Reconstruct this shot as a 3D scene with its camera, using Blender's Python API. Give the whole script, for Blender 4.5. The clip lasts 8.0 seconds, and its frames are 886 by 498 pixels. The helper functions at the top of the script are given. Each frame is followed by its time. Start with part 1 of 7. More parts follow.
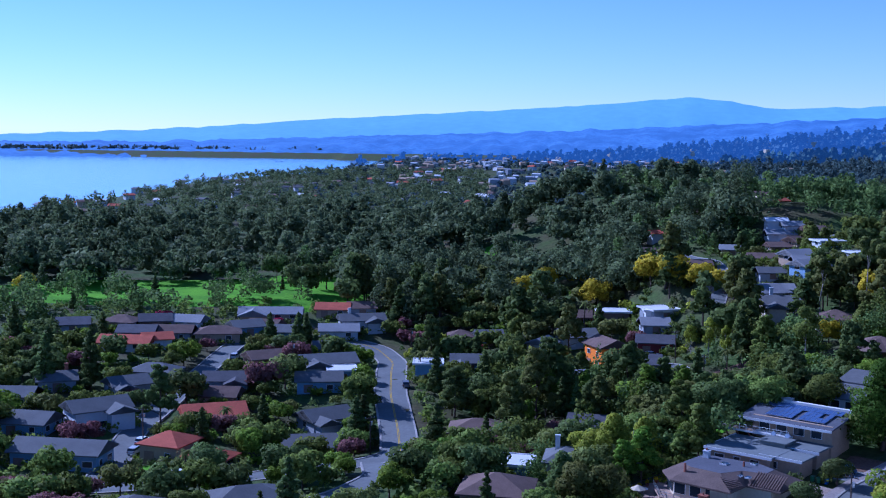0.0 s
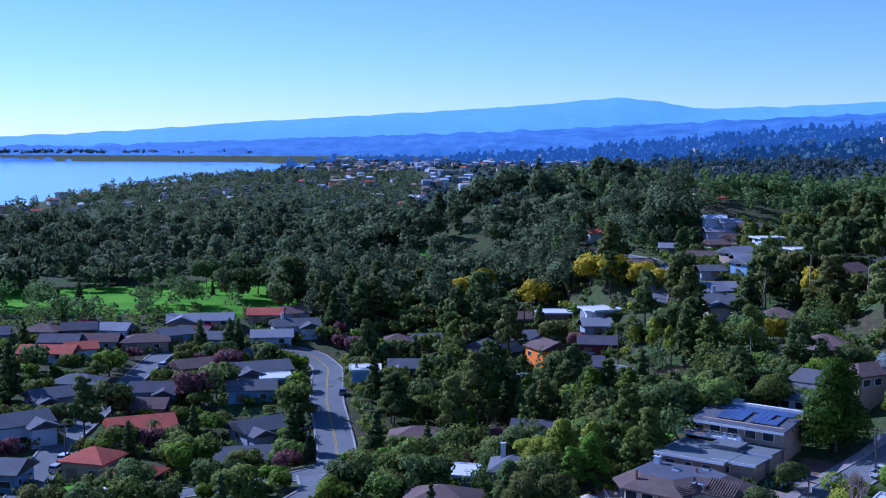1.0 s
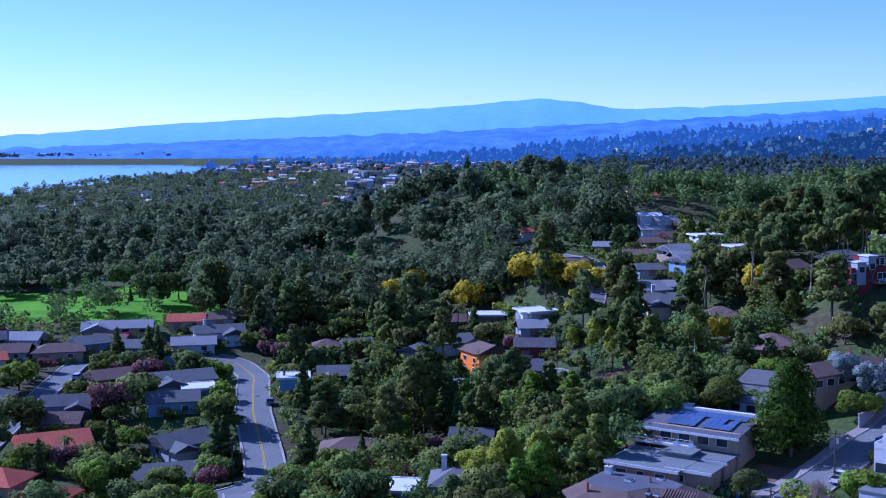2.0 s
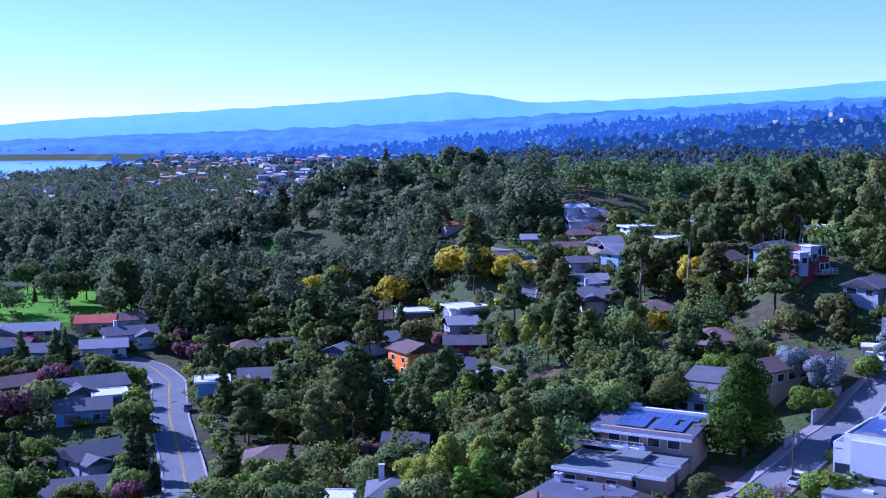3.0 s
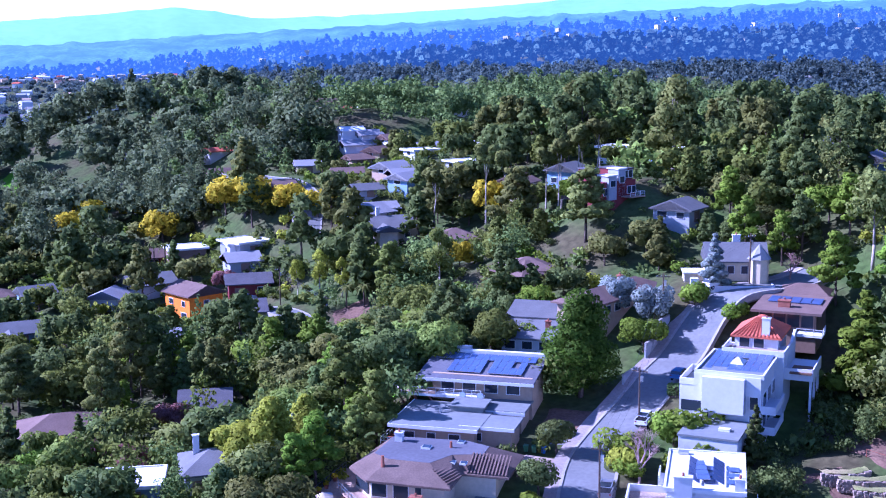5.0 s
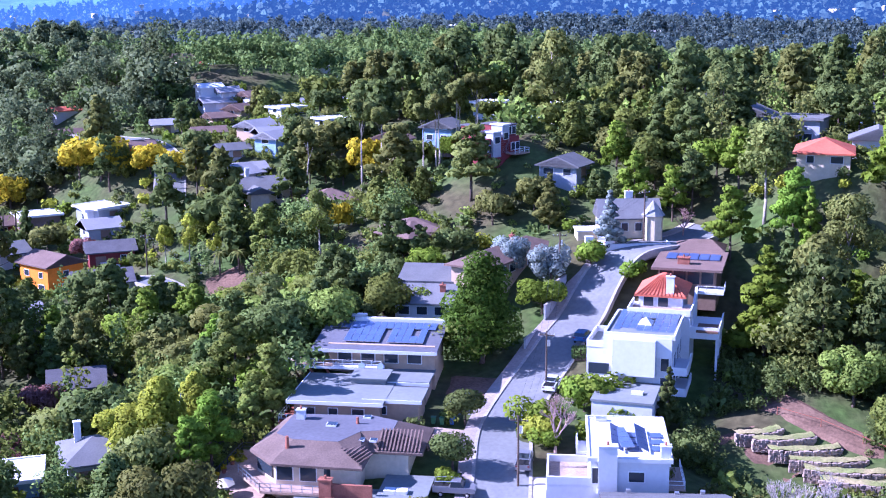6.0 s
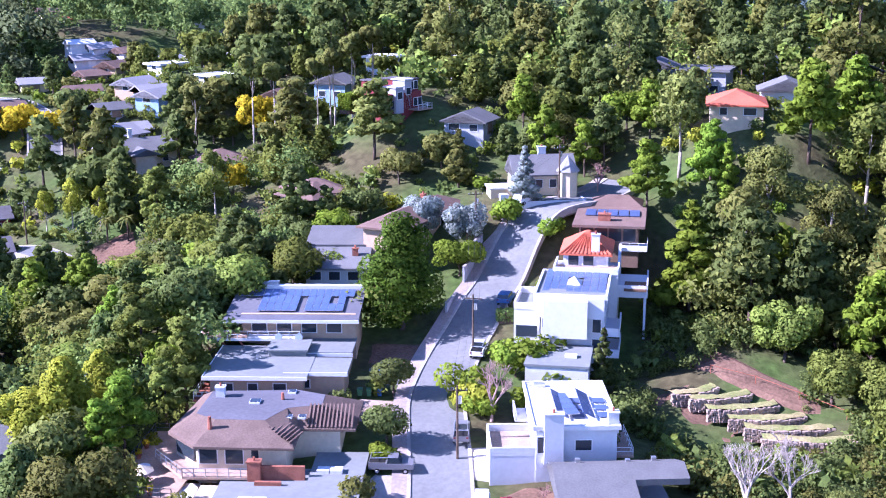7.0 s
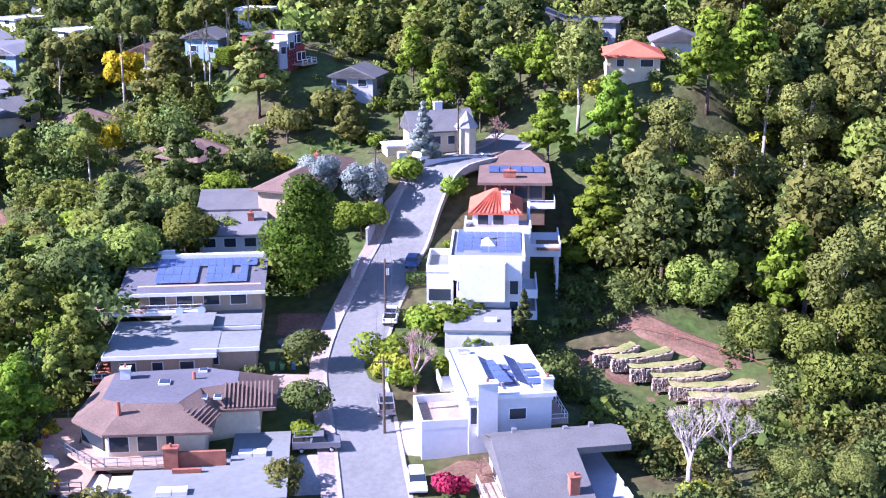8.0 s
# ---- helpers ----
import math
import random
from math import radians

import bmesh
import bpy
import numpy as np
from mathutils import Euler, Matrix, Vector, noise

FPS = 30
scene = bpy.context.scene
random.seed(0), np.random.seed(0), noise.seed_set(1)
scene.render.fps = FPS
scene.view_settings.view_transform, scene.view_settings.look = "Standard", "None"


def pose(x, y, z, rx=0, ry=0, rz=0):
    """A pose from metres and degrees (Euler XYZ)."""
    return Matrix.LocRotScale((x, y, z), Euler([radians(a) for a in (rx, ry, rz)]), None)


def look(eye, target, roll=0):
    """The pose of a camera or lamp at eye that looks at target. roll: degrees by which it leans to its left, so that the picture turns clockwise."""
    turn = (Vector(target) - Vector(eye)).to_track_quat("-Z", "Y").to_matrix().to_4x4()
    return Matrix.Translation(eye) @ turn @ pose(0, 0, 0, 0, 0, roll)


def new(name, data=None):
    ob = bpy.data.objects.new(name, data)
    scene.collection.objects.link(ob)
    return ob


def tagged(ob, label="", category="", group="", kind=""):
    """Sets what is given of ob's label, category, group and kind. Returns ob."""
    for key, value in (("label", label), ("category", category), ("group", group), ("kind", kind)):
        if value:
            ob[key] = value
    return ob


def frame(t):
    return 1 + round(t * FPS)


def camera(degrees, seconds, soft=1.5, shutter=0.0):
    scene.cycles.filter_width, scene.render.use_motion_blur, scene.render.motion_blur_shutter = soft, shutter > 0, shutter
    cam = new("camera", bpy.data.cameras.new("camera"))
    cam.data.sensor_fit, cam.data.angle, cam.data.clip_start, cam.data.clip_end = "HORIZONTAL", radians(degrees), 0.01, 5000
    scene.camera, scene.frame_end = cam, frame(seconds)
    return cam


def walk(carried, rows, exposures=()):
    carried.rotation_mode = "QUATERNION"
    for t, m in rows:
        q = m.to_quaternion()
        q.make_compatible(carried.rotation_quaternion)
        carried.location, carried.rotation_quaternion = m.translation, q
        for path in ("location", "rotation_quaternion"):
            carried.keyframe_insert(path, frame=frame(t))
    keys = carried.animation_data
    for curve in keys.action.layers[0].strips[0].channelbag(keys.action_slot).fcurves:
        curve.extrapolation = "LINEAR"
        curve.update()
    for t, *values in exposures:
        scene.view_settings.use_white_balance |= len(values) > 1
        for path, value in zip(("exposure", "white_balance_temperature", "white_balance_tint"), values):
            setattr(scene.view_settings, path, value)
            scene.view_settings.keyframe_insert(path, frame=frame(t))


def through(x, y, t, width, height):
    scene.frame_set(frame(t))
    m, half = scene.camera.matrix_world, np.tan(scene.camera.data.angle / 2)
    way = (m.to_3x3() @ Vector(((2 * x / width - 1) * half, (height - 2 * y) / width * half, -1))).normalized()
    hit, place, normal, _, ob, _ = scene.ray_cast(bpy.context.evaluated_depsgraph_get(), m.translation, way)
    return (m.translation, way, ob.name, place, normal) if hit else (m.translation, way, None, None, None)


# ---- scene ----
from collections import defaultdict

# ---- the camera: a drone that flies ahead along a ridge, turns right and tips down
cam = camera(40.0, 8.0, soft=1.1)
UP = 100.0  # height of the first eye over the zero level
PATH = [
    (0.0, 0.01, -0.00, 0.01, -0.014, -5.413, -0.735),
    (0.5, -0.48, 4.58, -0.46, 1.433, -5.355, -0.516),
    (1.0, -1.11, 10.11, -1.03, 3.204, -5.297, -0.305),
    (1.5, -1.88, 16.70, -1.72, 5.065, -5.241, -0.128),
    (3.0, -4.60, 38.65, -3.92, 11.074, -5.480, 0.207),
    (3.5, -7.29, 44.66, -3.29, 13.970, -6.416, 0.266),
    (4.0, -9.47, 51.04, -3.44, 17.032, -7.365, 0.353),
    (4.5, -10.71, 57.10, -3.27, 20.148, -8.415, 0.460),
    (6.0, -15.01, 75.89, -4.00, 31.293, -11.530, 0.428),
    (6.5, -15.90, 81.96, -4.96, 34.582, -12.448, 0.388),
    (7.0, -16.81, 87.80, -5.32, 37.844, -13.550, 0.340),
    (7.5, -17.64, 93.76, -5.68, 41.507, -14.660, 0.181),
    (8.0, -18.44, 98.87, -5.72, 45.215, -15.813, 0.105),
]
walk(cam, [(t, pose(x, y, z + UP, 0, 0, -yaw) @ pose(0, 0, 0, 90 + pitch) @ pose(0, 0, 0, 0, 0, -roll))
           for t, x, y, z, yaw, pitch, roll in PATH],
     exposures=[(0.0, 0.06, 4200, 32), (1.5, 0.18, 4250, 34), (3.0, 0.64, 4250, 49), (4.5, 1.15, 4350, 53), (6.0, 1.72, 4750, 48), (8.0, 1.9, 5250, 42)])

# ---- sky and sun
SUN_FROM = Vector((-0.70, 0.46, 0.55)).normalized()
world = bpy.data.worlds.new("sky")
scene.world = world
world.use_nodes = True
wn, wl = world.node_tree.nodes, world.node_tree.links
sky = wn.new("ShaderNodeTexSky")
sky.sky_type, sky.sun_disc = "NISHITA", False
sky.sun_elevation = math.asin(SUN_FROM.z)
sky.sun_rotation = math.atan2(SUN_FROM.x, SUN_FROM.y)
sky.altitude, sky.air_density, sky.dust_density, sky.ozone_density = 100, 0.8, 0.0, 2.6
wl.new(sky.outputs["Color"], wn["Background"].inputs["Color"])
wn["Background"].inputs["Strength"].default_value = 0.095
sun = new("sun", bpy.data.lights.new("sun", "SUN"))
sun.data.energy, sun.data.angle, sun.data.color = 4.7, radians(0.6), (1.0, 0.93, 0.83)
sun.matrix_world = look(SUN_FROM * 500, (0, 0, 0))


# ---- materials
def mat(name, color, rough=0.8, vary=0.25, scale=1.0, bump=0.0, metal=0.0, second=None, per_object=0.0, per_island=0.0):
    """A surface with mottling at two scales, a little relief, and a shift of brightness from piece to piece."""
    m = bpy.data.materials.new(name)
    m.use_nodes = True
    n, l = m.node_tree.nodes, m.node_tree.links
    b = n["Principled BSDF"]
    b.inputs["Roughness"].default_value, b.inputs["Metallic"].default_value = rough, metal
    b.inputs["Specular IOR Level"].default_value = 0.12 if rough > 0.6 else 0.5
    big, fine = n.new("ShaderNodeTexNoise"), n.new("ShaderNodeTexNoise")
    big.inputs["Scale"].default_value, fine.inputs["Scale"].default_value = scale * 0.3, scale * 3.0
    big.inputs["Detail"].default_value, fine.inputs["Detail"].default_value = 4, 3
    pos = n.new("ShaderNodeNewGeometry")
    for t in (big, fine):
        l.new(pos.outputs["Position"], t.inputs["Vector"])
    mix = n.new("ShaderNodeMix")
    mix.data_type = "RGBA"
    c2 = second or tuple(c * (1 - vary) for c in color)
    mix.inputs[6].default_value, mix.inputs[7].default_value = (*color, 1), (*c2, 1)
    ramp = n.new("ShaderNodeMapRange")
    ramp.inputs["From Min"].default_value, ramp.inputs["From Max"].default_value = 0.35, 0.65
    l.new(big.outputs["Fac"], ramp.inputs["Value"])
    l.new(ramp.outputs["Result"], mix.inputs[0])
    hsv = n.new("ShaderNodeHueSaturation")
    l.new(mix.outputs[2], hsv.inputs["Color"])
    val = n.new("ShaderNodeMapRange")
    val.inputs["From Min"].default_value, val.inputs["From Max"].default_value = 0.3, 0.7
    val.inputs["To Min"].default_value, val.inputs["To Max"].default_value = 1 - vary * 0.7, 1 + vary * 0.7
    l.new(fine.outputs["Fac"], val.inputs["Value"])
    last = val.outputs["Result"]
    for amount, out in ((per_object, "object"), (per_island, "island")):
        if amount:
            src = n.new("ShaderNodeObjectInfo").outputs["Random"] if out == "object" else pos.outputs["Random Per Island"]
            r = n.new("ShaderNodeMapRange")
            r.inputs["To Min"].default_value, r.inputs["To Max"].default_value = 1 - amount, 1 + amount
            l.new(src, r.inputs["Value"])
            mul = n.new("ShaderNodeMath")
            mul.operation = "MULTIPLY"
            l.new(last, mul.inputs[0])
            l.new(r.outputs["Result"], mul.inputs[1])
            last = mul.outputs[0]
            if out == "object" and amount > 0.15:
                h = n.new("ShaderNodeMapRange")
                h.inputs["To Min"].default_value, h.inputs["To Max"].default_value = 0.485, 0.515
                l.new(src, h.inputs["Value"])
                l.new(h.outputs["Result"], hsv.inputs["Hue"])
    l.new(last, hsv.inputs["Value"])
    l.new(hsv.outputs["Color"], b.inputs["Base Color"])
    if bump:
        bp = n.new("ShaderNodeBump")
        bp.inputs["Strength"].default_value, bp.inputs["Distance"].default_value = bump, 0.1 / min(scale, 1.0)
        l.new(fine.outputs["Fac"], bp.inputs["Height"])
        l.new(bp.outputs["Normal"], b.inputs["Normal"])
    return m


MEADOW = mat("meadow", (0.06, 0.095, 0.022), 0.95, 0.4, 0.25, 0.5, second=(0.08, 0.07, 0.033))
LAWN = mat("lawn", (0.15, 0.34, 0.012), 0.9, 0.25, 0.3, 0.3, second=(0.10, 0.24, 0.012))
LAWN.node_tree.nodes["Principled BSDF"].inputs["Specular IOR Level"].default_value = 0.05
ASPHALT = mat("asphalt", (0.185, 0.19, 0.18), 0.9, 0.15, 0.5, 0.2)
CONCRETE = mat("concrete", (0.38, 0.35, 0.31), 0.9, 0.2, 0.8, 0.2)
BARK = mat("bark", (0.13, 0.095, 0.07), 0.95, 0.4, 2.0, 0.6)
PALEBARK = mat("pale_bark", (0.42, 0.36, 0.29), 0.9, 0.4, 2.0, 0.4)

def leafy(name, color, vary=0.45, through=0.42, **more):
    """Foliage: as mat(), and part of the light passes through each leaf."""
    m = mat(name, color, 0.65, vary, **more)
    n, l = m.node_tree.nodes, m.node_tree.links
    b, hsv, out = n["Principled BSDF"], next(k for k in n if k.type == "HUE_SAT"), next(k for k in n if k.type == "OUTPUT_MATERIAL")
    b.inputs["Specular IOR Level"].default_value = 0.06
    t, mx_ = n.new("ShaderNodeBsdfTranslucent"), n.new("ShaderNodeMixShader")
    mx_.inputs["Fac"].default_value = through
    l.new(hsv.outputs["Color"], t.inputs["Color"])
    l.new(b.outputs[0], mx_.inputs[1])
    l.new(t.outputs[0], mx_.inputs[2])
    l.new(mx_.outputs[0], out.inputs["Surface"])
    return m


LEAF = {
    "dark": leafy("leaf_dark", (0.165, 0.215, 0.055), 0.35, per_object=0.3, per_island=0.16),
    "oak": leafy("leaf_oak", (0.235, 0.29, 0.052), 0.35, per_object=0.28, per_island=0.16),
    "bright": leafy("leaf_bright", (0.23, 0.33, 0.03), 0.35, per_object=0.2, per_island=0.16),
    "laurel": leafy("leaf_laurel", (0.11, 0.185, 0.018), 0.45, per_island=0.28),
    "lime": leafy("leaf_lime", (0.40, 0.43, 0.04), 0.35, per_object=0.15, per_island=0.2),
    "olive": leafy("leaf_olive", (0.235, 0.255, 0.06), 0.35, per_object=0.25, per_island=0.16),
    "yellow": leafy("leaf_yellow", (0.62, 0.50, 0.02), 0.3, per_object=0.15, per_island=0.25),
    "blue": leafy("leaf_blue", (0.30, 0.35, 0.31), 0.3, per_object=0.15, per_island=0.2),
    "plum": leafy("leaf_plum", (0.32, 0.16, 0.14), 0.35, per_object=0.2, per_island=0.2),
    "red": leafy("leaf_red", (0.50, 0.05, 0.12), 0.3, per_object=0.2, per_island=0.2),
    "wood": leafy("leaf_wood", (0.19, 0.235, 0.095), 0.5, scale=0.5, per_island=0.12),
    # far foliage: blue-grey of the air haze mixed into the leaf colour
    "haze": leafy("leaf_haze_tint", (0.13, 0.18, 0.16), 0.5, scale=0.4, per_island=0.12),
}
WALL = {
    "white": mat("wall_white", (0.60, 0.60, 0.60), 0.8, 0.06, 0.6),
    "cream": mat("wall_cream", (0.62, 0.52, 0.36), 0.8, 0.1, 0.6),
    "grey": mat("wall_grey", (0.36, 0.37, 0.39), 0.85, 0.1, 0.6),
    "blue": mat("wall_blue", (0.25, 0.36, 0.48), 0.85, 0.1, 0.6),
    "orange": mat("wall_orange", (0.88, 0.24, 0.02), 0.8, 0.1, 0.6),
    "tan": mat("wall_tan", (0.45, 0.33, 0.22), 0.85, 0.1, 0.6),
    "brown": mat("wall_brown", (0.22, 0.15, 0.11), 0.9, 0.15, 0.6),
    "red": mat("wall_red", (0.20, 0.045, 0.045), 0.8, 0.1, 0.6),
}
ROOF = {
    "grey": mat("roof_grey", (0.155, 0.155, 0.15), 0.9, 0.15, 1.5, 0.3, per_object=0.1),
    "dark": mat("roof_dark", (0.12, 0.115, 0.12), 0.9, 0.2, 1.5, 0.3, per_object=0.12),
    "brown": mat("roof_brown", (0.18, 0.122, 0.095), 0.9, 0.2, 1.5, 0.3, per_object=0.12),
    "red": mat("roof_red", (0.50, 0.13, 0.07), 0.85, 0.2, 1.5, 0.3, per_object=0.1),
    "white": mat("roof_white", (0.66, 0.65, 0.63), 0.8, 0.06, 0.8, 0.1),
    "pale": mat("roof_pale", (0.29, 0.285, 0.28), 0.9, 0.12, 0.8, 0.1),
}
TRIM = mat("white_trim", (0.74, 0.73, 0.71), 0.7, 0.05)


# ---- the lie of the land
RIDGE_SPOTS = [
    (72, 200, -62), (79, 206, -61), (93, 208, -60), (103, 216, -54), (122, 240, -45), (66, 219, -61), (50, 222, -66),
    (62, 234, -57), (60, 185, -65), (40, 180, -71), (30, 262, -71), (9, 286, -71), (-11, 364, -69), (-14, 318, -68),
    (-56, 262, -68), (-33, 278, -74), (-67, 255, -71), (43, 340, -66), (64, 296, -64), (26, 352, -65),
]
SLOPE_SPOTS = [
    (36, 384, -62), (102, 318, -53), (94, 397, -41), (120, 318, -44), (110, 203, -58), (113, 192, -57), (108, 186, -62),
    (100, 180, -68), (136, 292, -32), (129, 374, -33), (164, 254, -32), (162, 222, -32), (166, 354, -29), (104, 200, -65), (178, 290, -31), (160, 320, -32), (135, 455, -24),
    (95, 575, -26), (0, 470, -61), (-130, 480, -62), (-150, 650, -58),
]
FAR_SPOTS = [
    (20, 650, -57), (-150, 950, -56), (-20, 1400, -50), (100, 2600, -50), (-700, 3100, -50), (300, 700, -32), (250, 520, -26),
    (500, 1200, -34), (900, 1500, -30), (600, 900, -30), (140, 180, -66), (170, 190, -50), (-250, 250, -72), (0, 100, -75), (200, 80, -70),
    (190, 240, -30), (235, 262, -26), (250, 350, -30),
]
SPOTS = RIDGE_SPOTS + SLOPE_SPOTS + FAR_SPOTS
SPOT_XY = np.array([s[:2] for s in SPOTS], float)
SPOT_Z = np.array([s[2] for s in SPOTS], float)
SEA = -62.0
COAST_Y = [300, 770, 1213, 1515, 2430, 2700, 2850, 3050]
COAST_X = [-420, -290, -262, -165, -58, -110, -380, -4500]


def land(x, y):
    """Height of the ground, over arrays."""
    x, y = np.asarray(x, float), np.asarray(y, float)
    num, den = np.zeros_like(x), np.zeros_like(x)
    for (sx, sy), sz in zip(SPOT_XY, SPOT_Z):
        w = 1.0 / ((x - sx) ** 2 + (y - sy) ** 2 + 60.0) ** 1.6
        num, den = num + w * sz, den + w
    z = num / den
    into = (np.interp(y, COAST_Y, COAST_X) - x) / 12.0
    into = np.clip(np.where(y < 290, -1.0, into), 0, 1)
    return z * (1 - into) + (SEA - 8) * into + UP


def ground(x, y):
    """Height of the ground at one place."""
    w = 1.0 / ((SPOT_XY[:, 0] - x) ** 2 + (SPOT_XY[:, 1] - y) ** 2 + 60.0) ** 1.6
    z = float((w * SPOT_Z).sum() / w.sum())
    into = 0.0 if y < 290 else min(max((float(np.interp(y, COAST_Y, COAST_X)) - x) / 12.0, 0.0), 1.0)
    return z * (1 - into) + (SEA - 8) * into + UP


# ---- mesh helpers
class Shape:
    """Vertices and faces of one mesh, gathered piece by piece."""

    def __init__(self):
        self.v, self.f = [], []

    def poly(self, points, faces):
        k = len(self.v)
        self.v += [tuple(p) for p in points]
        self.f += [tuple(k + i for i in f) for f in faces]
        return self

    def box(self, x, y, z, sx, sy, sz, turn=0.0):
        """A box, centred in x and y, standing on z."""
        c, s = math.cos(turn), math.sin(turn)
        pts = []
        for dz in (0, sz):
            for dx, dy in ((-sx / 2, -sy / 2), (sx / 2, -sy / 2), (sx / 2, sy / 2), (-sx / 2, sy / 2)):
                pts.append((x + c * dx - s * dy, y + s * dx + c * dy, z + dz))
        return self.poly(pts, [(3, 2, 1, 0), (4, 5, 6, 7), (0, 1, 5, 4), (1, 2, 6, 5), (2, 3, 7, 6), (3, 0, 4, 7)])

    def slab(self, outline, z0, z1):
        """An upright prism over an outline that runs counter-clockwise."""
        n = len(outline)
        pts = [(x, y, z0) for x, y in outline] + [(x, y, z1) for x, y in outline]
        return self.poly(pts, [tuple(range(n))[::-1], tuple(range(n, 2 * n))] + [(i, (i + 1) % n, n + (i + 1) % n, n + i) for i in range(n)])

    def tube(self, a, b, r0, r1, sides=7):
        a, b = Vector(a), Vector(b)
        q = (b - a).to_track_quat("Z", "Y")
        pts = []
        for p, r in ((a, r0), (b, r1)):
            for i in range(sides):
                w = 2 * math.pi * i / sides
                pts.append(p + q @ Vector((r * math.cos(w), r * math.sin(w), 0)))
        return self.poly(pts, [(i, (i + 1) % sides, sides + (i + 1) % sides, sides + i) for i in range(sides)] + [tuple(range(sides))[::-1], tuple(range(sides, 2 * sides))])

    def mesh(self, name, material, smooth=False):
        me = bpy.data.meshes.new(name)
        me.from_pydata(self.v, [], self.f)
        me.materials.append(material)
        if smooth:
            me.polygons.foreach_set("use_smooth", [True] * len(me.polygons))
        me.update()
        return me


def part(name, shape, material, parent, label="", smooth=False):
    """One mesh object under a thing or a part."""
    ob = new(name, shape.mesh(name, material, smooth) if isinstance(shape, Shape) else shape)
    ob.parent = parent
    if label:
        tagged(ob, label)
    return ob


def thing(name, m, label, category, group="", kind=""):
    ob = new(name)
    ob.matrix_basis = m
    return tagged(ob, label, category, group, kind)


def solid(name, shape, material, label, category, group="", kind="", smooth=False):
    return tagged(new(name, shape.mesh(name, material, smooth)), label, category, group, kind)


rng = random.Random(7)
nrng = np.random.default_rng(7)


class Footprints:
    """Ground kept free of trees, by cells of 10 m: x, y, radius."""

    def __init__(self):
        self.cells = defaultdict(list)

    def append(self, item):
        x, y, r = item
        for i in range(int((x - r - 6) // 10), int((x + r + 6) // 10) + 1):
            for j in range(int((y - r - 6) // 10), int((y + r + 6) // 10) + 1):
                self.cells[i, j].append(item)


KEEP = Footprints()
RING = []  # where shrubs grow against the walls of houses
SEEN = []  # houses that no tall tree stands right before: x, y, half width


# ---- land, sea and the far hills
def spread(lo, mid, hi, n, tight):
    u = np.linspace(-1, 1, n)
    s = np.sinh(tight * u) / np.sinh(tight)
    return np.where(s < 0, mid + s * (mid - lo), mid + s * (hi - mid))


gx, gy = spread(-4600, 40, 4600, 190, 5.0), spread(-2500, 270, 4700, 210, 4.6)
mx, my = np.meshgrid(gx, gy)
mz = land(mx, my)
mz += np.where((mx ** 2 + my ** 2 > 2e5), 0, 0.25 * np.sin(mx * 0.31 + 1.3 * np.sin(my * 0.17)) * np.sin(my * 0.27))
verts = np.stack([mx.ravel(), my.ravel(), mz.ravel()], 1)
w = len(gx)
idx = (np.arange(len(gy) - 1)[:, None] * w + np.arange(w - 1)[None]).ravel()
me = bpy.data.meshes.new("ground")
me.from_pydata(verts.tolist(), [], np.stack([idx, idx + 1, idx + w + 1, idx + w], 1).tolist())
me.materials.append(MEADOW)
me.polygons.foreach_set("use_smooth", [True] * len(me.polygons))
tagged(new("ground", me), "brown and green hilly ground under the neighbourhood", "ground", kind="structure")

WATER = bpy.data.materials.new("sea_water")
WATER.use_nodes = True
b = WATER.node_tree.nodes["Principled BSDF"]
b.inputs["Base Color"].default_value, b.inputs["Roughness"].default_value = (0.16, 0.36, 0.56, 1), 0.16
nz, bp, tc = [WATER.node_tree.nodes.new(k) for k in ("ShaderNodeTexNoise", "ShaderNodeBump", "ShaderNodeNewGeometry")]
nz.inputs["Scale"].default_value, bp.inputs["Strength"].default_value = 0.08, 0.12
WATER.node_tree.links.new(tc.outputs["Position"], nz.inputs["Vector"])
WATER.node_tree.links.new(nz.outputs["Fac"], bp.inputs["Height"])
WATER.node_tree.links.new(bp.outputs["Normal"], b.inputs["Normal"])
shore = [(x + 25, y) for x, y in zip(COAST_X, COAST_Y)][1:]
sea = Shape().poly([(-4600, 700, SEA + UP), (-300, 700, SEA + UP)] + [(x, y, SEA + UP) for x, y in shore] + [(-4600, 3080, SEA + UP)], [tuple(range(len(shore) + 3))])
solid("water", sea, WATER, "calm pale blue bay in morning light", "sea", kind="structure")


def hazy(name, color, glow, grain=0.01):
    """Distance seen through air: a dull surface with haze put in as blue emission."""
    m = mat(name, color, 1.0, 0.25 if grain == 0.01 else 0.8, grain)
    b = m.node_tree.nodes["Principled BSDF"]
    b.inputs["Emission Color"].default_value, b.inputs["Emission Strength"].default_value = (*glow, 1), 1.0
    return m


FAR_AZ = [-40, -22, -13, -5, 3, 8, 11, 12.5, 15, 19, 25, 30, 38, 50, 75, 110]
FAR_EL = [-0.5, -0.35, 0.05, 0.65, 1.15, 1.5, 1.8, 1.7, 1.3, 1.4, 1.7, 2.1, 2.4, 2.6, 2.6, 2.0]
MID_EL = [-0.7, -0.6, -0.5, -0.2, 0.1, 0.3, 0.5, 0.55, 0.7, 0.9, 1.2, 1.4, 1.7, 2.0, 2.1, 1.5]


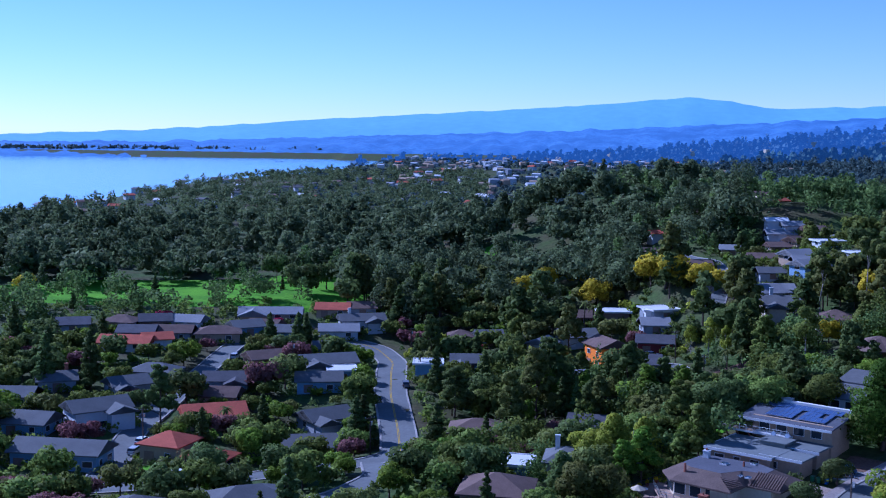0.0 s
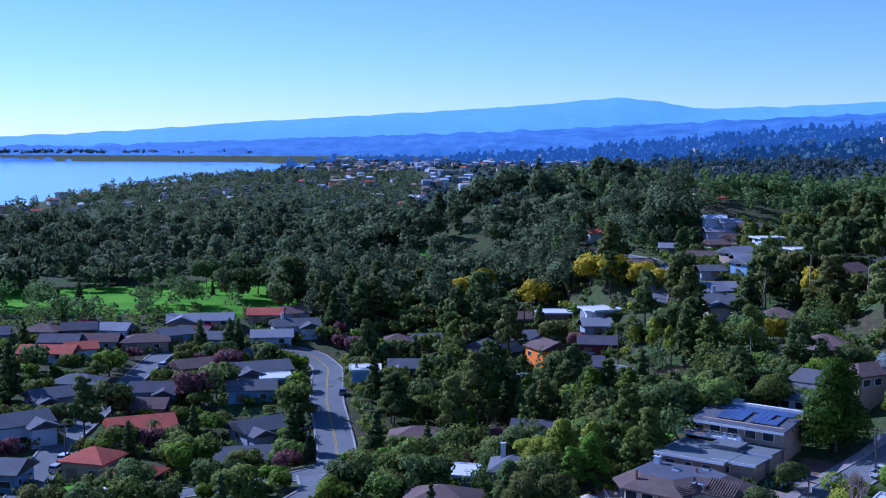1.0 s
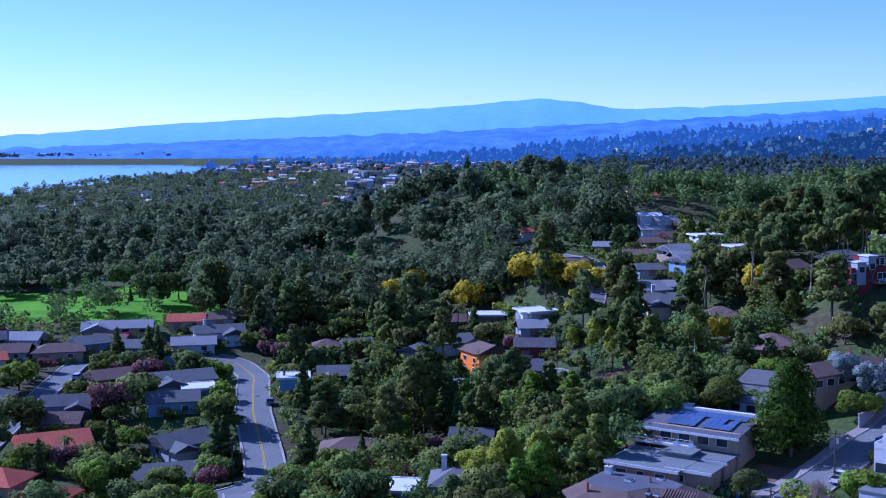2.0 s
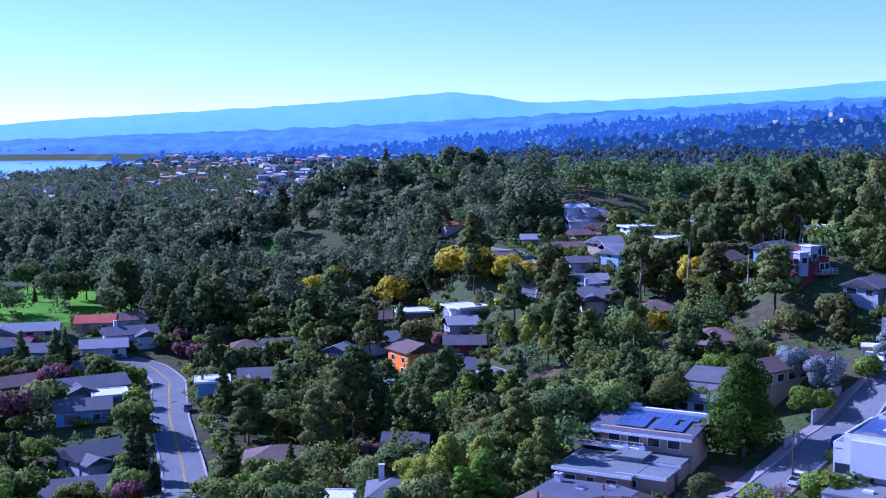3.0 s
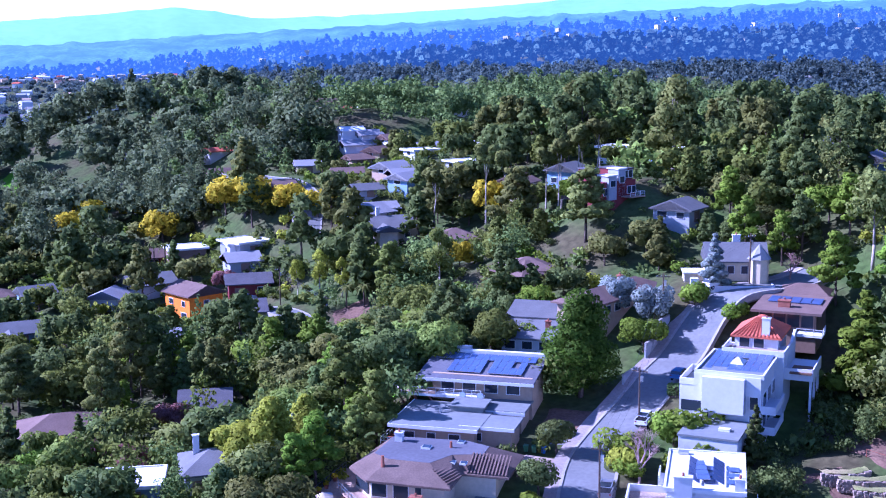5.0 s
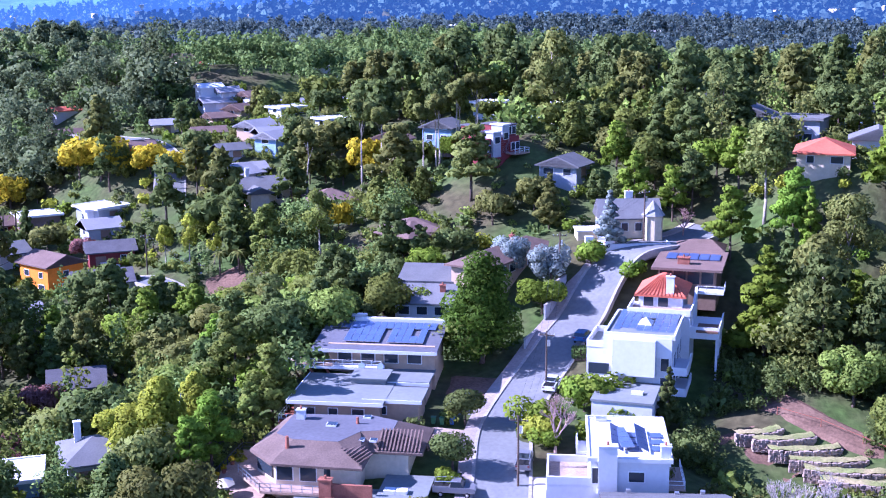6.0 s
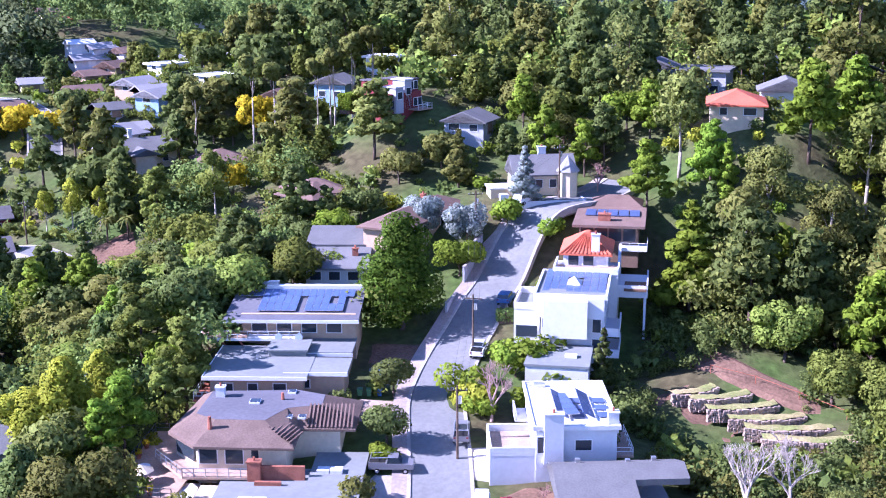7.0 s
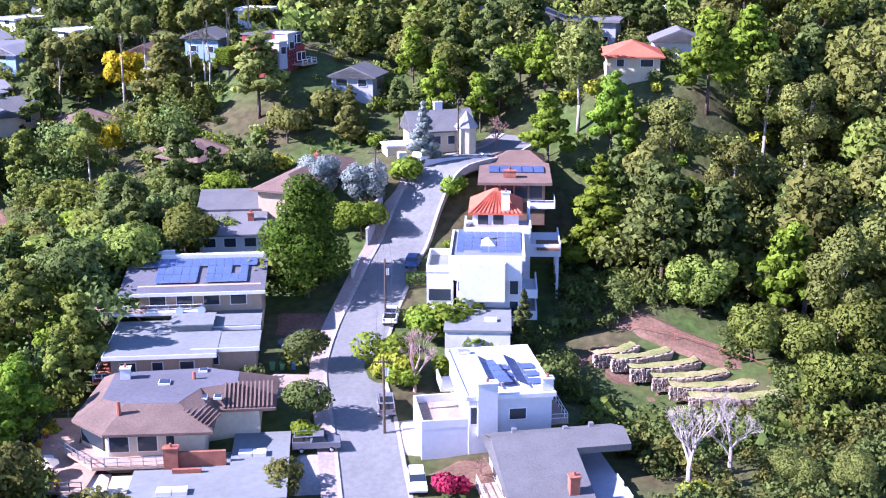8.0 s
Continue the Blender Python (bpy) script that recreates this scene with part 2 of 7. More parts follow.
def slope(az, v, dist, el, rough, near):
    """A point on a far range: azimuth, and 0 at its foot to 1 at its crest."""
    top = dist * math.tan(radians(np.interp(az, FAR_AZ, el)))
    top += rough * 0.6 * (noise.noise((az * 1.1, dist, 0)) + 0.5 * noise.noise((az * 4, dist, 3)) + 0.3 * noise.noise((az * 14, dist, 6)))
    r = dist * (near + (1 - near) * v)
    z = SEA - 6 + (top - SEA + 6) * v ** 0.55 + rough * 1.6 * noise.noise((az * 2, v * 4, dist)) * (1 - v) * min(max((top - SEA) / 60, 0), 1)
    return r * math.sin(radians(az)), r * math.cos(radians(az)), z + UP


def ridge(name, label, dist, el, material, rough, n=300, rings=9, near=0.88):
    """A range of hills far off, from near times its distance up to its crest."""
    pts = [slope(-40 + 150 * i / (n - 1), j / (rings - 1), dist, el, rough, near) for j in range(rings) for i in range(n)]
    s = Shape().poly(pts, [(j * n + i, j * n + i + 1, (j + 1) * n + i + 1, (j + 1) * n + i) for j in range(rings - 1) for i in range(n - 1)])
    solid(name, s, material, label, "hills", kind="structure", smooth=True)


VALE_EL = [-1.6, -1.6, -1.5, -1.4, -1.2, -0.9, -0.6, -0.45, -0.2, 0.2, 0.55, 0.85, 1.15, 1.4, 1.4, 1.0]
NEAR_EL = [-3, -3, -3, -3, -2.4, -1.9, -1.6, -1.45, -1.2, -0.75, -0.25, 0.05, 0.3, 0.5, 0.5, 0.2]
# aerial haze is painted into each range: bluish base plus a blue glow
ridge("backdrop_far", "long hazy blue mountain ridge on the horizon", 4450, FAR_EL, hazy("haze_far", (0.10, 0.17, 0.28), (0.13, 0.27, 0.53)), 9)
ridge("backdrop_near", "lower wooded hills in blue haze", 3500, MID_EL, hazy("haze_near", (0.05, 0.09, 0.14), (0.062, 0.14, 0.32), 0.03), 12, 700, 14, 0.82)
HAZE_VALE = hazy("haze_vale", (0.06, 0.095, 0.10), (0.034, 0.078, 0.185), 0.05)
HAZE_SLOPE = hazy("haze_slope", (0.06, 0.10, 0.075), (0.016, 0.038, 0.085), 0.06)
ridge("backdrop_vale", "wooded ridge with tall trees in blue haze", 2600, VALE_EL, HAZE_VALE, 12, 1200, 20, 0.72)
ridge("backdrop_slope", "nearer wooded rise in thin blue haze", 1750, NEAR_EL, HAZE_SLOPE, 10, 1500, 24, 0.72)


# ---- roads
def road(name, line, width, label, lift=0.14, material=ASPHALT, kind="structure", kerb=True):
    """A strip laid over the land along a line, with a kerb on each side."""
    line = np.array(line, float)
    d = np.r_[0, np.cumsum(np.hypot(*np.diff(line, axis=0).T))]
    t = np.arange(0, d[-1], 1.5)
    xs, ys = np.interp(t, d, line[:, 0]), np.interp(t, d, line[:, 1])
    for _ in range(12):
        xs[1:-1], ys[1:-1] = (xs[:-2] + xs[1:-1] * 2 + xs[2:]) / 4, (ys[:-2] + ys[1:-1] * 2 + ys[2:]) / 4
    tx, ty = np.gradient(xs), np.gradient(ys)
    ln = np.hypot(tx, ty)
    nx, ny = -ty / ln, tx / ln
    zs = np.max([land(xs + nx * o, ys + ny * o) for o in (-width / 2, 0, width / 2)], axis=0) + lift
    for _ in range(8):
        zs[1:-1] = (zs[:-2] + zs[1:-1] * 2 + zs[2:]) / 4
    for x, y in zip(xs, ys):
        KEEP.append((x, y, width / 2 + 1.0))

    def strip(a, b, up, deep):
        s, n = Shape(), len(xs)
        pts = []
        for k in range(n):
            for o, z in ((a, up), (b, up), (b, up - deep), (a, up - deep)):
                pts.append((xs[k] + nx[k] * o, ys[k] + ny[k] * o, zs[k] + z))
        fs = []
        for k in range(n - 1):
            for i in range(4):
                fs.append((4 * k + i, 4 * k + 4 + i, 4 * k + 4 + (i + 1) % 4, 4 * k + (i + 1) % 4))
        return s.poly(pts, fs)

    ob = solid(name, strip(width / 2, -width / 2, 0, 1.5), material, label, "road", kind=kind)
    if kerb:
        for sgn in (-1, 1):
            k = strip(sgn * width / 2 + 0.45, sgn * width / 2 - 0.0, 0.13, 1.2) if sgn > 0 else strip(-width / 2, -width / 2 - 0.45, 0.13, 1.2)
            solid("kerb", k, CONCRETE, "pale concrete kerb along the street", "kerb", kind="structure")
    return strip


RIDGE = [(28, 146), (45, 168), (58, 184.7), (65.6, 194.7), (73.5, 206), (80, 212), (86, 217), (96.5, 223.4), (108.5, 231.5), (117, 234.5), (126, 233), (140, 236)]
strip = road("road_1", RIDGE, 6.8, "sunlit grey asphalt street along the ridge")
PAVING = mat("pavement_slabs", (0.33, 0.28, 0.245), 0.9, 0.2, 0.8, 0.2)
solid("pavement", strip(5.6, 3.85, 0.12, 0.8), PAVING, "pinkish worn pavement beside the ridge street", "pavement", kind="structure")
AVENUE = [(-9, 262), (-9.6, 275), (-10.3, 286), (-13.3, 312), (-14.4, 343), (-14.6, 362), (-20, 380), (-40, 392)]
strip = road("road_2", AVENUE, 8.0, "grey two-lane avenue with yellow centre lines")
YELLOW = mat("yellow_paint", (0.55, 0.36, 0.03), 0.8, 0.2, 2.0)
for o in (-0.15, 0.15):
    solid("lane_line", strip(o + 0.07, o - 0.07, 0.02, 0.05), YELLOW, "worn yellow centre line on the avenue", "road marking", kind="structure")
road("road_3", [(-110, 224), (-68, 230), (-40, 237), (-14, 250), (-9, 262)], 5.5, "grey side street below the hillside gardens")
road("road_4", [(-68, 230), (-70, 262), (-71, 279), (-69, 310), (-66.5, 335), (-64, 368), (-60, 385)], 6.0, "pale residential street between houses")
road("road_5", [(-30, 205), (-18, 217), (-12, 232), (-14, 250)], 5.0, "narrow asphalt lane")
road("road_6", [(73, 290), (66, 304), (62, 320), (58, 338), (48, 350)], 6.0, "short asphalt cul-de-sac beside a clipped hedge")
road("road_7", [(75, 455), (84, 430), (88, 405), (86, 375), (80, 360)], 7.0, "straight street among bungalows")


# ---- golf course
def green(name, cx, cy, rx, ry, label, seed):
    s, n = Shape(), 40
    rows = 8
    pts = [(cx, cy, ground(cx, cy) + 0.5)]
    for j in range(1, rows + 1):
        for i in range(n):
            a = 2 * math.pi * i / n
            k = j / rows * (1 + 0.25 * noise.noise((math.cos(a) * 1.5, math.sin(a) * 1.5, seed)))
            x, y = cx + rx * k * math.cos(a), cy + ry * k * math.sin(a)
            pts.append((x, y, ground(x, y) + (0.5 if j < rows else -0.3)))
    fs = [(0, 1 + i, 1 + (i + 1) % n) for i in range(n)]
    fs += [(1 + (j - 1) * n + i, 1 + j * n + i, 1 + j * n + (i + 1) % n, 1 + (j - 1) * n + (i + 1) % n) for j in range(1, rows) for i in range(n)]
    s.poly(pts, fs)
    solid(name, s, LAWN, label, "lawn", kind="structure", smooth=True)


green("fairway", -105, 462, 85, 40, "bright green mown golf fairway between trees", 1.0)
green("fairway", -52, 462, 30, 46, "bright green mown golf fairway between trees", 2.0)
green("fairway", 24, 522, 10, 22, "narrow bright green fairway among tall trees", 3.0)
for x, y, r in ((-120, 465, 20), (-150, 452, 16), (-90, 452, 18), (-58, 465, 18), (-50, 440, 12), (24, 522, 11)):
    KEEP.append((x, y, r))


# ---- houses
GLASS = bpy.data.materials.new("window_glass")
GLASS.use_nodes = True
b = GLASS.node_tree.nodes["Principled BSDF"]
b.inputs["Base Color"].default_value, b.inputs["Roughness"].default_value = (0.03, 0.04, 0.05, 1), 0.08
BRICK = mat("brick", (0.36, 0.14, 0.09), 0.9, 0.25, 4.0, 0.4)
DOORS = mat("door_paint", (0.25, 0.16, 0.11), 0.6, 0.15, 1.0)


def roof_shape(kind, w, d, h, pitch, eave, thick=0.28):
    """A roof with eaves and thickness over a w by d house whose walls are h high."""
    s, X, Y = Shape(), w / 2 + eave, d / 2 + eave
    if kind == "flat":
        a, b_, z0, z1, z2 = X - 0.3, Y - 0.3, h, h + 0.5, h + 0.34
        rim = [[(-p, -q, z), (p, -q, z), (p, q, z), (-p, q, z)] for p, q, z in ((X, Y, z0), (X, Y, z1), (a, b_, z1), (a, b_, z2))]
        return s.poly(sum(rim, []), [(3, 2, 1, 0), (12, 13, 14, 15)] + [(4 * k + i, 4 * k + (i + 1) % 4, 4 * k + 4 + (i + 1) % 4, 4 * k + 4 + i) for k in range(3) for i in range(4)])
    rise = Y * pitch
    z = h - eave * pitch
    run = X if kind == "gable" else max(X - Y, 0.4)
    top = [(-run, 0, z + rise), (run, 0, z + rise)]
    low = [(-X, -Y, z), (X, -Y, z), (X, Y, z), (-X, Y, z)]
    pts = low + top
    pts += [(x, y, zz + thick) for x, y, zz in pts]
    f = [(0, 1, 5, 4), (1, 2, 5), (2, 3, 4, 5), (3, 0, 4)]
    s.poly(pts, [tuple(i + 6 for i in g) for g in f] + [g[::-1] for g in f] + [(i, (i + 1) % 4, 6 + (i + 1) % 4, 6 + i) for i in range(4)])
    return s


def wall_shape(kind, w, d, h, pitch, deep):
    if kind != "gable":
        return Shape().box(0, 0, -deep, w, d, h + deep)
    X, Y, r = w / 2, d / 2, d / 2 * pitch
    ends = [(x, y, z) for x in (-X, X) for y, z in ((-Y, -deep), (Y, -deep), (Y, h), (0, h + r), (-Y, h))]
    return Shape().poly(ends, [(4, 3, 2, 1, 0), (5, 6, 7, 8, 9)] + [(i, (i + 1) % 5, 5 + (i + 1) % 5, 5 + i) for i in range(5)])


def window(house, x, y, z, sx, sz, side, frame_mat=None):
    """A framed window on one side of a house (0 front, 1 right, 2 back, 3 left), standing proud of the wall."""
    turn = side * math.pi / 2
    ob = part("window", Shape().box(x, y, z - 0.1, sx + 0.24, 0.12, sz + 0.2, turn), frame_mat or TRIM, house)
    c, q = math.cos(turn), math.sin(turn)
    pane = Shape().box(x + q * 0.05, y - c * 0.05, z, sx, 0.08, sz, turn)
    part("pane", pane, GLASS, ob)
    return ob


def house(label, x, y, w, d, h, rot, kind="gable", roof="grey", wall="white", pitch=0.4, eave=0.8, chimney=0, fine=1, z=None, wing=0.0, group="houses of the neighbourhood"):
    """A house with walls, roof, windows, door and chimney; wing adds a crosswise wing at the front."""
    z0 = ground(x, y) if z is None else z + UP - h
    ob = thing("house", pose(x, y, z0, 0, 0, rot), label, "house", group)
    KEEP.append((x, y, max(w, d) * 0.55 + 1.0))
    if "among" not in label:
        SEEN.append((x, y, w * 0.5))
    turn = radians(rot)
    for k in range(11):
        u, v = [(rng.uniform(-0.6, 0.6) * w, -d * 0.5 - 1.6), (rng.uniform(-0.6, 0.6) * w, -d * 0.5 - 2.2), (w * 0.5 + 1.4, rng.uniform(-0.6, 0.5) * d), (-w * 0.5 - 1.4, rng.uniform(-0.6, 0.5) * d)][k % 4]
        RING.append((x + u * math.cos(turn) - v * math.sin(turn), y + u * math.sin(turn) + v * math.cos(turn), rng.uniform(0.55, 1.0)))
    part("wall", wall_shape(kind, w, d, h, pitch, 7.0), WALL[wall], ob)
    part("roof", roof_shape(kind, w, d, h, pitch, eave), ROOF[roof], ob)
    if wing:
        ww, wd = w * 0.42, d * 0.5
        s = wall_shape(kind, wd + 2, ww, h - 0.3, pitch, 6.0)
        s.v = [(-py + wing * w * 0.27, px - d / 2, pz) for px, py, pz in s.v]
        part("wing_wall", s, WALL[wall], ob)
        s = roof_shape(kind if kind != "hip" else "gable", wd + 2, ww, h - 0.3, pitch, eave)
        s.v = [(-py + wing * w * 0.27, px - d / 2, pz) for px, py, pz in s.v]
        part("wing_roof", s, ROOF[roof], ob)
    if fine:
        floors = max(1, int(h / 2.7))
        for side, (a, bq) in enumerate(((w, d), (d, w), (w, d), (d, w))):
            if fine < 2 and side == 2:
                continue
            n = max(1, int(a / (3.6 if fine > 1 else 5.0)))
            for f in range(floors):
                for i in range(n):
                    u = (i + 0.5) / n * a - a / 2
                    q = -bq / 2 - 0.03
                    zz = 0.9 + f * 2.75
                    if side == 0 and i == 0 and f == 0:
                        part("door", Shape().box(u, q, 0, 2.3, 0.14, 2.15), DOORS if wall != "white" else TRIM, ob)
                        continue
                    px, py = [(u, q), (-q, u), (-u, -q), (q, -u)][side]
                    window(ob, px, py, zz, rng.choice((1.2, 1.6, 2.1)), 1.2, side)
    if chimney:
        top = h + d * 0.35 + (0.6 if kind != "flat" else 0.2) if kind != "flat" else h + 1.4
        cx = w * 0.28 * chimney
        part("chimney", Shape().box(cx, d * 0.12, h - 0.5, 0.9, 0.7, top - h + 0.5).box(cx, d * 0.12, top, 1.05, 0.85, 0.12), BRICK if chimney > 0 else WALL["white"], ob, "chimney stack")
    return ob


# ---- trees
def leaves(centres, radii, n, size, squash=0.8, seed=0, inner=0.35):
    """Small bent leaf clumps in a set of overlapping lobes; dense near each lobe's skin."""
    r = np.random.default_rng(seed)
    centres, radii = np.array(centres, float), np.array(radii, float)
    vol = radii ** 2
    pick = r.choice(len(radii), n, p=vol / vol.sum())
    d = r.normal(size=(n, 3))
    d /= np.linalg.norm(d, axis=1)[:, None]
    rad = np.where(r.random(n) < inner, r.random(n) ** 0.5, 0.86 + 0.22 * r.random(n))
    p = centres[pick] + d * (radii[pick] * rad)[:, None] * np.array([1, 1, squash])
    nrm = d + r.normal(size=(n, 3)) * 0.55 + np.array([0, 0, 0.25])
    nrm /= np.linalg.norm(nrm, axis=1)[:, None]
    a = np.cross(nrm, r.normal(size=(n, 3)))
    a /= np.linalg.norm(a, axis=1)[:, None] + 1e-9
    b = np.cross(nrm, a)
    s = size * (0.6 + 0.8 * r.random(n))[:, None]
    quad = np.stack([p - a * s - nrm * s * 0.25, p - b * s * 0.7 + nrm * s * 0.1, p + a * s - nrm * s * 0.25, p + b * s * 0.7 + nrm * s * 0.1], 1)
    mid = (centres * vol[:, None]).sum(0) / vol.sum()
    whole = p - mid
    whole /= np.linalg.norm(whole, axis=1)[:, None] + 1e-9
    soft = d * 0.75 + whole * 0.4 + nrm * 0.22
    soft /= np.linalg.norm(soft, axis=1)[:, None] + 1e-9
    return quad.reshape(-1, 3), np.repeat(soft, 4, 0)


def quads(name, pts, material, normals=None):
    """Loose leaf quads in one mesh; normals round each clump off, so that a crown shades as one soft body."""
    me = bpy.data.meshes.new(name)
    n = len(pts)
    me.vertices.add(n)
    me.vertices.foreach_set("co", np.asarray(pts, np.float32).ravel())
    me.loops.add(n)
    me.loops.foreach_set("vertex_index", np.arange(n, dtype=np.int32))
    me.polygons.add(n // 4)
    me.polygons.foreach_set("loop_start", np.arange(0, n, 4, dtype=np.int32))
    me.materials.append(material)
    me.update(calc_edges=True)
    me.validate()
    if normals is not None:
        at = me.attributes.new("custom_normal", "FLOAT_VECTOR", "POINT")
        at.data.foreach_set("vector", np.asarray(normals, np.float32).ravel())
        me.update()
    return me


def lobes(form, h, r, seed):
    """Lobe centres and radii of a crown of height h and half-width r."""
    q = random.Random(seed)
    c, k = [], []
    if form == "oak":
        for i in range(13):
            a, u = q.uniform(0, 6.28), q.random() ** 0.6
            z = h * q.uniform(0.42, 0.86)
            m = r * u * (1.05 - abs(z / h - 0.55))
            c.append((m * math.cos(a), m * math.sin(a), z))
            k.append(r * q.uniform(0.36, 0.56))
        c.append((0, 0, h * 0.62))
        k.append(r * 0.6)
    elif form == "dome":
        for i in range(26):
            v = i / 25
            a = i * 2.4
            m = r * math.sqrt(max(1 - v, 0)) * q.uniform(0.3, 0.72)
            c.append((m * math.cos(a), m * math.sin(a), h * (0.2 + 0.68 * v)))
            k.append(r * (0.46 - 0.2 * v) * q.uniform(0.85, 1.15))
    elif form == "cone":
        for i in range(26):
            v = i / 25
            z = h * (0.12 + 0.84 * v)
            a = i * 2.4 + q.uniform(-0.4, 0.4)
            m = r * (1 - v) ** 0.8 * q.uniform(0.45, 0.75)
            c.append((m * math.cos(a), m * math.sin(a), z))
            k.append(r * (0.14 + 0.34 * (1 - v)) * q.uniform(0.8, 1.2))
    elif form == "pine":
        for i in range(24):
            v = i / 23
            z = h * (0.34 + 0.62 * v)
            a = i * 2.4 + q.uniform(-0.6, 0.6)
            m = r * (1.05 - 0.75 * v) * q.uniform(0.35, 0.95)
            c.append((m * math.cos(a), m * math.sin(a), z + q.uniform(-0.4, 0.4)))
            k.append(r * q.uniform(0.28, 0.44) * (1.1 - 0.4 * v))
    elif form == "gum":
        for i in range(17):
            v = q.random()
            z = h * (0.42 + 0.54 * v)
            a = q.uniform(0, 6.28)
            m = r * q.uniform(0.15, 0.9) * math.sin(math.pi * (0.2 + 0.7 * v))
            c.append((m * math.cos(a), m * math.sin(a), z))
            k.append(r * q.uniform(0.30, 0.5))
    elif form == "mast":
        for i in range(9):
            a = q.uniform(0, 6.28)
            m = r * q.uniform(0.1, 0.7)
            c.append((m * math.cos(a), m * math.sin(a), h * q.uniform(0.74, 0.95)))
            k.append(r * q.uniform(0.3, 0.5))
    elif form == "bush":
        for i in range(7):
            a = q.uniform(0, 6.28)
            m = r * q.uniform(0.1, 0.6)
            c.append((m * math.cos(a), m * math.sin(a), h * q.uniform(0.3, 0.65)))
            k.append(r * q.uniform(0.4, 0.6))
    elif form == "ball":
        c, k = [(0, 0, h * 0.66), (r * 0.3, 0, h * 0.7), (-r * 0.25, r * 0.2, h * 0.62)], [r * 0.85, r * 0.66, r * 0.7]
    return c, k


SQUASH = {"mast": 0.9, "dome": 0.9, "oak": 0.75, "cone": 0.55, "pine": 0.5, "gum": 0.8, "bush": 0.85, "ball": 0.7}
SIZE = {"mast": (21, 3.2), "dome": (14, 5.4), "oak": (9, 5.0), "cone": (15, 3.6), "pine": (15, 4.4), "gum": (20, 5.5), "bush": (3, 2.2), "ball": (4.6, 2.4)}
PROTO = {}


def trunk_shape(form, h, r, cs, seed):
    q = random.Random(seed)
    s = Shape()
    base = {"mast": 0.3, "dome": 0.4, "oak": 0.32, "cone": 0.28, "pine": 0.3, "gum": 0.42, "bush": 0.08, "ball": 0.16}[form]
    top = h * {"mast": 0.92, "dome": 0.75, "oak": 0.55, "cone": 0.93, "pine": 0.9, "gum": 0.85, "bush": 0.4, "ball": 0.6}[form]
    pts = [Vector((q.uniform(-0.04, 0.04) * h * v, q.uniform(-0.04, 0.04) * h * v, top * v)) for v in (0, 0.3, 0.6, 1)]
    pts[0].z = -1.5
    for i in range(3):
        s.tube(pts[i], pts[i + 1], base * (1 - 0.28 * i), base * (0.72 - 0.28 * i) + 0.02)
    for c in cs[:: 2 if form in ("pine", "cone") else 1]:
        v = min(max(c[2] / top * 0.75, 0.25), 0.95)
        j = min(int(v * 3), 2)
        a = pts[j].lerp(pts[j + 1], v * 3 - j)
        s.tube(a, Vector(c), base * 0.35 * (1.1 - v), 0.03, 5)
    return s


def tree_proto(form, leaf, level, seed):
    """Trunk and crown meshes of one kind of tree at unit scale, made once."""
    key = (form, leaf, level, seed)
    if key not in PROTO:
        h, r = SIZE[form]
        cs, ks = lobes(form, h, r, seed)
        n, size = {3: (11000, 0.18), 2: (4800, 0.31), 1: (1800, 0.48), 0: (600, 0.8)}[level]
        if form in ("bush", "ball"):
            n, size = {3: (620, 0.23), 2: (2300, 0.16) if form == "ball" else (1100, 0.2), 1: (180, 0.36), 0: (50, 0.65)}[level]
        if form == "dome":
            n, size = int(n * 1.6), size
        pts, nrm = leaves(cs, ks, n, size, SQUASH[form], seed)
        crown = quads("crown", pts, LEAF[leaf], nrm)
        trunk = trunk_shape(form, h, r, cs if level == 2 else cs[::3], seed).mesh("trunk", PALEBARK if form in ("gum", "mast") else BARK, True)
        PROTO[key] = (crown, trunk)
    return PROTO[key]


WORDS = {"mast": "slender eucalyptus with a long bare pale stem", "dome": "broad dense tree with a domed crown", "oak": "spreading evergreen tree with a rounded crown", "cone": "tall conifer with a pointed crown", "pine": "tall pine with layered open branches",
         "gum": "tall eucalyptus with bare trunk and airy crown", "bush": "garden shrub", "ball": "clipped round street tree"}
TINT = {"dark": "dark green", "laurel": "glossy mid-green", "oak": "dull green", "bright": "bright green", "lime": "yellow-green", "olive": "olive brown-green", "yellow": "yellow-blossomed",
        "blue": "silvery blue", "plum": "purple-brown", "red": "crimson", "wood": "deep green"}


def tree(form, leaf, x, y, scale=1.0, level=1, wide=1.0, seed=None, z=None, group="trees on the slopes"):
    seed = rng.randrange(3) if seed is None else seed
    crown, trunk = tree_proto(form, leaf, level, seed)
    m = pose(x, y, ground(x, y) if z is None else z, 0, 0, rng.uniform(0, 360)) @ Matrix.Diagonal((scale * wide, scale * wide, scale, 1))
    ob = thing("shrub" if form == "bush" else "tree", m, TINT[leaf] + " " + WORDS[form] + (" in a garden" if form == "bush" else ""), "shrub" if form == "bush" else "tree", "garden shrubs" if form == "bush" else group)
    part("trunk", trunk, None, ob)
    part("crown", crown, None, ob)
    return ob


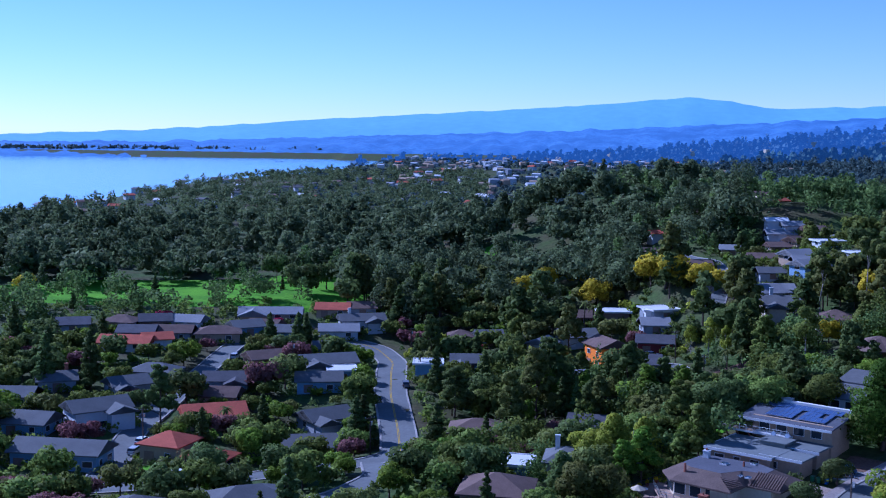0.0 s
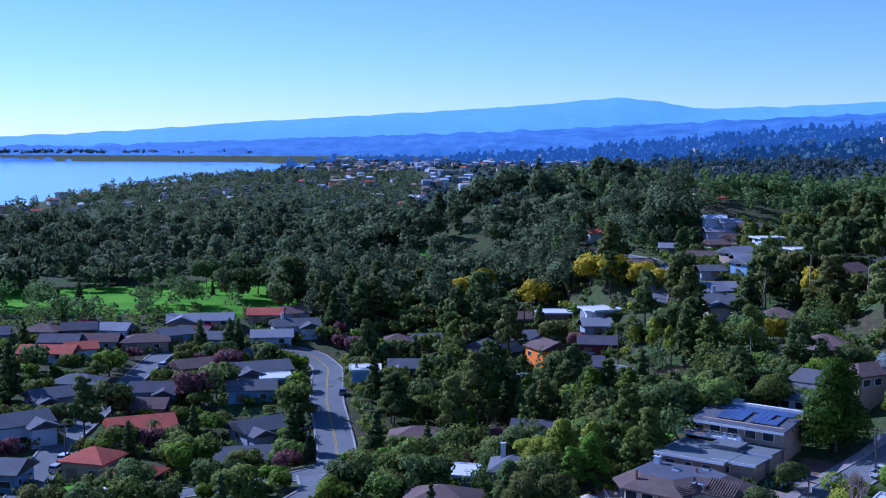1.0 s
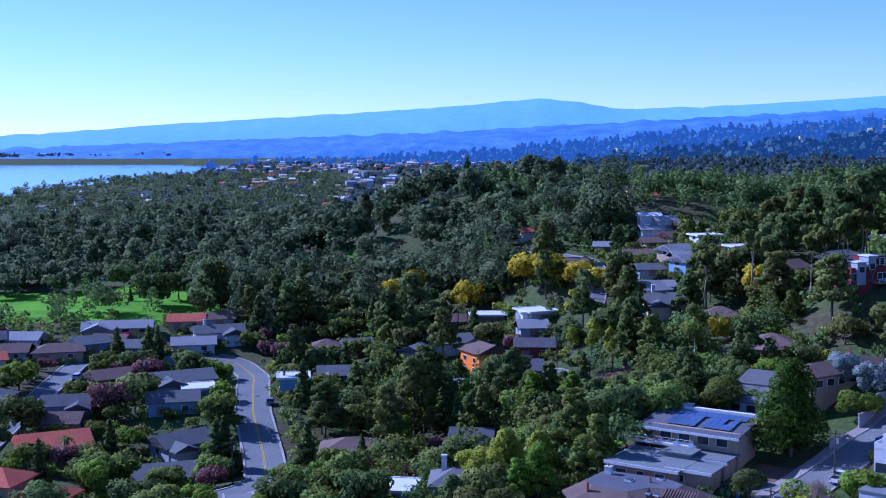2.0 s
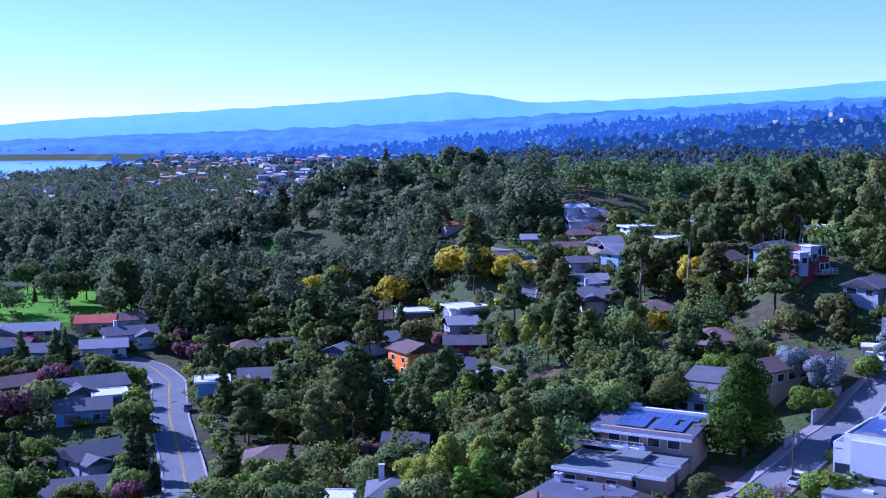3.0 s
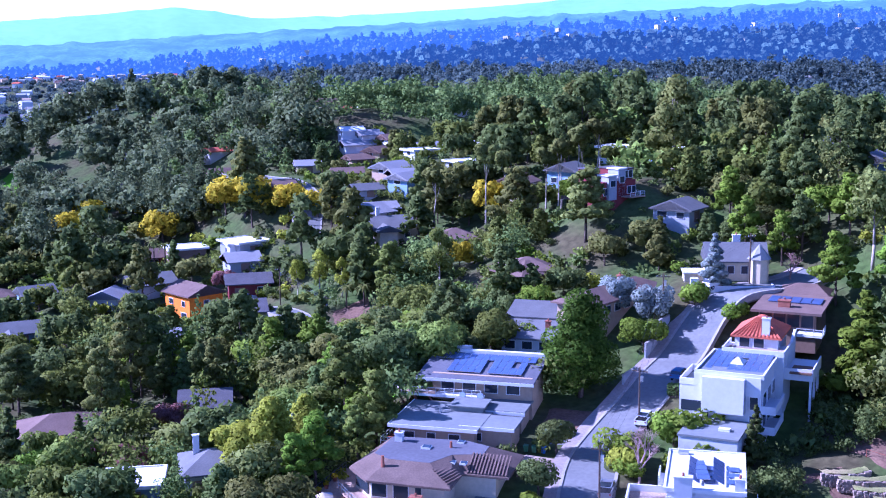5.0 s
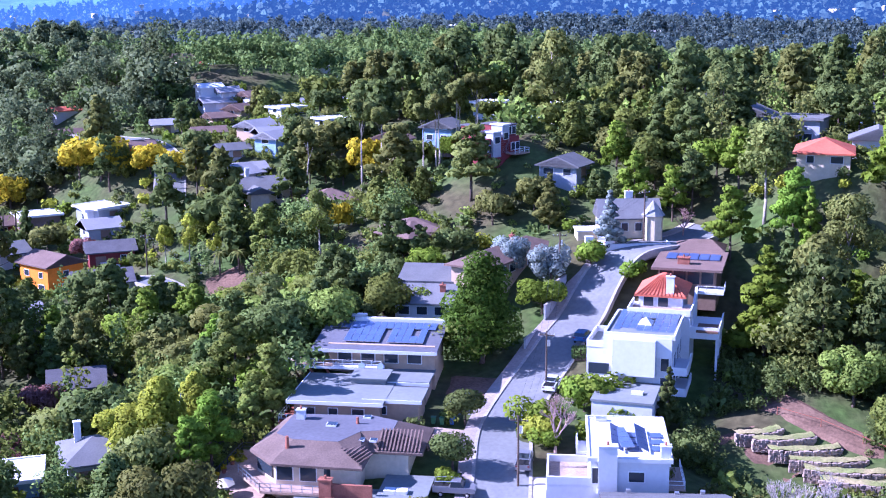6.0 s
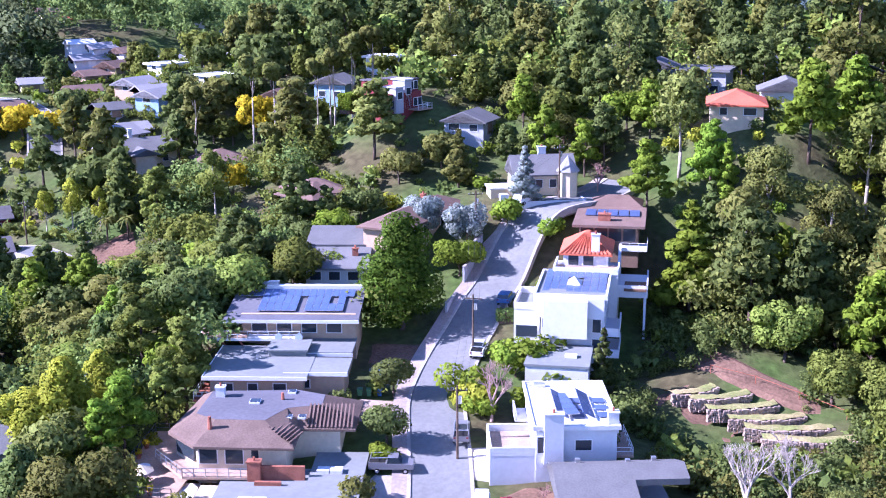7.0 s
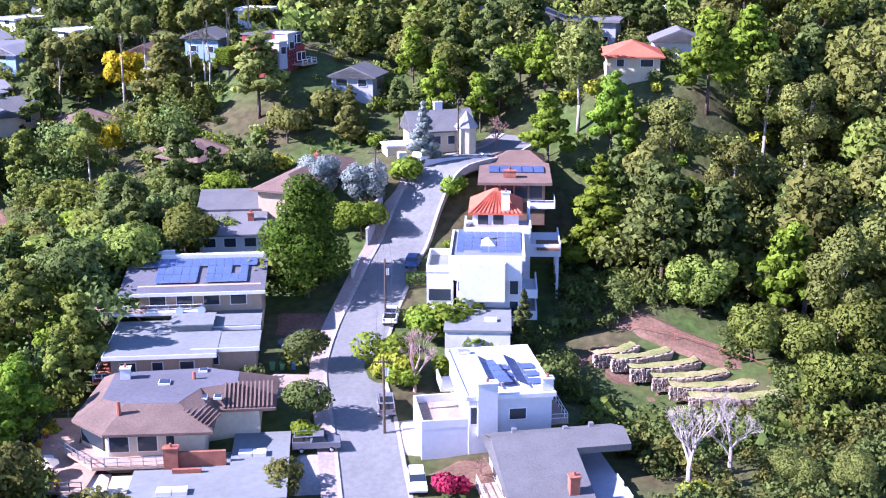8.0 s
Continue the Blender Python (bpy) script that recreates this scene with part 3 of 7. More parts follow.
# ---- the neighbourhood
house("long grey-roofed house with pale blue walls", -79.8, 251.5, 18.9, 9, 3.6, -8, "gable", "grey", "blue", chimney=0, fine=2)
house("two-storey white house with grey gable roof", -80.9, 281.2, 13.2, 9, 4.8, 35, "gable", "grey", "white", chimney=0, fine=2, wing=1)
house("tan house with red hipped tile roof", -57.7, 254.1, 9.0, 9, 3.68, -20, "hip", "red", "tan", chimney=0, fine=2)
house("low wing house with red tile roof", -47.8, 247.4, 9.1, 6, 2.4, -20, "hip", "red", "tan", chimney=0, fine=2)
house("house with broad red tile roof and skylights", -54.9, 288.4, 14.0, 10, 3.2, 20, "gable", "red", "tan", chimney=0, fine=1, wing=-1)
house("grey-roofed blue bungalow in the neighbourhood", -94.3, 275.0, 10.4, 9, 2.88, -10, "gable", "grey", "blue", chimney=0, fine=2)
house("bungalow with grey hipped roof", -33.8, 209.6, 13.4, 9, 2.72, 20, "hip", "grey", "grey", chimney=0, fine=2)
house("bungalow with dark roof", -52.3, 206.0, 9.3, 8, 2.56, -10, "hip", "dark", "grey", chimney=0, fine=2)
house("grey house with brick chimney", -100.4, 312.6, 9.3, 8, 2.88, 20, "gable", "grey", "grey", chimney=1, fine=1)
house("grey-roofed house among trees", -105.7, 296.2, 10.4, 8, 2.88, 0, "gable", "grey", "grey", chimney=0, fine=1)
house("grey gabled house in the neighbourhood", -81.6, 311.1, 9.4, 8, 3.04, 35, "gable", "grey", "grey", chimney=0, fine=1, wing=-1)
house("hip-roofed bungalow with blue-grey walls", -77.6, 325.4, 11.9, 8, 2.88, -10, "hip", "grey", "blue", chimney=0, fine=1)
house("white villa with red tile roof", -93.8, 358.3, 14.8, 8, 2.56, -5, "gable", "red", "white", chimney=0, fine=1)
house("small red-roofed white house", -85.6, 361.5, 7.9, 7, 3.2, 20, "gable", "red", "white", chimney=0, fine=1)
house("dark-roofed bungalow in the neighbourhood", -93.9, 372.0, 10.8, 8, 2.72, 0, "gable", "dark", "grey", chimney=0, fine=1)
house("dark-roofed house by the fairway", -116.3, 379.6, 9.3, 8, 2.72, 15, "gable", "dark", "grey", chimney=0, fine=1)
house("brown-roofed bungalow by the fairway", -102.7, 385.6, 10.3, 8, 2.72, -10, "hip", "brown", "tan", chimney=0, fine=1)
house("dark bungalow by the fairway", -92.7, 389.2, 9.4, 8, 2.72, 15, "gable", "dark", "brown", chimney=0, fine=1)
house("white house with pale roof", -81.9, 390.0, 9.4, 8, 2.72, -10, "gable", "pale", "white", chimney=0, fine=1)
house("tan bungalow with brown roof", -70.0, 375.1, 13.5, 8, 2.88, 10, "hip", "brown", "tan", chimney=0, fine=1)
house("blue-grey house in the neighbourhood", -63.0, 386.2, 9.2, 8, 2.88, 30, "gable", "grey", "blue", chimney=0, fine=1)
house("brown-roofed bungalow in the neighbourhood", -83.0, 374.1, 10.8, 8, 2.72, 0, "gable", "brown", "grey", chimney=0, fine=1)
house("long low house with pale roof", -57.9, 407.6, 20.3, 8, 2.56, 3, "gable", "pale", "tan", chimney=0, fine=1, wing=-1)
house("brown-roofed bungalow in the neighbourhood", -57.2, 389.6, 9.3, 8, 2.72, -15, "gable", "brown", "tan", chimney=0, fine=1)
house("blue two-level house in the neighbourhood", -48.0, 382.1, 11.8, 8, 3.36, -5, "gable", "grey", "blue", chimney=0, fine=1)
house("dark-roofed house with twin gables", -56.9, 316.6, 10.7, 8, 3.68, 5, "gable", "dark", "blue", chimney=0, fine=1, wing=1)
house("brown-roofed bungalow on the street", -56.5, 306.4, 9.2, 8, 2.72, -5, "gable", "brown", "tan", chimney=0, fine=1)
house("brown house with steep roof", -50.7, 343.6, 9.8, 8, 3.2, 30, "gable", "brown", "brown", chimney=0, fine=1)
house("grey gabled house with cross wing", -32.6, 340.1, 15.3, 9, 3.36, 20, "gable", "grey", "grey", chimney=0, fine=1, wing=-1)
house("grey-roofed house in the neighbourhood", -34.8, 366.3, 7.8, 8, 2.88, 10, "gable", "grey", "blue", chimney=0, fine=1)
house("pale-roofed house in the neighbourhood", -33.5, 390.6, 12.0, 8, 2.72, 5, "gable", "pale", "white", chimney=0, fine=1)
house("grey-roofed house with white chimney", -26.9, 401.5, 14.2, 8, 3.2, 15, "gable", "grey", "white", chimney=-1, fine=1, wing=1)
house("blue house beside the avenue", -32.5, 318.5, 11.4, 8, 3.2, 5, "gable", "grey", "blue", chimney=0, fine=1)
house("white flat-roofed house in the neighbourhood", -27.6, 331.2, 7.1, 7, 2.88, 10, "flat", "white", "blue", chimney=0, fine=1)
house("grey hip-roofed house on the slope", -28.5, 293.3, 11.0, 9, 3.04, 35, "gable", "grey", "grey", chimney=0, fine=1, wing=-1)
house("wide grey-roofed house with blue walls", -28.4, 272.8, 14.5, 9, 3.04, 10, "gable", "grey", "blue", chimney=0, fine=2)
house("red-roofed bungalow in the neighbourhood", -37.6, 415.6, 10.8, 8, 2.72, 0, "gable", "red", "tan", chimney=0, fine=1)
house("brown-roofed bungalow in the neighbourhood", -28.0, 417.4, 8.8, 8, 2.72, 10, "gable", "brown", "grey", chimney=0, fine=1)
house("white flat-roofed two-storey house", -3.7, 330.7, 7.0, 7, 4.8, 0, "flat", "white", "blue", chimney=0, fine=1)
house("low brown hip-roofed house among trees", 9.1, 277.4, 13.3, 10, 2.88, -5, "hip", "brown", "grey", chimney=0, fine=2)
house("grey-roofed bungalow in the neighbourhood", 7.9, 337.7, 9.9, 8, 2.72, 0, "gable", "grey", "blue", chimney=0, fine=1, wing=-1)
house("grey-roofed cottage in the neighbourhood", 14.4, 372.3, 7.4, 7, 2.88, 10, "gable", "grey", "blue", chimney=0, fine=1)
house("brown cottage in the neighbourhood", 5.8, 379.9, 7.0, 7, 2.72, 0, "hip", "brown", "brown", chimney=0, fine=1)
house("house with reddish brown roof and white skylights", 10.1, 210.1, 11.7, 11, 3.04, -10, "hip", "brown", "tan", chimney=0, fine=2)
house("white flat-roofed garage house", 13.6, 229.5, 7.0, 7, 2.72, -15, "flat", "white", "blue", chimney=0, fine=2)
house("grey hip-roofed house with a pale chimney", 24.7, 228.9, 8.3, 9, 3.2, -10, "hip", "grey", "grey", chimney=-1, fine=2)
house("dark gabled house in the neighbourhood", 34.0, 274.9, 8.2, 9, 3.84, -15, "gable", "dark", "brown", chimney=0, fine=2)
house("bright orange stucco house with brown roof", 47.3, 344.2, 10.5, 9, 6.4, -70, "gable", "brown", "orange", chimney=0, fine=1)
house("dark grey gabled house", 53.5, 326.8, 11.2, 9, 3.52, -10, "gable", "dark", "grey", chimney=0, fine=1)
house("pale-roofed bungalow in the neighbourhood", 34.0, 331.5, 8.2, 8, 2.4, 0, "hip", "pale", "white", chimney=0, fine=1)
house("small pale-roofed cottage in the neighbourhood", 33.9, 315.2, 7.0, 6, 2.4, 0, "gable", "pale", "white", chimney=0, fine=1)
house("white bungalow with grey roof", 40.8, 366.0, 10.7, 9, 2.88, 10, "gable", "grey", "white", chimney=0, fine=1)
house("dark red bungalow with brown roof", 43.9, 395.4, 12.1, 8, 2.72, 0, "gable", "brown", "red", chimney=0, fine=1, wing=-1)
house("two-storey brown house with flat white roof", 54.8, 387.8, 9.5, 8, 3.68, 0, "flat", "white", "brown", chimney=0, fine=1)
house("pale-roofed bungalow in the neighbourhood", 64.1, 364.3, 7.8, 8, 2.72, 0, "gable", "pale", "grey", chimney=0, fine=1)
house("white flat-roofed house in the neighbourhood", 65.7, 372.1, 7.1, 8, 3.2, 0, "flat", "white", "white", chimney=0, fine=1)
house("dark-roofed house with red front", 62.1, 350.3, 10.0, 8, 3.2, -10, "gable", "dark", "red", chimney=0, fine=1)
house("white cottage with steep roof", 29.9, 358.7, 7.0, 7, 3.36, 60, "gable", "pale", "white", chimney=0, fine=1)
house("cream house with broad grey roof", 96.0, 340.8, 10.8, 10, 3.52, -5, "gable", "grey", "cream", chimney=-1, fine=1, wing=-1)
house("cream stucco villa with stepped roofs", 105.2, 323.1, 9.9, 9, 4.0, -15, "hip", "brown", "cream", chimney=0, fine=1)
house("low brown house among pines", 101.1, 278.4, 9.9, 9, 2.56, -20, "hip", "brown", "brown", chimney=0, fine=2)
house("cream house on a terraced street", 99.8, 419.7, 7.0, 6, 2.4, -10, "gable", "pale", "cream", chimney=0, fine=1)
house("pale-roofed bungalow on a street", 117.5, 424.4, 9.2, 6, 2.0, 0, "gable", "pale", "white", chimney=0, fine=1)
house("brown-roofed bungalow on a street", 116.0, 414.6, 10.0, 6, 2.0, 5, "gable", "brown", "tan", chimney=0, fine=1)
house("brown-roofed bungalow on a street", 104.6, 396.7, 8.6, 6, 2.0, -5, "gable", "brown", "tan", chimney=0, fine=1)
house("white-roofed bungalow on a street", 109.4, 363.2, 8.8, 6, 2.0, 0, "gable", "pale", "white", chimney=0, fine=1)
house("grey-roofed bungalow on a street", 99.3, 366.2, 8.0, 6, 2.0, 0, "gable", "grey", "grey", chimney=0, fine=1)
house("pale-roofed bungalow on a street", 98.0, 354.7, 8.6, 6, 2.0, 0, "gable", "pale", "blue", chimney=0, fine=1)
house("white flat-roofed house on a street", 120.0, 378.8, 7.4, 6, 2.0, 10, "flat", "white", "white", chimney=0, fine=1)
house("pale bungalow on a street", 122.1, 426.9, 7.2, 6, 2.0, 10, "gable", "pale", "white", chimney=0, fine=1)
house("brown-roofed bungalow on a street", 128.4, 421.3, 7.0, 6, 2.0, 10, "gable", "brown", "white", chimney=0, fine=1)
house("pale bungalow on a street", 135.5, 410.0, 7.0, 6, 2.0, 10, "gable", "pale", "white", chimney=0, fine=1)
house("white-roofed house on a street", 123.4, 357.5, 7.0, 6, 2.4, 10, "flat", "white", "grey", chimney=0, fine=1)
house("dark-roofed building beside the fairway", 45.9, 490.3, 14.2, 9, 2.88, -20, "gable", "dark", "brown", chimney=0, fine=1, wing=1)
house("dark barn-like building beside the fairway", 32.5, 494.0, 9.2, 6, 2.0, 20, "gable", "dark", "brown", chimney=0, fine=1)
house("blue house by a parking yard", 55.0, 479.5, 7.0, 6, 2.4, 0, "gable", "grey", "blue", chimney=0, fine=1)
house("long brown-roofed bungalow in the neighbourhood", 77.6, 443.4, 12.6, 6, 2.0, 0, "gable", "brown", "red", chimney=0, fine=1, wing=-1)
house("pale bungalow among trees", 96.4, 450.7, 7.5, 6, 2.0, 0, "gable", "pale", "white", chimney=0, fine=1)
house("grey-roofed bungalow among trees", 65.4, 510.8, 10.8, 6, 2.0, 0, "gable", "grey", "grey", chimney=0, fine=1)
house("small orange bungalow among trees", 81.7, 388.5, 7.4, 6, 2.0, 0, "gable", "brown", "orange", chimney=0, fine=1)
house("pale blue flat-roofed building behind trees", 162.5, 321.3, 8.8, 7, 2.88, 30, "flat", "white", "blue", chimney=0, fine=1)
house("cream two-storey house in the neighbourhood", 130.1, 338.7, 7.0, 8, 4.0, 35, "gable", "brown", "cream", chimney=0, fine=1)
house("grey-roofed house on the hillside", 140.0, 330.2, 7.0, 8, 4.0, 30, "gable", "grey", "blue", chimney=0, fine=2)
house("white house behind tall trunks", 155.1, 332.3, 7.0, 6, 3.6, 30, "flat", "white", "white", chimney=0, fine=1)
house("grey hillside house on tall walls", 187.1, 294.9, 11.4, 9, 4.8, 30, "gable", "grey", "grey", chimney=0, fine=2, wing=1)
house("blue-grey gabled hillside house", 177.4, 264.8, 7.8, 9, 4.8, 35, "gable", "grey", "blue", chimney=0, fine=2)
house("modern grey hillside house with a deck", 174.6, 248.1, 8.9, 9, 4.8, 30, "flat", "grey", "grey", chimney=0, fine=2)
house("white gabled house on the crest", 209.8, 333.0, 8.7, 9, 4.0, 30, "gable", "grey", "white", chimney=0, fine=1)
house("cream bungalow on the crest", 204.7, 279.3, 7.0, 9, 3.2, 30, "gable", "grey", "cream", chimney=0, fine=1)
house("long house with orange tile roof among trees", 157.0, 226.4, 11.7, 9, 2.72, 40, "hip", "red", "cream", chimney=0, fine=2)
house("white gabled house on the slope", 171.5, 226.7, 7.0, 9, 4.0, 40, "gable", "grey", "white", chimney=0, fine=2)
house("pale-roofed house with blue walls", 109.0, 360.4, 9.0, 7, 2.16, 25, "gable", "pale", "blue", chimney=0, fine=1)
house("white-roofed house on the hillside", 146.6, 407.7, 10.3, 7, 2.16, 25, "gable", "white", "white", chimney=0, fine=1)
house("pale-roofed bungalow on the hillside", 108.5, 371.7, 8.2, 7, 2.16, 25, "gable", "pale", "tan", chimney=0, fine=1)
house("brown-roofed bungalow on the hillside", 122.5, 415.4, 9.4, 7, 2.16, 25, "gable", "brown", "tan", chimney=0, fine=1)
house("grey cottage roof among oaks", 132.1, 270.6, 7.0, 8, 2.72, 30, "gable", "grey", "grey", chimney=0, fine=2)
house("blue house on the crest", 207.0, 260.9, 7.0, 9, 3.2, 40, "gable", "grey", "blue", chimney=0, fine=2)
house("wide house with teal trim on the crest", 210.8, 250.2, 11.7, 10, 3.2, 40, "gable", "pale", "blue", chimney=0, fine=2)
house("white house on the crest", 198.1, 230.3, 7.2, 9, 3.6, 45, "gable", "grey", "white", chimney=0, fine=2)
house("pale-roofed bungalow in the neighbourhood", 95.1, 353.2, 8.4, 9, 2.88, 20, "gable", "pale", "white", chimney=0, fine=1)
house("white flat-roofed house in the neighbourhood", 66.9, 372.0, 8.7, 9, 2.88, 20, "flat", "white", "grey", chimney=0, fine=1)
house("low brown house among pines", 100.4, 277.1, 9.3, 9, 2.56, 10, "hip", "brown", "brown", chimney=0, fine=2)


# ---- houses along the ridge street
PANEL = mat("solar_cells", (0.085, 0.125, 0.25), 0.3, 0.15, 1.0)
STEEL = mat("steel", (0.55, 0.56, 0.58), 0.35, 0.1, 2.0, metal=0.8)
DECK = mat("deck_boards", (0.42, 0.30, 0.22), 0.85, 0.25, 1.5, 0.2)
STONE = mat("garden_stone", (0.40, 0.31, 0.24), 0.9, 0.3, 1.5, 0.5)
SOIL = mat("garden_soil", (0.19, 0.115, 0.075), 0.95, 0.35, 0.8, 0.4)
FLATGREY = mat("roof_membrane", (0.20, 0.215, 0.205), 0.85, 0.12, 0.4, 0.1)
TILE = mat("concrete_tiles", (0.165, 0.118, 0.092), 0.9, 0.2, 1.5, 0.3)
ASPHALTIC = mat("roof_felt", (0.13, 0.13, 0.145), 0.9, 0.15, 0.6, 0.2)
FENCE = mat("dark_rail", (0.08, 0.08, 0.08), 0.6, 0.1)


def site(label, x, y, z, rot, clear=9.0, category="house"):
    KEEP.append((x, y, clear))
    SEEN.append((x, y, clear * 0.8))
    return thing("house", pose(x, y, z + UP, 0, 0, rot), label, category, "houses on the ridge street")


def solar(parent, x, y, z, nx, ny, pw=1.0, ph=1.65, tilt=0.0, turn=0.0, skip=()):
    """Rows of framed solar panels, each a part of the house."""
    for i in range(nx):
        for j in range(ny):
            if (i, j) in skip:
                continue
            u, v = (i - (nx - 1) / 2) * (pw + 0.05), (j - (ny - 1) / 2) * (ph + 0.05)
            s = Shape().box(0, 0, 0, pw, ph, 0.05)
            m = pose(x, y, z, 0, 0, turn) @ pose(u, v * math.cos(radians(tilt)), v * math.sin(radians(tilt)), tilt)
            s.v = [tuple(m @ Vector(p)) for p in s.v]
            ob = part("solar_panel", s, STEEL, parent)
            c = Shape().box(0, 0, 0.045, pw - 0.08, ph - 0.08, 0.02)
            c.v = [tuple(m @ Vector(p)) for p in c.v]
            part("glass_face", c, PANEL, ob)


def railing(parent, pts, z, h=1.0, material=TRIM, step=1.4):
    """Posts and two rails along a line."""
    for (ax, ay), (bx, by) in zip(pts, pts[1:]):
        ln = math.hypot(bx - ax, by - ay)
        n = max(1, round(ln / step))
        s = Shape()
        for k in (0.5, 1.0):
            s.tube((ax, ay, z + h * k), (bx, by, z + h * k), 0.04, 0.04, 5)
        part("rail", s, material, parent)
        for i in range(n + 1):
            u = i / n
            part("post", Shape().box(ax + (bx - ax) * u, ay + (by - ay) * u, z, 0.09, 0.09, h + 0.04), material, parent)


def skylight(parent, x, y, z, w=1.0, d=1.4):
    ob = part("skylight", Shape().box(x, y, z, w, d, 0.25), TRIM, parent)
    part("pane", Shape().box(x, y, z + 0.25, w - 0.16, d - 0.16, 0.05), GLASS, ob)


def chimney(parent, x, y, z, h, material, w=0.9, d=0.7):
    ob = part("chimney", Shape().box(x, y, z, w, d, h).box(x, y, z + h, w + 0.18, d + 0.18, 0.14), material, parent)
    part("flue", Shape().tube((x, y, z + h + 0.14), (x, y, z + h + 0.55), 0.16, 0.14), BRICK, ob)


# white house with a flat white roof; its right side drops to the canyon
h = site("low white stucco house with flat white roof and tilted solar panels", 78.4, 186.1, -57, -37, 9.5)
part("wall", Shape().box(0, 0, -12, 9.2, 14.4, 11.75), WALL["white"], h)
part("roof", roof_shape("flat", 9.4, 14.6, -0.4, 0, 0.3), ROOF["white"], h)
solar(h, -0.6, -1.6, 0.55, 1, 4, 1.6, 1.7, 0, 8)
for q in (-0.6, 2.4):
    for k in range(4):
        s = Shape().box(0, 0, 0, 1.6, 1.9, 0.06)
        m = pose(q - 0.8, -4.8 + 2.05 * k, 0.65, 0, 28, 0)
        s.v = [tuple(m @ Vector(p)) for p in s.v]
        part("solar_panel", s, PANEL, h)
    for k in range(3):
        part("solar_panel", Shape().box(q + 1.1, -4.0 + 2.3 * k, 0.06, 1.4, 1.6, 0.08), PANEL, h)
chimney(h, -2.6, -7.3, -4.5, 6.0, WALL["white"], 2.2, 1.0)
chimney(h, 4.2, -6.6, -1, 2.4, WALL["white"], 1.2, 0.9)
part("box_vent", Shape().box(-3.0, 6.0, 0, 1.4, 0.8, 0.35), STEEL, h)
part("terrace", Shape().box(-7.2, -3.4, -8, 5.2, 7.4, 4.4), WALL["white"], h, "walled roof terrace over a garage")
part("paving", Shape().box(-7.2, -3.4, -3.55, 4.7, 6.9, 0.06), STONE, h)
for sx, sy, wx, wy in ((-7.2, -7.0, 5.2, 0.25), (-7.2, 0.2, 5.2, 0.25), (-9.7, -3.4, 0.25, 7.0), (-4.7, -4.5, 0.25, 4.6)):
    part("parapet", Shape().box(sx, sy, -3.6, wx, wy, 1.0), WALL["white"], h)
part("garage_door", Shape().box(-9.85, -3.4, -7.2, 0.12, 5.0, 2.4), TRIM, h)
part("balcony", Shape().box(-5.4, 5.2, -3.6, 1.6, 4.0, 0.3).box(-6.1, 5.2, -3.3, 0.2, 4.0, 1.0), WALL["white"], h)
part("balcony", Shape().box(5.6, -3.5, -4.0, 2.0, 7.0, 0.25), DECK, h)
railing(h, [(6.5, 0), (6.5, -7), (4.6, -7)], -3.75, 1.0)
for yy in (-4.5, 0, 4.5):
    window(h, 4.63, yy, -3.0, 1.8, 1.5, 1)
window(h, -3.9, -7.23, -3.2, 1.0, 1.9, 0)
window(h, 0.8, -7.23, -2.9, 1.8, 1.2, 0)

# modern red house on the far slope
h = site("modern dark red stepped house with white window frames", 123.5, 284.6, -30.0, 15, 7.0)
part("wall", Shape().box(0, 0, -8, 10.0, 7.0, 6.6).box(3.2, 0.5, -1.4, 3.8, 6.0, 2.2).box(-4.2, 1.5, -1.4, 1.8, 4.0, 2.4), WALL["red"], h)
for x_, y_, z_, w_, d_, t_ in ((-2.6, -2.6, -2.2, 2.4, 3.0, 2.0), (0.8, -2.0, -1.6, 2.2, 3.0, 2.6)):
    part("bay_wall", Shape().box(x_, y_, z_ - 3, w_, d_, t_ + 3), WALL["grey"], h)
    part("bay_roof", Shape().box(x_, y_, z_ + t_, w_ + 0.5, d_ + 0.5, 0.25), ROOF["white"], h)
    window(h, x_, y_ - d_ / 2 - 0.03, z_ - 0.2, w_ * 0.6, 1.3, 0)
part("roof", Shape().box(3.2, 0.5, 0.8, 4.2, 6.4, 0.25).box(-4.2, 1.5, 1.0, 2.2, 4.4, 0.25), ROOF["dark"], h)
for x_ in (-4.2, 3.0, 4.4):
    for z_ in (-4.2, -1.0):
        window(h, x_, -3.53 if z_ < -2 else -2.53 if x_ > 0 else -0.53, z_, 1.1, 1.5, 0)
part("terrace", Shape().box(3.0, -4.8, -4.9, 4.6, 2.6, 0.25), DECK, h)
railing(h, [(0.8, -6.0), (5.2, -6.0), (5.2, -3.6)], -4.65, 0.95)

# three-storey white house
h = site("three-storey white modern house with solar roof and corner balconies", 98.9, 206.8, -50.2, -48, 9.0)
part("wall", Shape().box(0.3, 0, -16, 8.6, 12.6, 13.0).box(-0.2, -0.4, -3.0, 9.6, 13.2, 2.85), WALL["white"], h)
for sx, sy, wx, wy in ((0, -6.7, 10, 0.3), (0, 6.4, 10, 0.3), (-4.85, -0.15, 0.3, 12.8), (4.85, -0.15, 0.3, 12.8)):
    part("parapet", Shape().box(sx, sy, -0.4, wx, wy, 0.7), WALL["white"], h)
part("roof", Shape().box(0, -0.15, -0.16, 9.4, 12.8, 0.2), FLATGREY, h)
solar(h, 0.2, 0.4, 0.22, 8, 6, 1.04, 1.75, 3, 0, skip=((3, 3), (4, 3), (3, 2), (4, 2), (1, 0), (2, 0)))
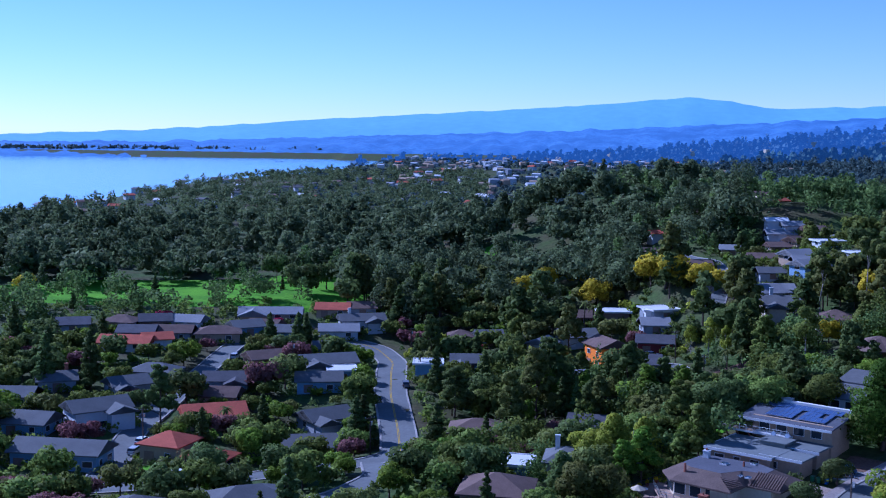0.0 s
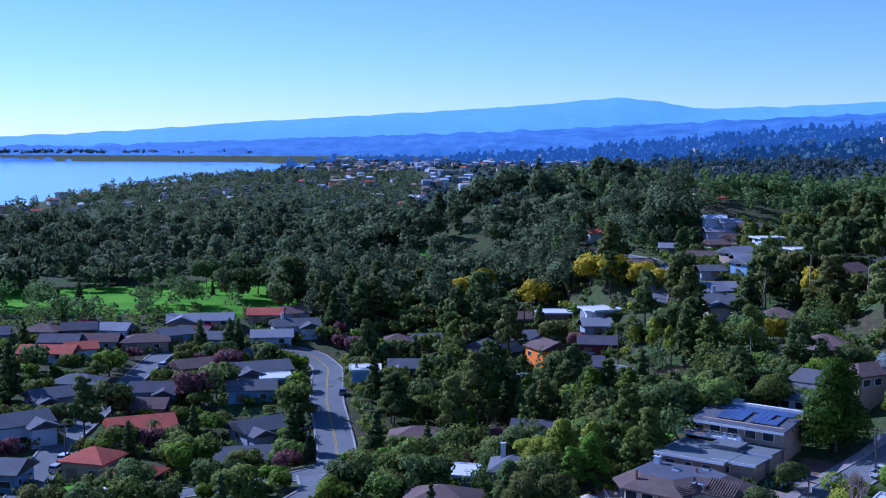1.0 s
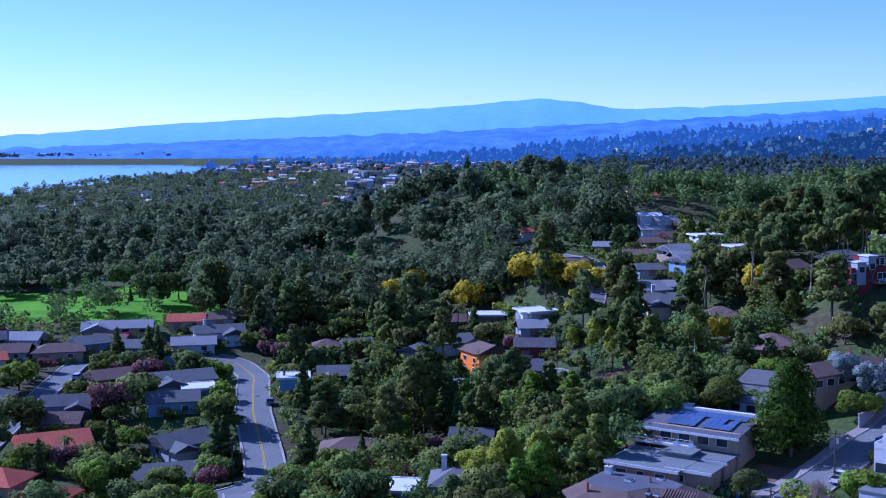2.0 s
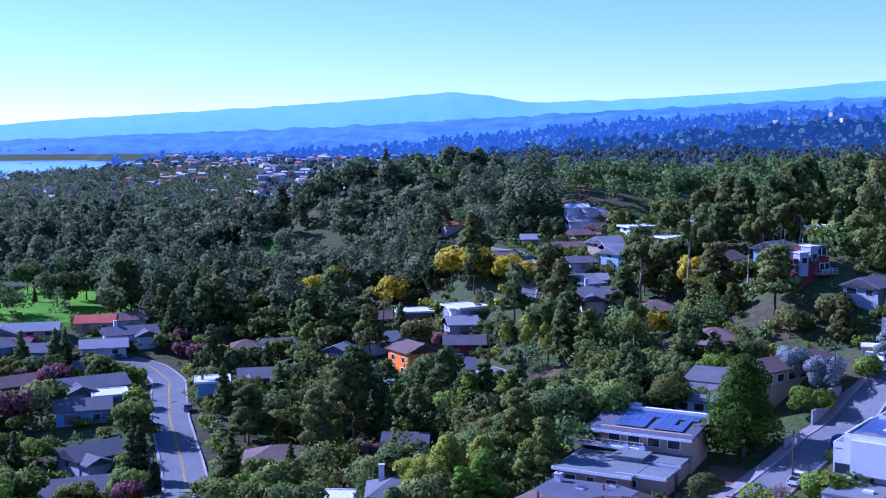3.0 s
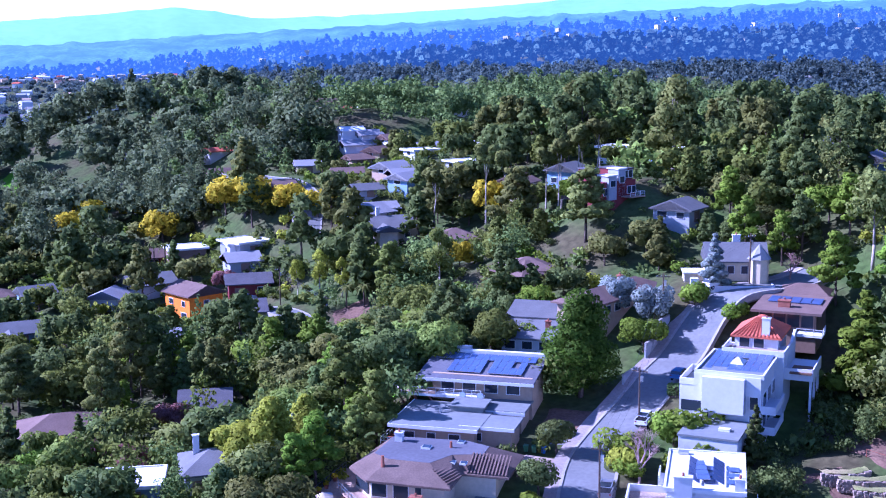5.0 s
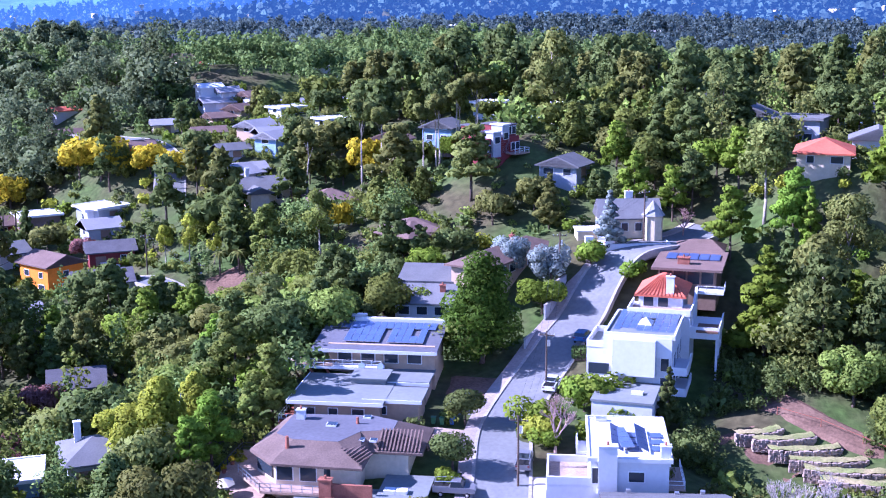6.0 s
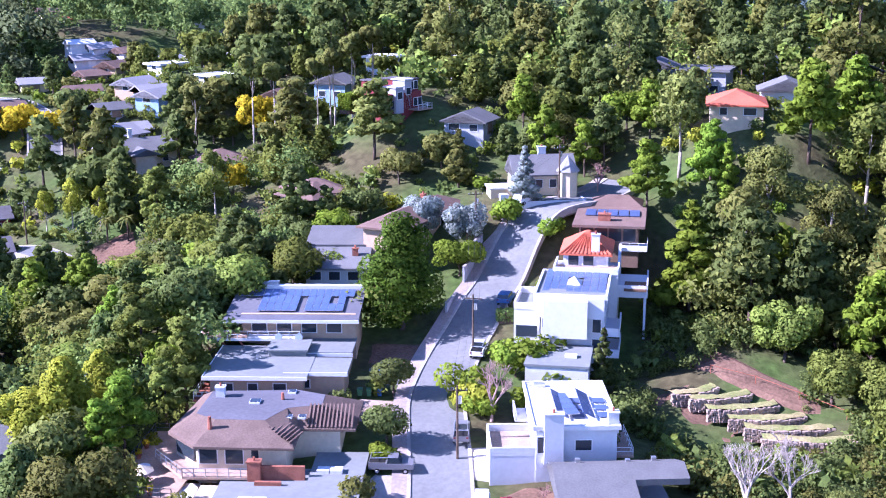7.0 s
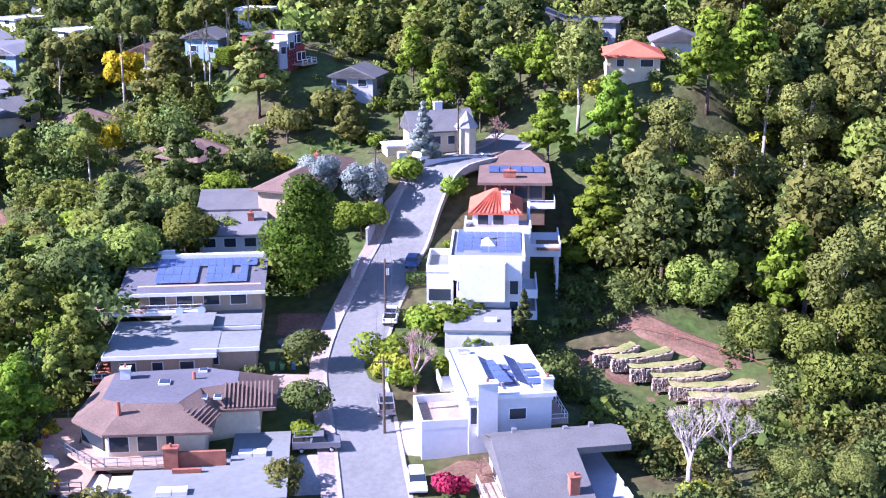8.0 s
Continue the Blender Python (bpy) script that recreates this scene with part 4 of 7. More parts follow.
sky_l = part("roof_lantern", Shape().poly([(-1.0, -1.5, 0.1), (1.1, -1.5, 0.1), (1.1, 1.7, 0.1), (-1.0, 1.7, 0.1), (0.05, 0.2, 1.0)], [(0, 1, 4), (1, 2, 4), (2, 3, 4), (3, 0, 4)]), ROOF["white"], h, "white pyramid roof light")
part("terrace", Shape().box(-6.4, 2.2, -14, 3.6, 8.4, 10.6), WALL["white"], h)
part("terrace_floor", Shape().box(-6.4, 2.2, -3.38, 3.1, 7.9, 0.06), FLATGREY, h)
for sx, sy, wx, wy in ((-6.4, -2.0, 3.6, 0.2), (-6.4, 6.4, 3.6, 0.2), (-8.15, 2.2, 0.2, 8.4)):
    part("parapet", Shape().box(sx, sy, -3.4, wx, wy, 0.95), WALL["white"], h)
part("overhang", Shape().box(-0.6, -7.3, -5.6, 6.0, 1.3, 5.2), WALL["white"], h)
for k, zz in enumerate((-4.6, -7.6)):
    part("balcony", Shape().box(5.6, -2.5, zz - 0.9, 2.2, 8.0, 0.25).box(6.6, -2.5, zz - 0.65, 0.2, 8.0, 0.95).box(5.5, -6.4, zz - 0.65, 2.2, 0.2, 0.95), WALL["white"], h)
    window(h, 3.6, -6.35, zz - 0.4, 1.1, 2.0, 0)
    window(h, -3.3, -6.35 if k else -7.0, zz + 0.2, 0.9, 1.3, 0)
    for yy in (-4, 0, 4):
        window(h, 4.66, yy, zz - 0.3, 2.2, 1.9, 1)
part("recess", Shape().box(-6.4, -2.05, -7.4, 3.0, 0.1, 1.6), GLASS, h)
part("annex_wall", Shape().box(-1.0, -11.2, -18, 8.2, 8.8, 10.9), WALL["white"], h)
part("annex_roof", Shape().box(-1.0, -11.2, -7.1, 8.5, 9.1, 0.3), FLATGREY, h)
part("annex_roof_light", Shape().box(0.6, -12, -6.8, 1.6, 1.0, 0.35), ROOF["white"], h)

# beige house with stepped flat roofs
h = site("beige single-storey house with stepped flat grey roofs", 60.9, 222.6, -57.5, -40, 9.5)
part("wall", Shape().box(-2.5, -0.5, -9, 12.0, 11.5, 8.7).box(5.0, -2.0, -9, 7.2, 5.2, 8.6).box(5.3, 6.0, -9, 6.0, 5.6, 8.8), WALL["tan"], h)
part("roof", Shape().box(-2.6, -0.5, -0.3, 13.4, 13.0, 0.3), FLATGREY, h)
part("roof", Shape().box(5.0, -2.0, -0.35, 8.2, 6.4, 0.3), FLATGREY, h)
part("roof", Shape().box(5.3, 6.0, -0.1, 7.2, 6.6, 0.3), FLATGREY, h)
part("raised_roof", Shape().box(0.3, 3.6, 0.0, 5.0, 4.2, 0.75).box(0.3, 3.6, 0.75, 5.6, 4.8, 0.18), FLATGREY, h)
for sx, sy, wx in ((-2.6, -7.05, 13.5), (5.0, -5.25, 8.3), (5.3, 2.65, 7.3)):
    part("fascia", Shape().box(sx, sy, -0.42, wx, 0.12, 0.5), TRIM, h)
part("fascia", Shape().box(-9.35, -0.5, -0.42, 0.12, 13.1, 0.5), TRIM, h)
part("roof_vent", Shape().tube((-3.5, 0.5, 0), (-3.5, 0.5, 0.5), 0.25, 0.25), STEEL, h)
for x_, w_ in ((-6.5, 1.8), (-3.0, 1.2), (0.5, 1.6)):
    window(h, x_, -6.28, -2.4, w_, 1.3, 0)
window(h, 3.4, -4.63, -2.2, 1.4, 1.1, 0)
window(h, -8.53, 1.5, -2.6, 2.4, 1.8, 3)
part("deck", Shape().box(-9.6, -3.0, -3.6, 2.4, 7.0, 0.3), BRICK, h)
railing(h, [(-10.7, 0.5), (-10.7, -6.4), (-8.5, -6.4)], -3.3, 1.0, TRIM)
for q in (-1.6, 1.2):
    dish = part("satellite_dish", Shape().tube((q, 6.2, 0), (q, 6.2, 0.9), 0.05, 0.05).tube((q, 6.1, 1.2), (q, 5.95, 1.25), 0.55, 0.5, 14), STEEL, h)

# house with the blue solar roof and a white deck
h = site("house with blue solar panels on low dark roof, white deck", 68.8, 232.4, -53.5, -40, 8.5)
part("wall", Shape().box(1.0, 0.5, -10, 16.0, 8.6, 9.7), WALL["tan"], h)
part("roof", Shape().poly([(-9.2, -5.6, -0.9), (9.6, -5.6, -0.9), (9.6, 5.8, 0.5), (-9.2, 5.8, 0.5), (-9.2, -5.6, -0.6), (9.6, -5.6, -0.6), (9.6, 5.8, 0.8), (-9.2, 5.8, 0.8)],
                         [(3, 2, 1, 0), (4, 5, 6, 7), (0, 1, 5, 4), (1, 2, 6, 5), (2, 3, 7, 6), (3, 0, 4, 7)]), ASPHALTIC, h)
part("fascia", Shape().box(0.2, -5.7, -1.05, 18.9, 0.12, 0.45), TRIM, h)
solar(h, 0.0, 0.9, 0.42, 15, 3, 1.05, 2.6, 7, 0, skip=((0, 0), (1, 0), (2, 0), (0, 1), (1, 1), (2, 1), (8, 0), (8, 1), (12, 1), (14, 0), (14, 1)))
part("roof_ridge", Shape().box(2.0, 5.9, 0.6, 14.5, 0.9, 0.7), TRIM, h, "white clerestory ridge")
part("roof_vent", Shape().box(-4.0, 6.2, 0.8, 1.6, 0.8, 1.0).tube((-5.2, 6.0, 0.8), (-5.2, 5.8, 1.7), 0.5, 0.45, 12), STEEL, h)
part("deck", Shape().box(-9.3, -3.2, -3.4, 7.2, 6.5, 0.35), TRIM, h)
part("deck_surface", Shape().box(-9.3, -3.2, -3.04, 6.8, 6.1, 0.05), DECK, h)
railing(h, [(-12.8, 0), (-12.8, -6.4), (-5.7, -6.4), (1.5, -6.4)], -3.0, 1.0)
part("deck", Shape().box(-2.0, -5.6, -3.4, 7.5, 1.7, 0.35), TRIM, h)
for a in (-12, -9.5, -7):
    part("brace", Shape().tube((a, -6.0, -3.4), (a + 2.2, -3.5, -8.5), 0.16, 0.16, 6), BRICK, h)
part("patio_umbrella", Shape().tube((-8.0, -2.5, -3), (-8.0, -2.5, -0.9), 0.05, 0.05).tube((-8.0, -2.5, -1.9), (-8.0, -2.5, -0.9), 1.3, 0.05, 10), TRIM, h)
for x_ in (-4.5, -1.0, 2.5, 6.0):
    window(h, x_, -3.83, -2.9, 2.0, 2.0, 0)
for x_ in (-3, 1, 5):
    window(h, x_, -3.83, -6.2, 1.6, 1.4, 0)

# large house with the brown hipped roof and a flat top
h = site("large cream house with brown tiled hip roof and flat grey top", 48.6, 211.6, -59.5, -40, 11.5)


def skirt(outer, inner, z0, z1):
    """A sloping roof between an outer and an inner outline of equal count."""
    n = len(outer)
    pts = [(x, y, z0) for x, y in outer] + [(x, y, z1) for x, y in inner] + [(x, y, z0 - 0.3) for x, y in outer]
    return Shape().poly(pts, [(i, (i + 1) % n, n + (i + 1) % n, n + i) for i in range(n)] + [(2 * n + i, 2 * n + (i + 1) % n, (i + 1) % n, i) for i in range(n)] + [tuple(range(2 * n, 3 * n))[::-1]])


o_ = [(-8.0, -4.2), (-4.0, -8.6), (7.6, -8.9), (7.6, -3.0), (14.0, -3.0), (14.0, 6.5), (7.5, 8.6), (-6.6, 8.2)]
i_ = [(-4.9, -2.6), (-2.2, -4.4), (3.6, -4.6), (5.6, -0.6), (9.6, 0.6), (9.6, 4.0), (6.0, 5.6), (-4.6, 5.0)]
part("roof", skirt(o_, i_, 0.0, 1.7), TILE, h)
part("roof_top", Shape().slab(i_, 1.55, 1.72), ASPHALTIC, h)
w_ = [(x * 0.88 - 0.2, y * 0.88) for x, y in o_]
part("wall", Shape().slab(w_, -9.5, -0.2), WALL["cream"], h)
for x_, y_ in zip(np.linspace(4.4, 7.2, 8), np.linspace(-5.6, -8.4, 8)):
    part("roof_batten", Shape().box(x_ + 0.35, y_ + 1.6, 0.42 + (y_ + 8.4) * 0.28, 0.16, 3.6, 0.16, -0.3), ROOF["brown"], h)
for x_ in np.linspace(8.2, 13.4, 12):
    part("roof_batten", Shape().poly([(x_, -2.9, 0.10), (x_ + 0.2, -2.9, 0.10), (x_ + 0.2, 0.5, 1.75), (x_, 0.5, 1.75), (x_, -2.9, 0.26), (x_ + 0.2, -2.9, 0.26), (x_ + 0.2, 0.5, 1.91), (x_, 0.5, 1.91)],
                                  [(4, 5, 6, 7), (0, 1, 5, 4), (1, 2, 6, 5), (2, 3, 7, 6), (3, 0, 4, 7)]), ROOF["brown"], h)
chimney(h, -3.2, 3.2, 1.4, 1.5, WALL["white"], 1.1, 0.9)
part("vent_pipe", Shape().tube((-2.6, -5.8, 0.8), (-2.6, -5.8, 2.6), 0.3, 0.2), BRICK, h)
part("vent_pipe", Shape().tube((4.6, 2.2, 1.6), (4.6, 2.2, 2.6), 0.22, 0.18), BRICK, h)
skylight(h, 1.4, 1.2, 1.7, 1.3, 1.3)
skylight(h, 5.4, 4.6, 1.7, 1.0, 1.0)
for x_ in (6.0, 7.6):
    skylight(h, x_, -2.2, 1.1, 0.9, 1.0)
for x_ in (-2.5, 0.5, 3.5):
    window(h, x_, -7.66, -2.4, 2.0, 2.0, 0)
part("window", Shape().box(-5.6, -5.7, -2.4, 4.2, 0.14, 2.0, -0.83), GLASS, h)
part("upper_deck", Shape().slab([(-9.6, -4.6), (-5.0, -10.2), (3.0, -10.2), (3.0, -7.6), (-3.8, -7.6), (-7.2, -3.6)], -3.3, -3.0), DECK, h)
railing(h, [(-9.5, -4.6), (-5.0, -10.1), (3.0, -10.1)], -3.0, 1.0, STEEL)
part("lower_deck", Shape().slab([(-13.4, -12.0), (-5.5, -13.0), (-5.0, -8.0), (-8.0, -3.0), (-9.0, 6.5), (-12.6, 6.5)], -4.6, -4.3), DECK, h)
railing(h, [(-5.6, -12.9), (-13.3, -11.9), (-12.5, 6.4), (-9.0, 6.4)], -4.3, 1.05, FENCE)
part("deck_wall", Shape().box(-5.6, -10.6, -14, 4.4, 4.4, 9.4), WALL["white"], h, "pale boarded wall under the deck")
for x_, y_ in ((-13, -11.6), (-10, -12.2), (-8, -12.5), (-12.8, -4), (-12.4, 4)):
    part("deck_post", Shape().box(x_, y_, -14, 0.25, 0.25, 9.4), DECK, h)
for x_ in (-12.8, -10.2):
    part("brace", Shape().tube((x_, -11.8, -9.5), (x_ + 2.6, -12.1, -4.7), 0.1, 0.1, 6), DECK, h)
part("patio_umbrella", Shape().tube((-10.0, -9.0, -4.3), (-10.0, -9.0, -2.1), 0.05, 0.05).tube((-10.0, -9.0, -2.8), (-10.0, -9.0, -2.1), 1.5, 0.1, 8), WALL["cream"], h)
part("patio_table", Shape().tube((-10.6, -6.0, -3.6), (-10.6, -6.0, -3.52), 0.8, 0.8, 14).tube((-10.6, -6.0, -4.3), (-10.6, -6.0, -3.6), 0.08, 0.08), TRIM, h)
for x_, y_ in ((-12.6, -8), (-12.5, -6.4), (-12.4, -4.6), (-12.3, -2), (-12.2, 1), (-8.2, -12.2)):
    pot = part("flower_pot", Shape().tube((x_, y_, -4.3), (x_, y_, -3.75), 0.25, 0.36, 9), BRICK, h)
    part("plant", quads("plant", leaves([(x_, y_, -3.5)], [0.4], 60, 0.16, 0.9, int(-y_ * 10) % 90)[0], LEAF["yellow"]), None, pot)
part("side_wing", Shape().box(0.8, -12.2, -12, 7.5, 4.0, 8.0), WALL["cream"], h)
part("wing_terrace", Shape().box(4.0, -11.3, -4.2, 8.5, 5.2, 0.25), FLATGREY, h)
chimney(h, 3.2, -9.8, -4, 2.8, BRICK, 1.5, 1.0)
part("brick_wall", Shape().box(6.4, -9.6, -4, 5.0, 0.4, 2.2), BRICK, h)

# grey garages below it
h = site("flat grey garage roofs stepped below the brown house", 43.6, 198.6, -63.0, -40, 8.0)
part("wall", Shape().box(0, 0, -9, 10.0, 12.0, 8.8), WALL["cream"], h)
part("roof", Shape().box(0, 0, -0.25, 10.4, 12.4, 0.28).box(0, 6.1, 0, 10.4, 0.2, 0.2), FLATGREY, h)
part("brick_parapet", Shape().box(0.4, 2.0, 0, 3.0, 0.4, 0.5), BRICK, h)
for k in range(2):
    part("roof_light", Shape().box(-1.4 + 1.6 * k, -2.5, 0, 1.5, 1.3, 0.45), ROOF["white"], h)
h = site("long flat blue-grey carport roof beside the driveway", 51.4, 195.6, -62.6, -40, 7.0)
part("wall", Shape().box(0, 0, -9, 5.4, 15.4, 8.8), WALL["cream"], h)
part("roof", Shape().box(0, 0, -0.25, 6.2, 16, 0.28), FLATGREY, h)
for k in range(2):
    part("roof_light", Shape().box(-1.6 + 1.5 * k, 2.2, 0, 1.4, 1.3, 0.45), ROOF["white"], h)

# grey gabled house at the canyon edge
h = site("grey-roofed two-storey house with white balconies and brick chimney", 71.4, 170.4, -60.2, -35, 10.0)
part("wall", Shape().box(-0.4, 0, -12, 12.0, 14.4, 9.4), WALL["grey"], h)
part("roof", Shape().poly([(-7.2, 7.6, -0.2), (7.3, 7.6, -0.2), (7.3, 3.4, 1.3), (-7.2, 3.4, 1.3), (1.4, -8.3, -2.2), (-7.2, -8.3, -2.2), (1.4, 0.8, 0.5), (7.3, 0.8, 0.5)], [(0, 1, 2, 3), (3, 2, 7, 6), (3, 6, 4, 5)])
     .poly([(-7.2, 7.6, -0.45), (7.3, 7.6, -0.45), (7.3, 0.8, -0.2), (1.4, 0.8, -0.2), (1.4, -8.3, -2.5), (-7.2, -8.3, -2.5)], [(0, 1, 2, 3, 4, 5)])
     .poly([(-7.2, -8.3, -2.5), (1.4, -8.3, -2.5), (1.4, -8.3, -2.2), (-7.2, -8.3, -2.2), (7.3, 0.8, -0.2), (7.3, 0.8, 0.5), (1.4, 0.8, 0.5), (1.4, 0.8, -0.2)], [(0, 1, 2, 3), (7, 4, 5, 6)]), ROOF["grey"], h)
part("gable_wall", Shape().poly([(-6.4, 7.2, -0.9), (-6.4, 3.4, 1.1), (-6.4, -7.2, -2.4), (-6.4, -7.2, -3), (-6.4, 7.2, -3)], [(0, 1, 2, 3, 4)]), WALL["white"], h)
chimney(h, -0.6, -5.2, -2.2, 2.6, BRICK, 1.0, 1.0)
for x_, y_ in ((-4, 6), (1.5, 5.5), (4.5, 6)):
    part("roof_vent", Shape().box(x_, y_, 0.3, 0.5, 0.5, 0.55), STEEL, h)
for zz in (-4.2, -7.2):
    part("balcony", Shape().box(-7.6, -1.0, zz, 2.2, 9.0, 0.25), DECK, h)
    railing(h, [(-8.6, 3.4), (-8.6, -5.4), (-6.6, -5.4)], zz + 0.25, 1.0)
    for yy in (-4, 0, 4):
        window(h, -6.43, yy, zz + 0.4, 1.6, 1.7, 3)
part("balcony", Shape().box(7.2, -2.5, -5.0, 2.6, 6.5, 0.25), DECK, h)
railing(h, [(8.4, 0.6), (8.4, -5.6), (5.8, -5.6)], -4.75, 1.0)
for yy in (-4, -1):
    window(h, 5.63, yy, -4.4, 1.8, 1.9, 1)

# villa with a terracotta roof
h = site("white stucco villa with terracotta tile roof and terraces", 108.2, 213.8, -47, -48, 8.0)
part("wall", Shape().box(0, 2.0, -12, 6.6, 8.5, 11.0).box(0.3, -3.0, -12, 9.2, 7.5, 9.0), WALL["white"], h)
part("roof", skirt([(-3.9, -2.8), (3.9, -2.8), (3.9, 6.8), (-3.9, 6.8)], [(-0.3, 1.0), (0.3, 1.0), (0.3, 3.2), (-0.3, 3.2)], -1.0, 1.3).slab([(-0.3, 1.0), (0.3, 1.0), (0.3, 3.2), (-0.3, 3.2)], 1.2, 1.3), ROOF["red"], h)
for k in range(-6, 7):
    part("roof_batten", Shape().poly([(k * 0.6, -2.85, -0.98), (k * 0.6 + 0.14, -2.85, -0.98), (k * 0.08 + 0.07, 0.9, 1.3), (k * 0.08, 0.9, 1.3)] + [(k * 0.6, -2.85, -0.84), (k * 0.6 + 0.14, -2.85, -0.84), (k * 0.08 + 0.07, 0.9, 1.42), (k * 0.08, 0.9, 1.42)],
                                  [(4, 5, 6, 7), (0, 1, 5, 4), (1, 2, 6, 5), (3, 0, 4, 7)]), ROOF["red"], h)
chimney(h, 1.4, -2.0, -1, 2.8, WALL["white"], 1.2, 0.9)
part("terrace_floor", Shape().box(0.3, -4.2, -2.98, 8.8, 4.8, 0.06), STONE, h)
for sx, sy, wx, wy in ((0.3, -6.75, 9.2, 0.25), (-4.3, -3.5, 0.25, 6.5), (4.9, -3.0, 0.25, 7.5)):
    part("parapet", Shape().box(sx, sy, -3.0, wx, wy, 0.9), WALL["white"], h)
for x_ in (-1.8, 0.4):
    window(h, x_, -2.3, -2.8, 1.5, 1.4, 0)
part("side_terrace", Shape().box(7.0, -1.5, -6.4, 4.4, 9.5, 1.0), WALL["white"], h)
for sx, sy, wx, wy in ((9.1, -1.5, 0.2, 9.5), (7.0, -6.15, 4.4, 0.2)):
    part("parapet", Shape().box(sx, sy, -5.4, wx, wy, 0.8), WALL["white"], h)
for yy in (-5.6, -1.5, 2.6):
    part("terrace_post", Shape().box(8.8, yy, -16, 0.35, 0.35, 9.6), WALL["white"], h)
part("planter", Shape().box(7.4, -4.5, -5.35, 3.2, 4.5, 0.3), SOIL, h)
part("stair_wall", Shape().poly([(4.6, 4.5, -1.0), (5.0, 4.5, -1.0), (5.0, -5.5, -5.0), (4.6, -5.5, -5.0), (4.6, 4.5, -6), (5.0, 4.5, -6), (5.0, -5.5, -6), (4.6, -5.5, -6)],
                                [(0, 1, 2, 3), (0, 3, 7, 4), (1, 0, 4, 5), (2, 1, 5, 6), (3, 2, 6, 7)]), WALL["white"], h)

# brown low-roofed house with roof panels at the bend
h = site("brown low-roofed house with roof panels and glazed porch", 121.5, 222.0, -46, -48, 8.5)
part("wall", Shape().box(0, 0.6, -7, 9.2, 12.5, 6.6), WALL["brown"], h)
part("roof", Shape().box(0, 0, -0.4, 11.2, 15.0, 0.4), ROOF["brown"], h)
for k in range(5):
    part("roof_panel", Shape().box(-3.2 + 1.75 * k, 1.8, 0.1, 1.6, 4.6, 0.1), PANEL, h)
chimney(h, -0.8, -3.6, -0.2, 1.2, BRICK, 1.9, 1.2)
for x_ in (-3.4, -1.2, 1.0, 3.2):
    window(h, x_, -5.7, -2.8, 1.9, 2.2, 0, DOORS)
part("deck", Shape().box(4.0, -7.0, -3.6, 4.0, 4.0, 0.3), TRIM, h)
railing(h, [(2.0, -9), (6, -9), (6, -5)], -3.3, 1.0)
part("back_roof", Shape().poly([(-4.5, 7.5, 0), (5.0, 7.5, 0), (5.0, 13.5, 0.2), (-4.5, 13.5, 0.2), (-0.5, 10.5, 1.5), (2.5, 10.5, 1.5)], [(0, 1, 5, 4), (1, 2, 5), (2, 3, 4, 5), (3, 0, 4)]), ROOF["brown"], h)

# long brown house, grey split-level house and the tower house across the road
h = site("long low house with brown hipped roof under silver trees", 103.0, 249.5, -47.5, 27, 12.0)
part("wall", Shape().box(0, 0, -8, 24, 7.0, 7.9), WALL["tan"], h)
part("roof", roof_shape("hip", 24, 7.0, 0, 0.4, 0.9), ROOF["brown"], h)
chimney(h, 4.0, 0.5, 0.8, 1.6, BRICK)
for x_ in np.linspace(-10, 10, 7):
    window(h, x_, -3.53, -2.3, 1.8, 1.3, 0)
h = site("grey split-level house with two shed roofs", 87.0, 249.0, -52.3, -40, 9.0)
part("wall", Shape().box(0, 0, -9, 9.0, 11.0, 8.4), WALL["white"], h)
part("roof", Shape().poly([(-5.4, -6.2, -0.6), (5.4, -6.2, -0.6), (5.4, 0.6, 1.3), (-5.4, 0.6, 1.3), (-5.4, -6.2, -0.9), (5.4, -6.2, -0.9), (5.4, 0.6, 1.0), (-5.4, 0.6, 1.0)], [(0, 1, 2, 3), (7, 6, 5, 4), (0, 4, 5, 1), (1, 5, 6, 2), (2, 6, 7, 3), (3, 7, 4, 0)]), ROOF["grey"], h)
part("upper_roof", Shape().poly([(-5.4, 0.8, 1.6), (5.4, 0.8, 1.6), (5.4, 9.0, 3.0), (-5.4, 9.0, 3.0), (-5.4, 0.8, 1.2), (5.4, 0.8, 1.2), (5.4, 9.0, 2.6), (-5.4, 9.0, 2.6)], [(0, 1, 2, 3), (7, 6, 5, 4), (0, 4, 5, 1), (1, 5, 6, 2), (2, 6, 7, 3), (3, 7, 4, 0)]), ROOF["grey"], h)
part("upper_wall", Shape().box(0, 4.8, -3, 9.0, 7.6, 4.6), WALL["white"], h)
for x_ in (-3, 0, 3):
    window(h, x_, -5.53, -2.6, 1.7, 1.3, 0)
    window(h, x_, -5.53, -5.4, 1.7, 1.3, 0)
chimney(h, 3.0, -2.0, 0.2, 1.4, BRICK)
h = site("pale yellow house with grey roofs, turret and white garden walls", 124.6, 242.0, -41.6, -30, 10.0)
h.matrix_basis = h.matrix_basis @ Matrix.Scale(0.86, 4)
part("wall", Shape().box(0, 0, -8, 12, 8, 7.9).box(-8.0, 1.0, -8, 5.0, 5.0, 4.6), WALL["cream"], h)
part("roof", roof_shape("gable", 12, 8, 0, 0.75, 0.6), ROOF["grey"], h)
part("side_roof", Shape().box(-8.0, 1.0, -3.4, 5.6, 5.6, 0.3), ROOF["white"], h)
part("turret_wall", Shape().tube((4.5, -4.4, -8), (4.5, -4.4, 0.6), 2.0, 2.0, 8), WALL["cream"], h)
part("turret_roof", Shape().tube((4.5, -4.4, 0.5), (4.5, -4.4, 3.6), 2.5, 0.05, 8), ROOF["pale"], h)
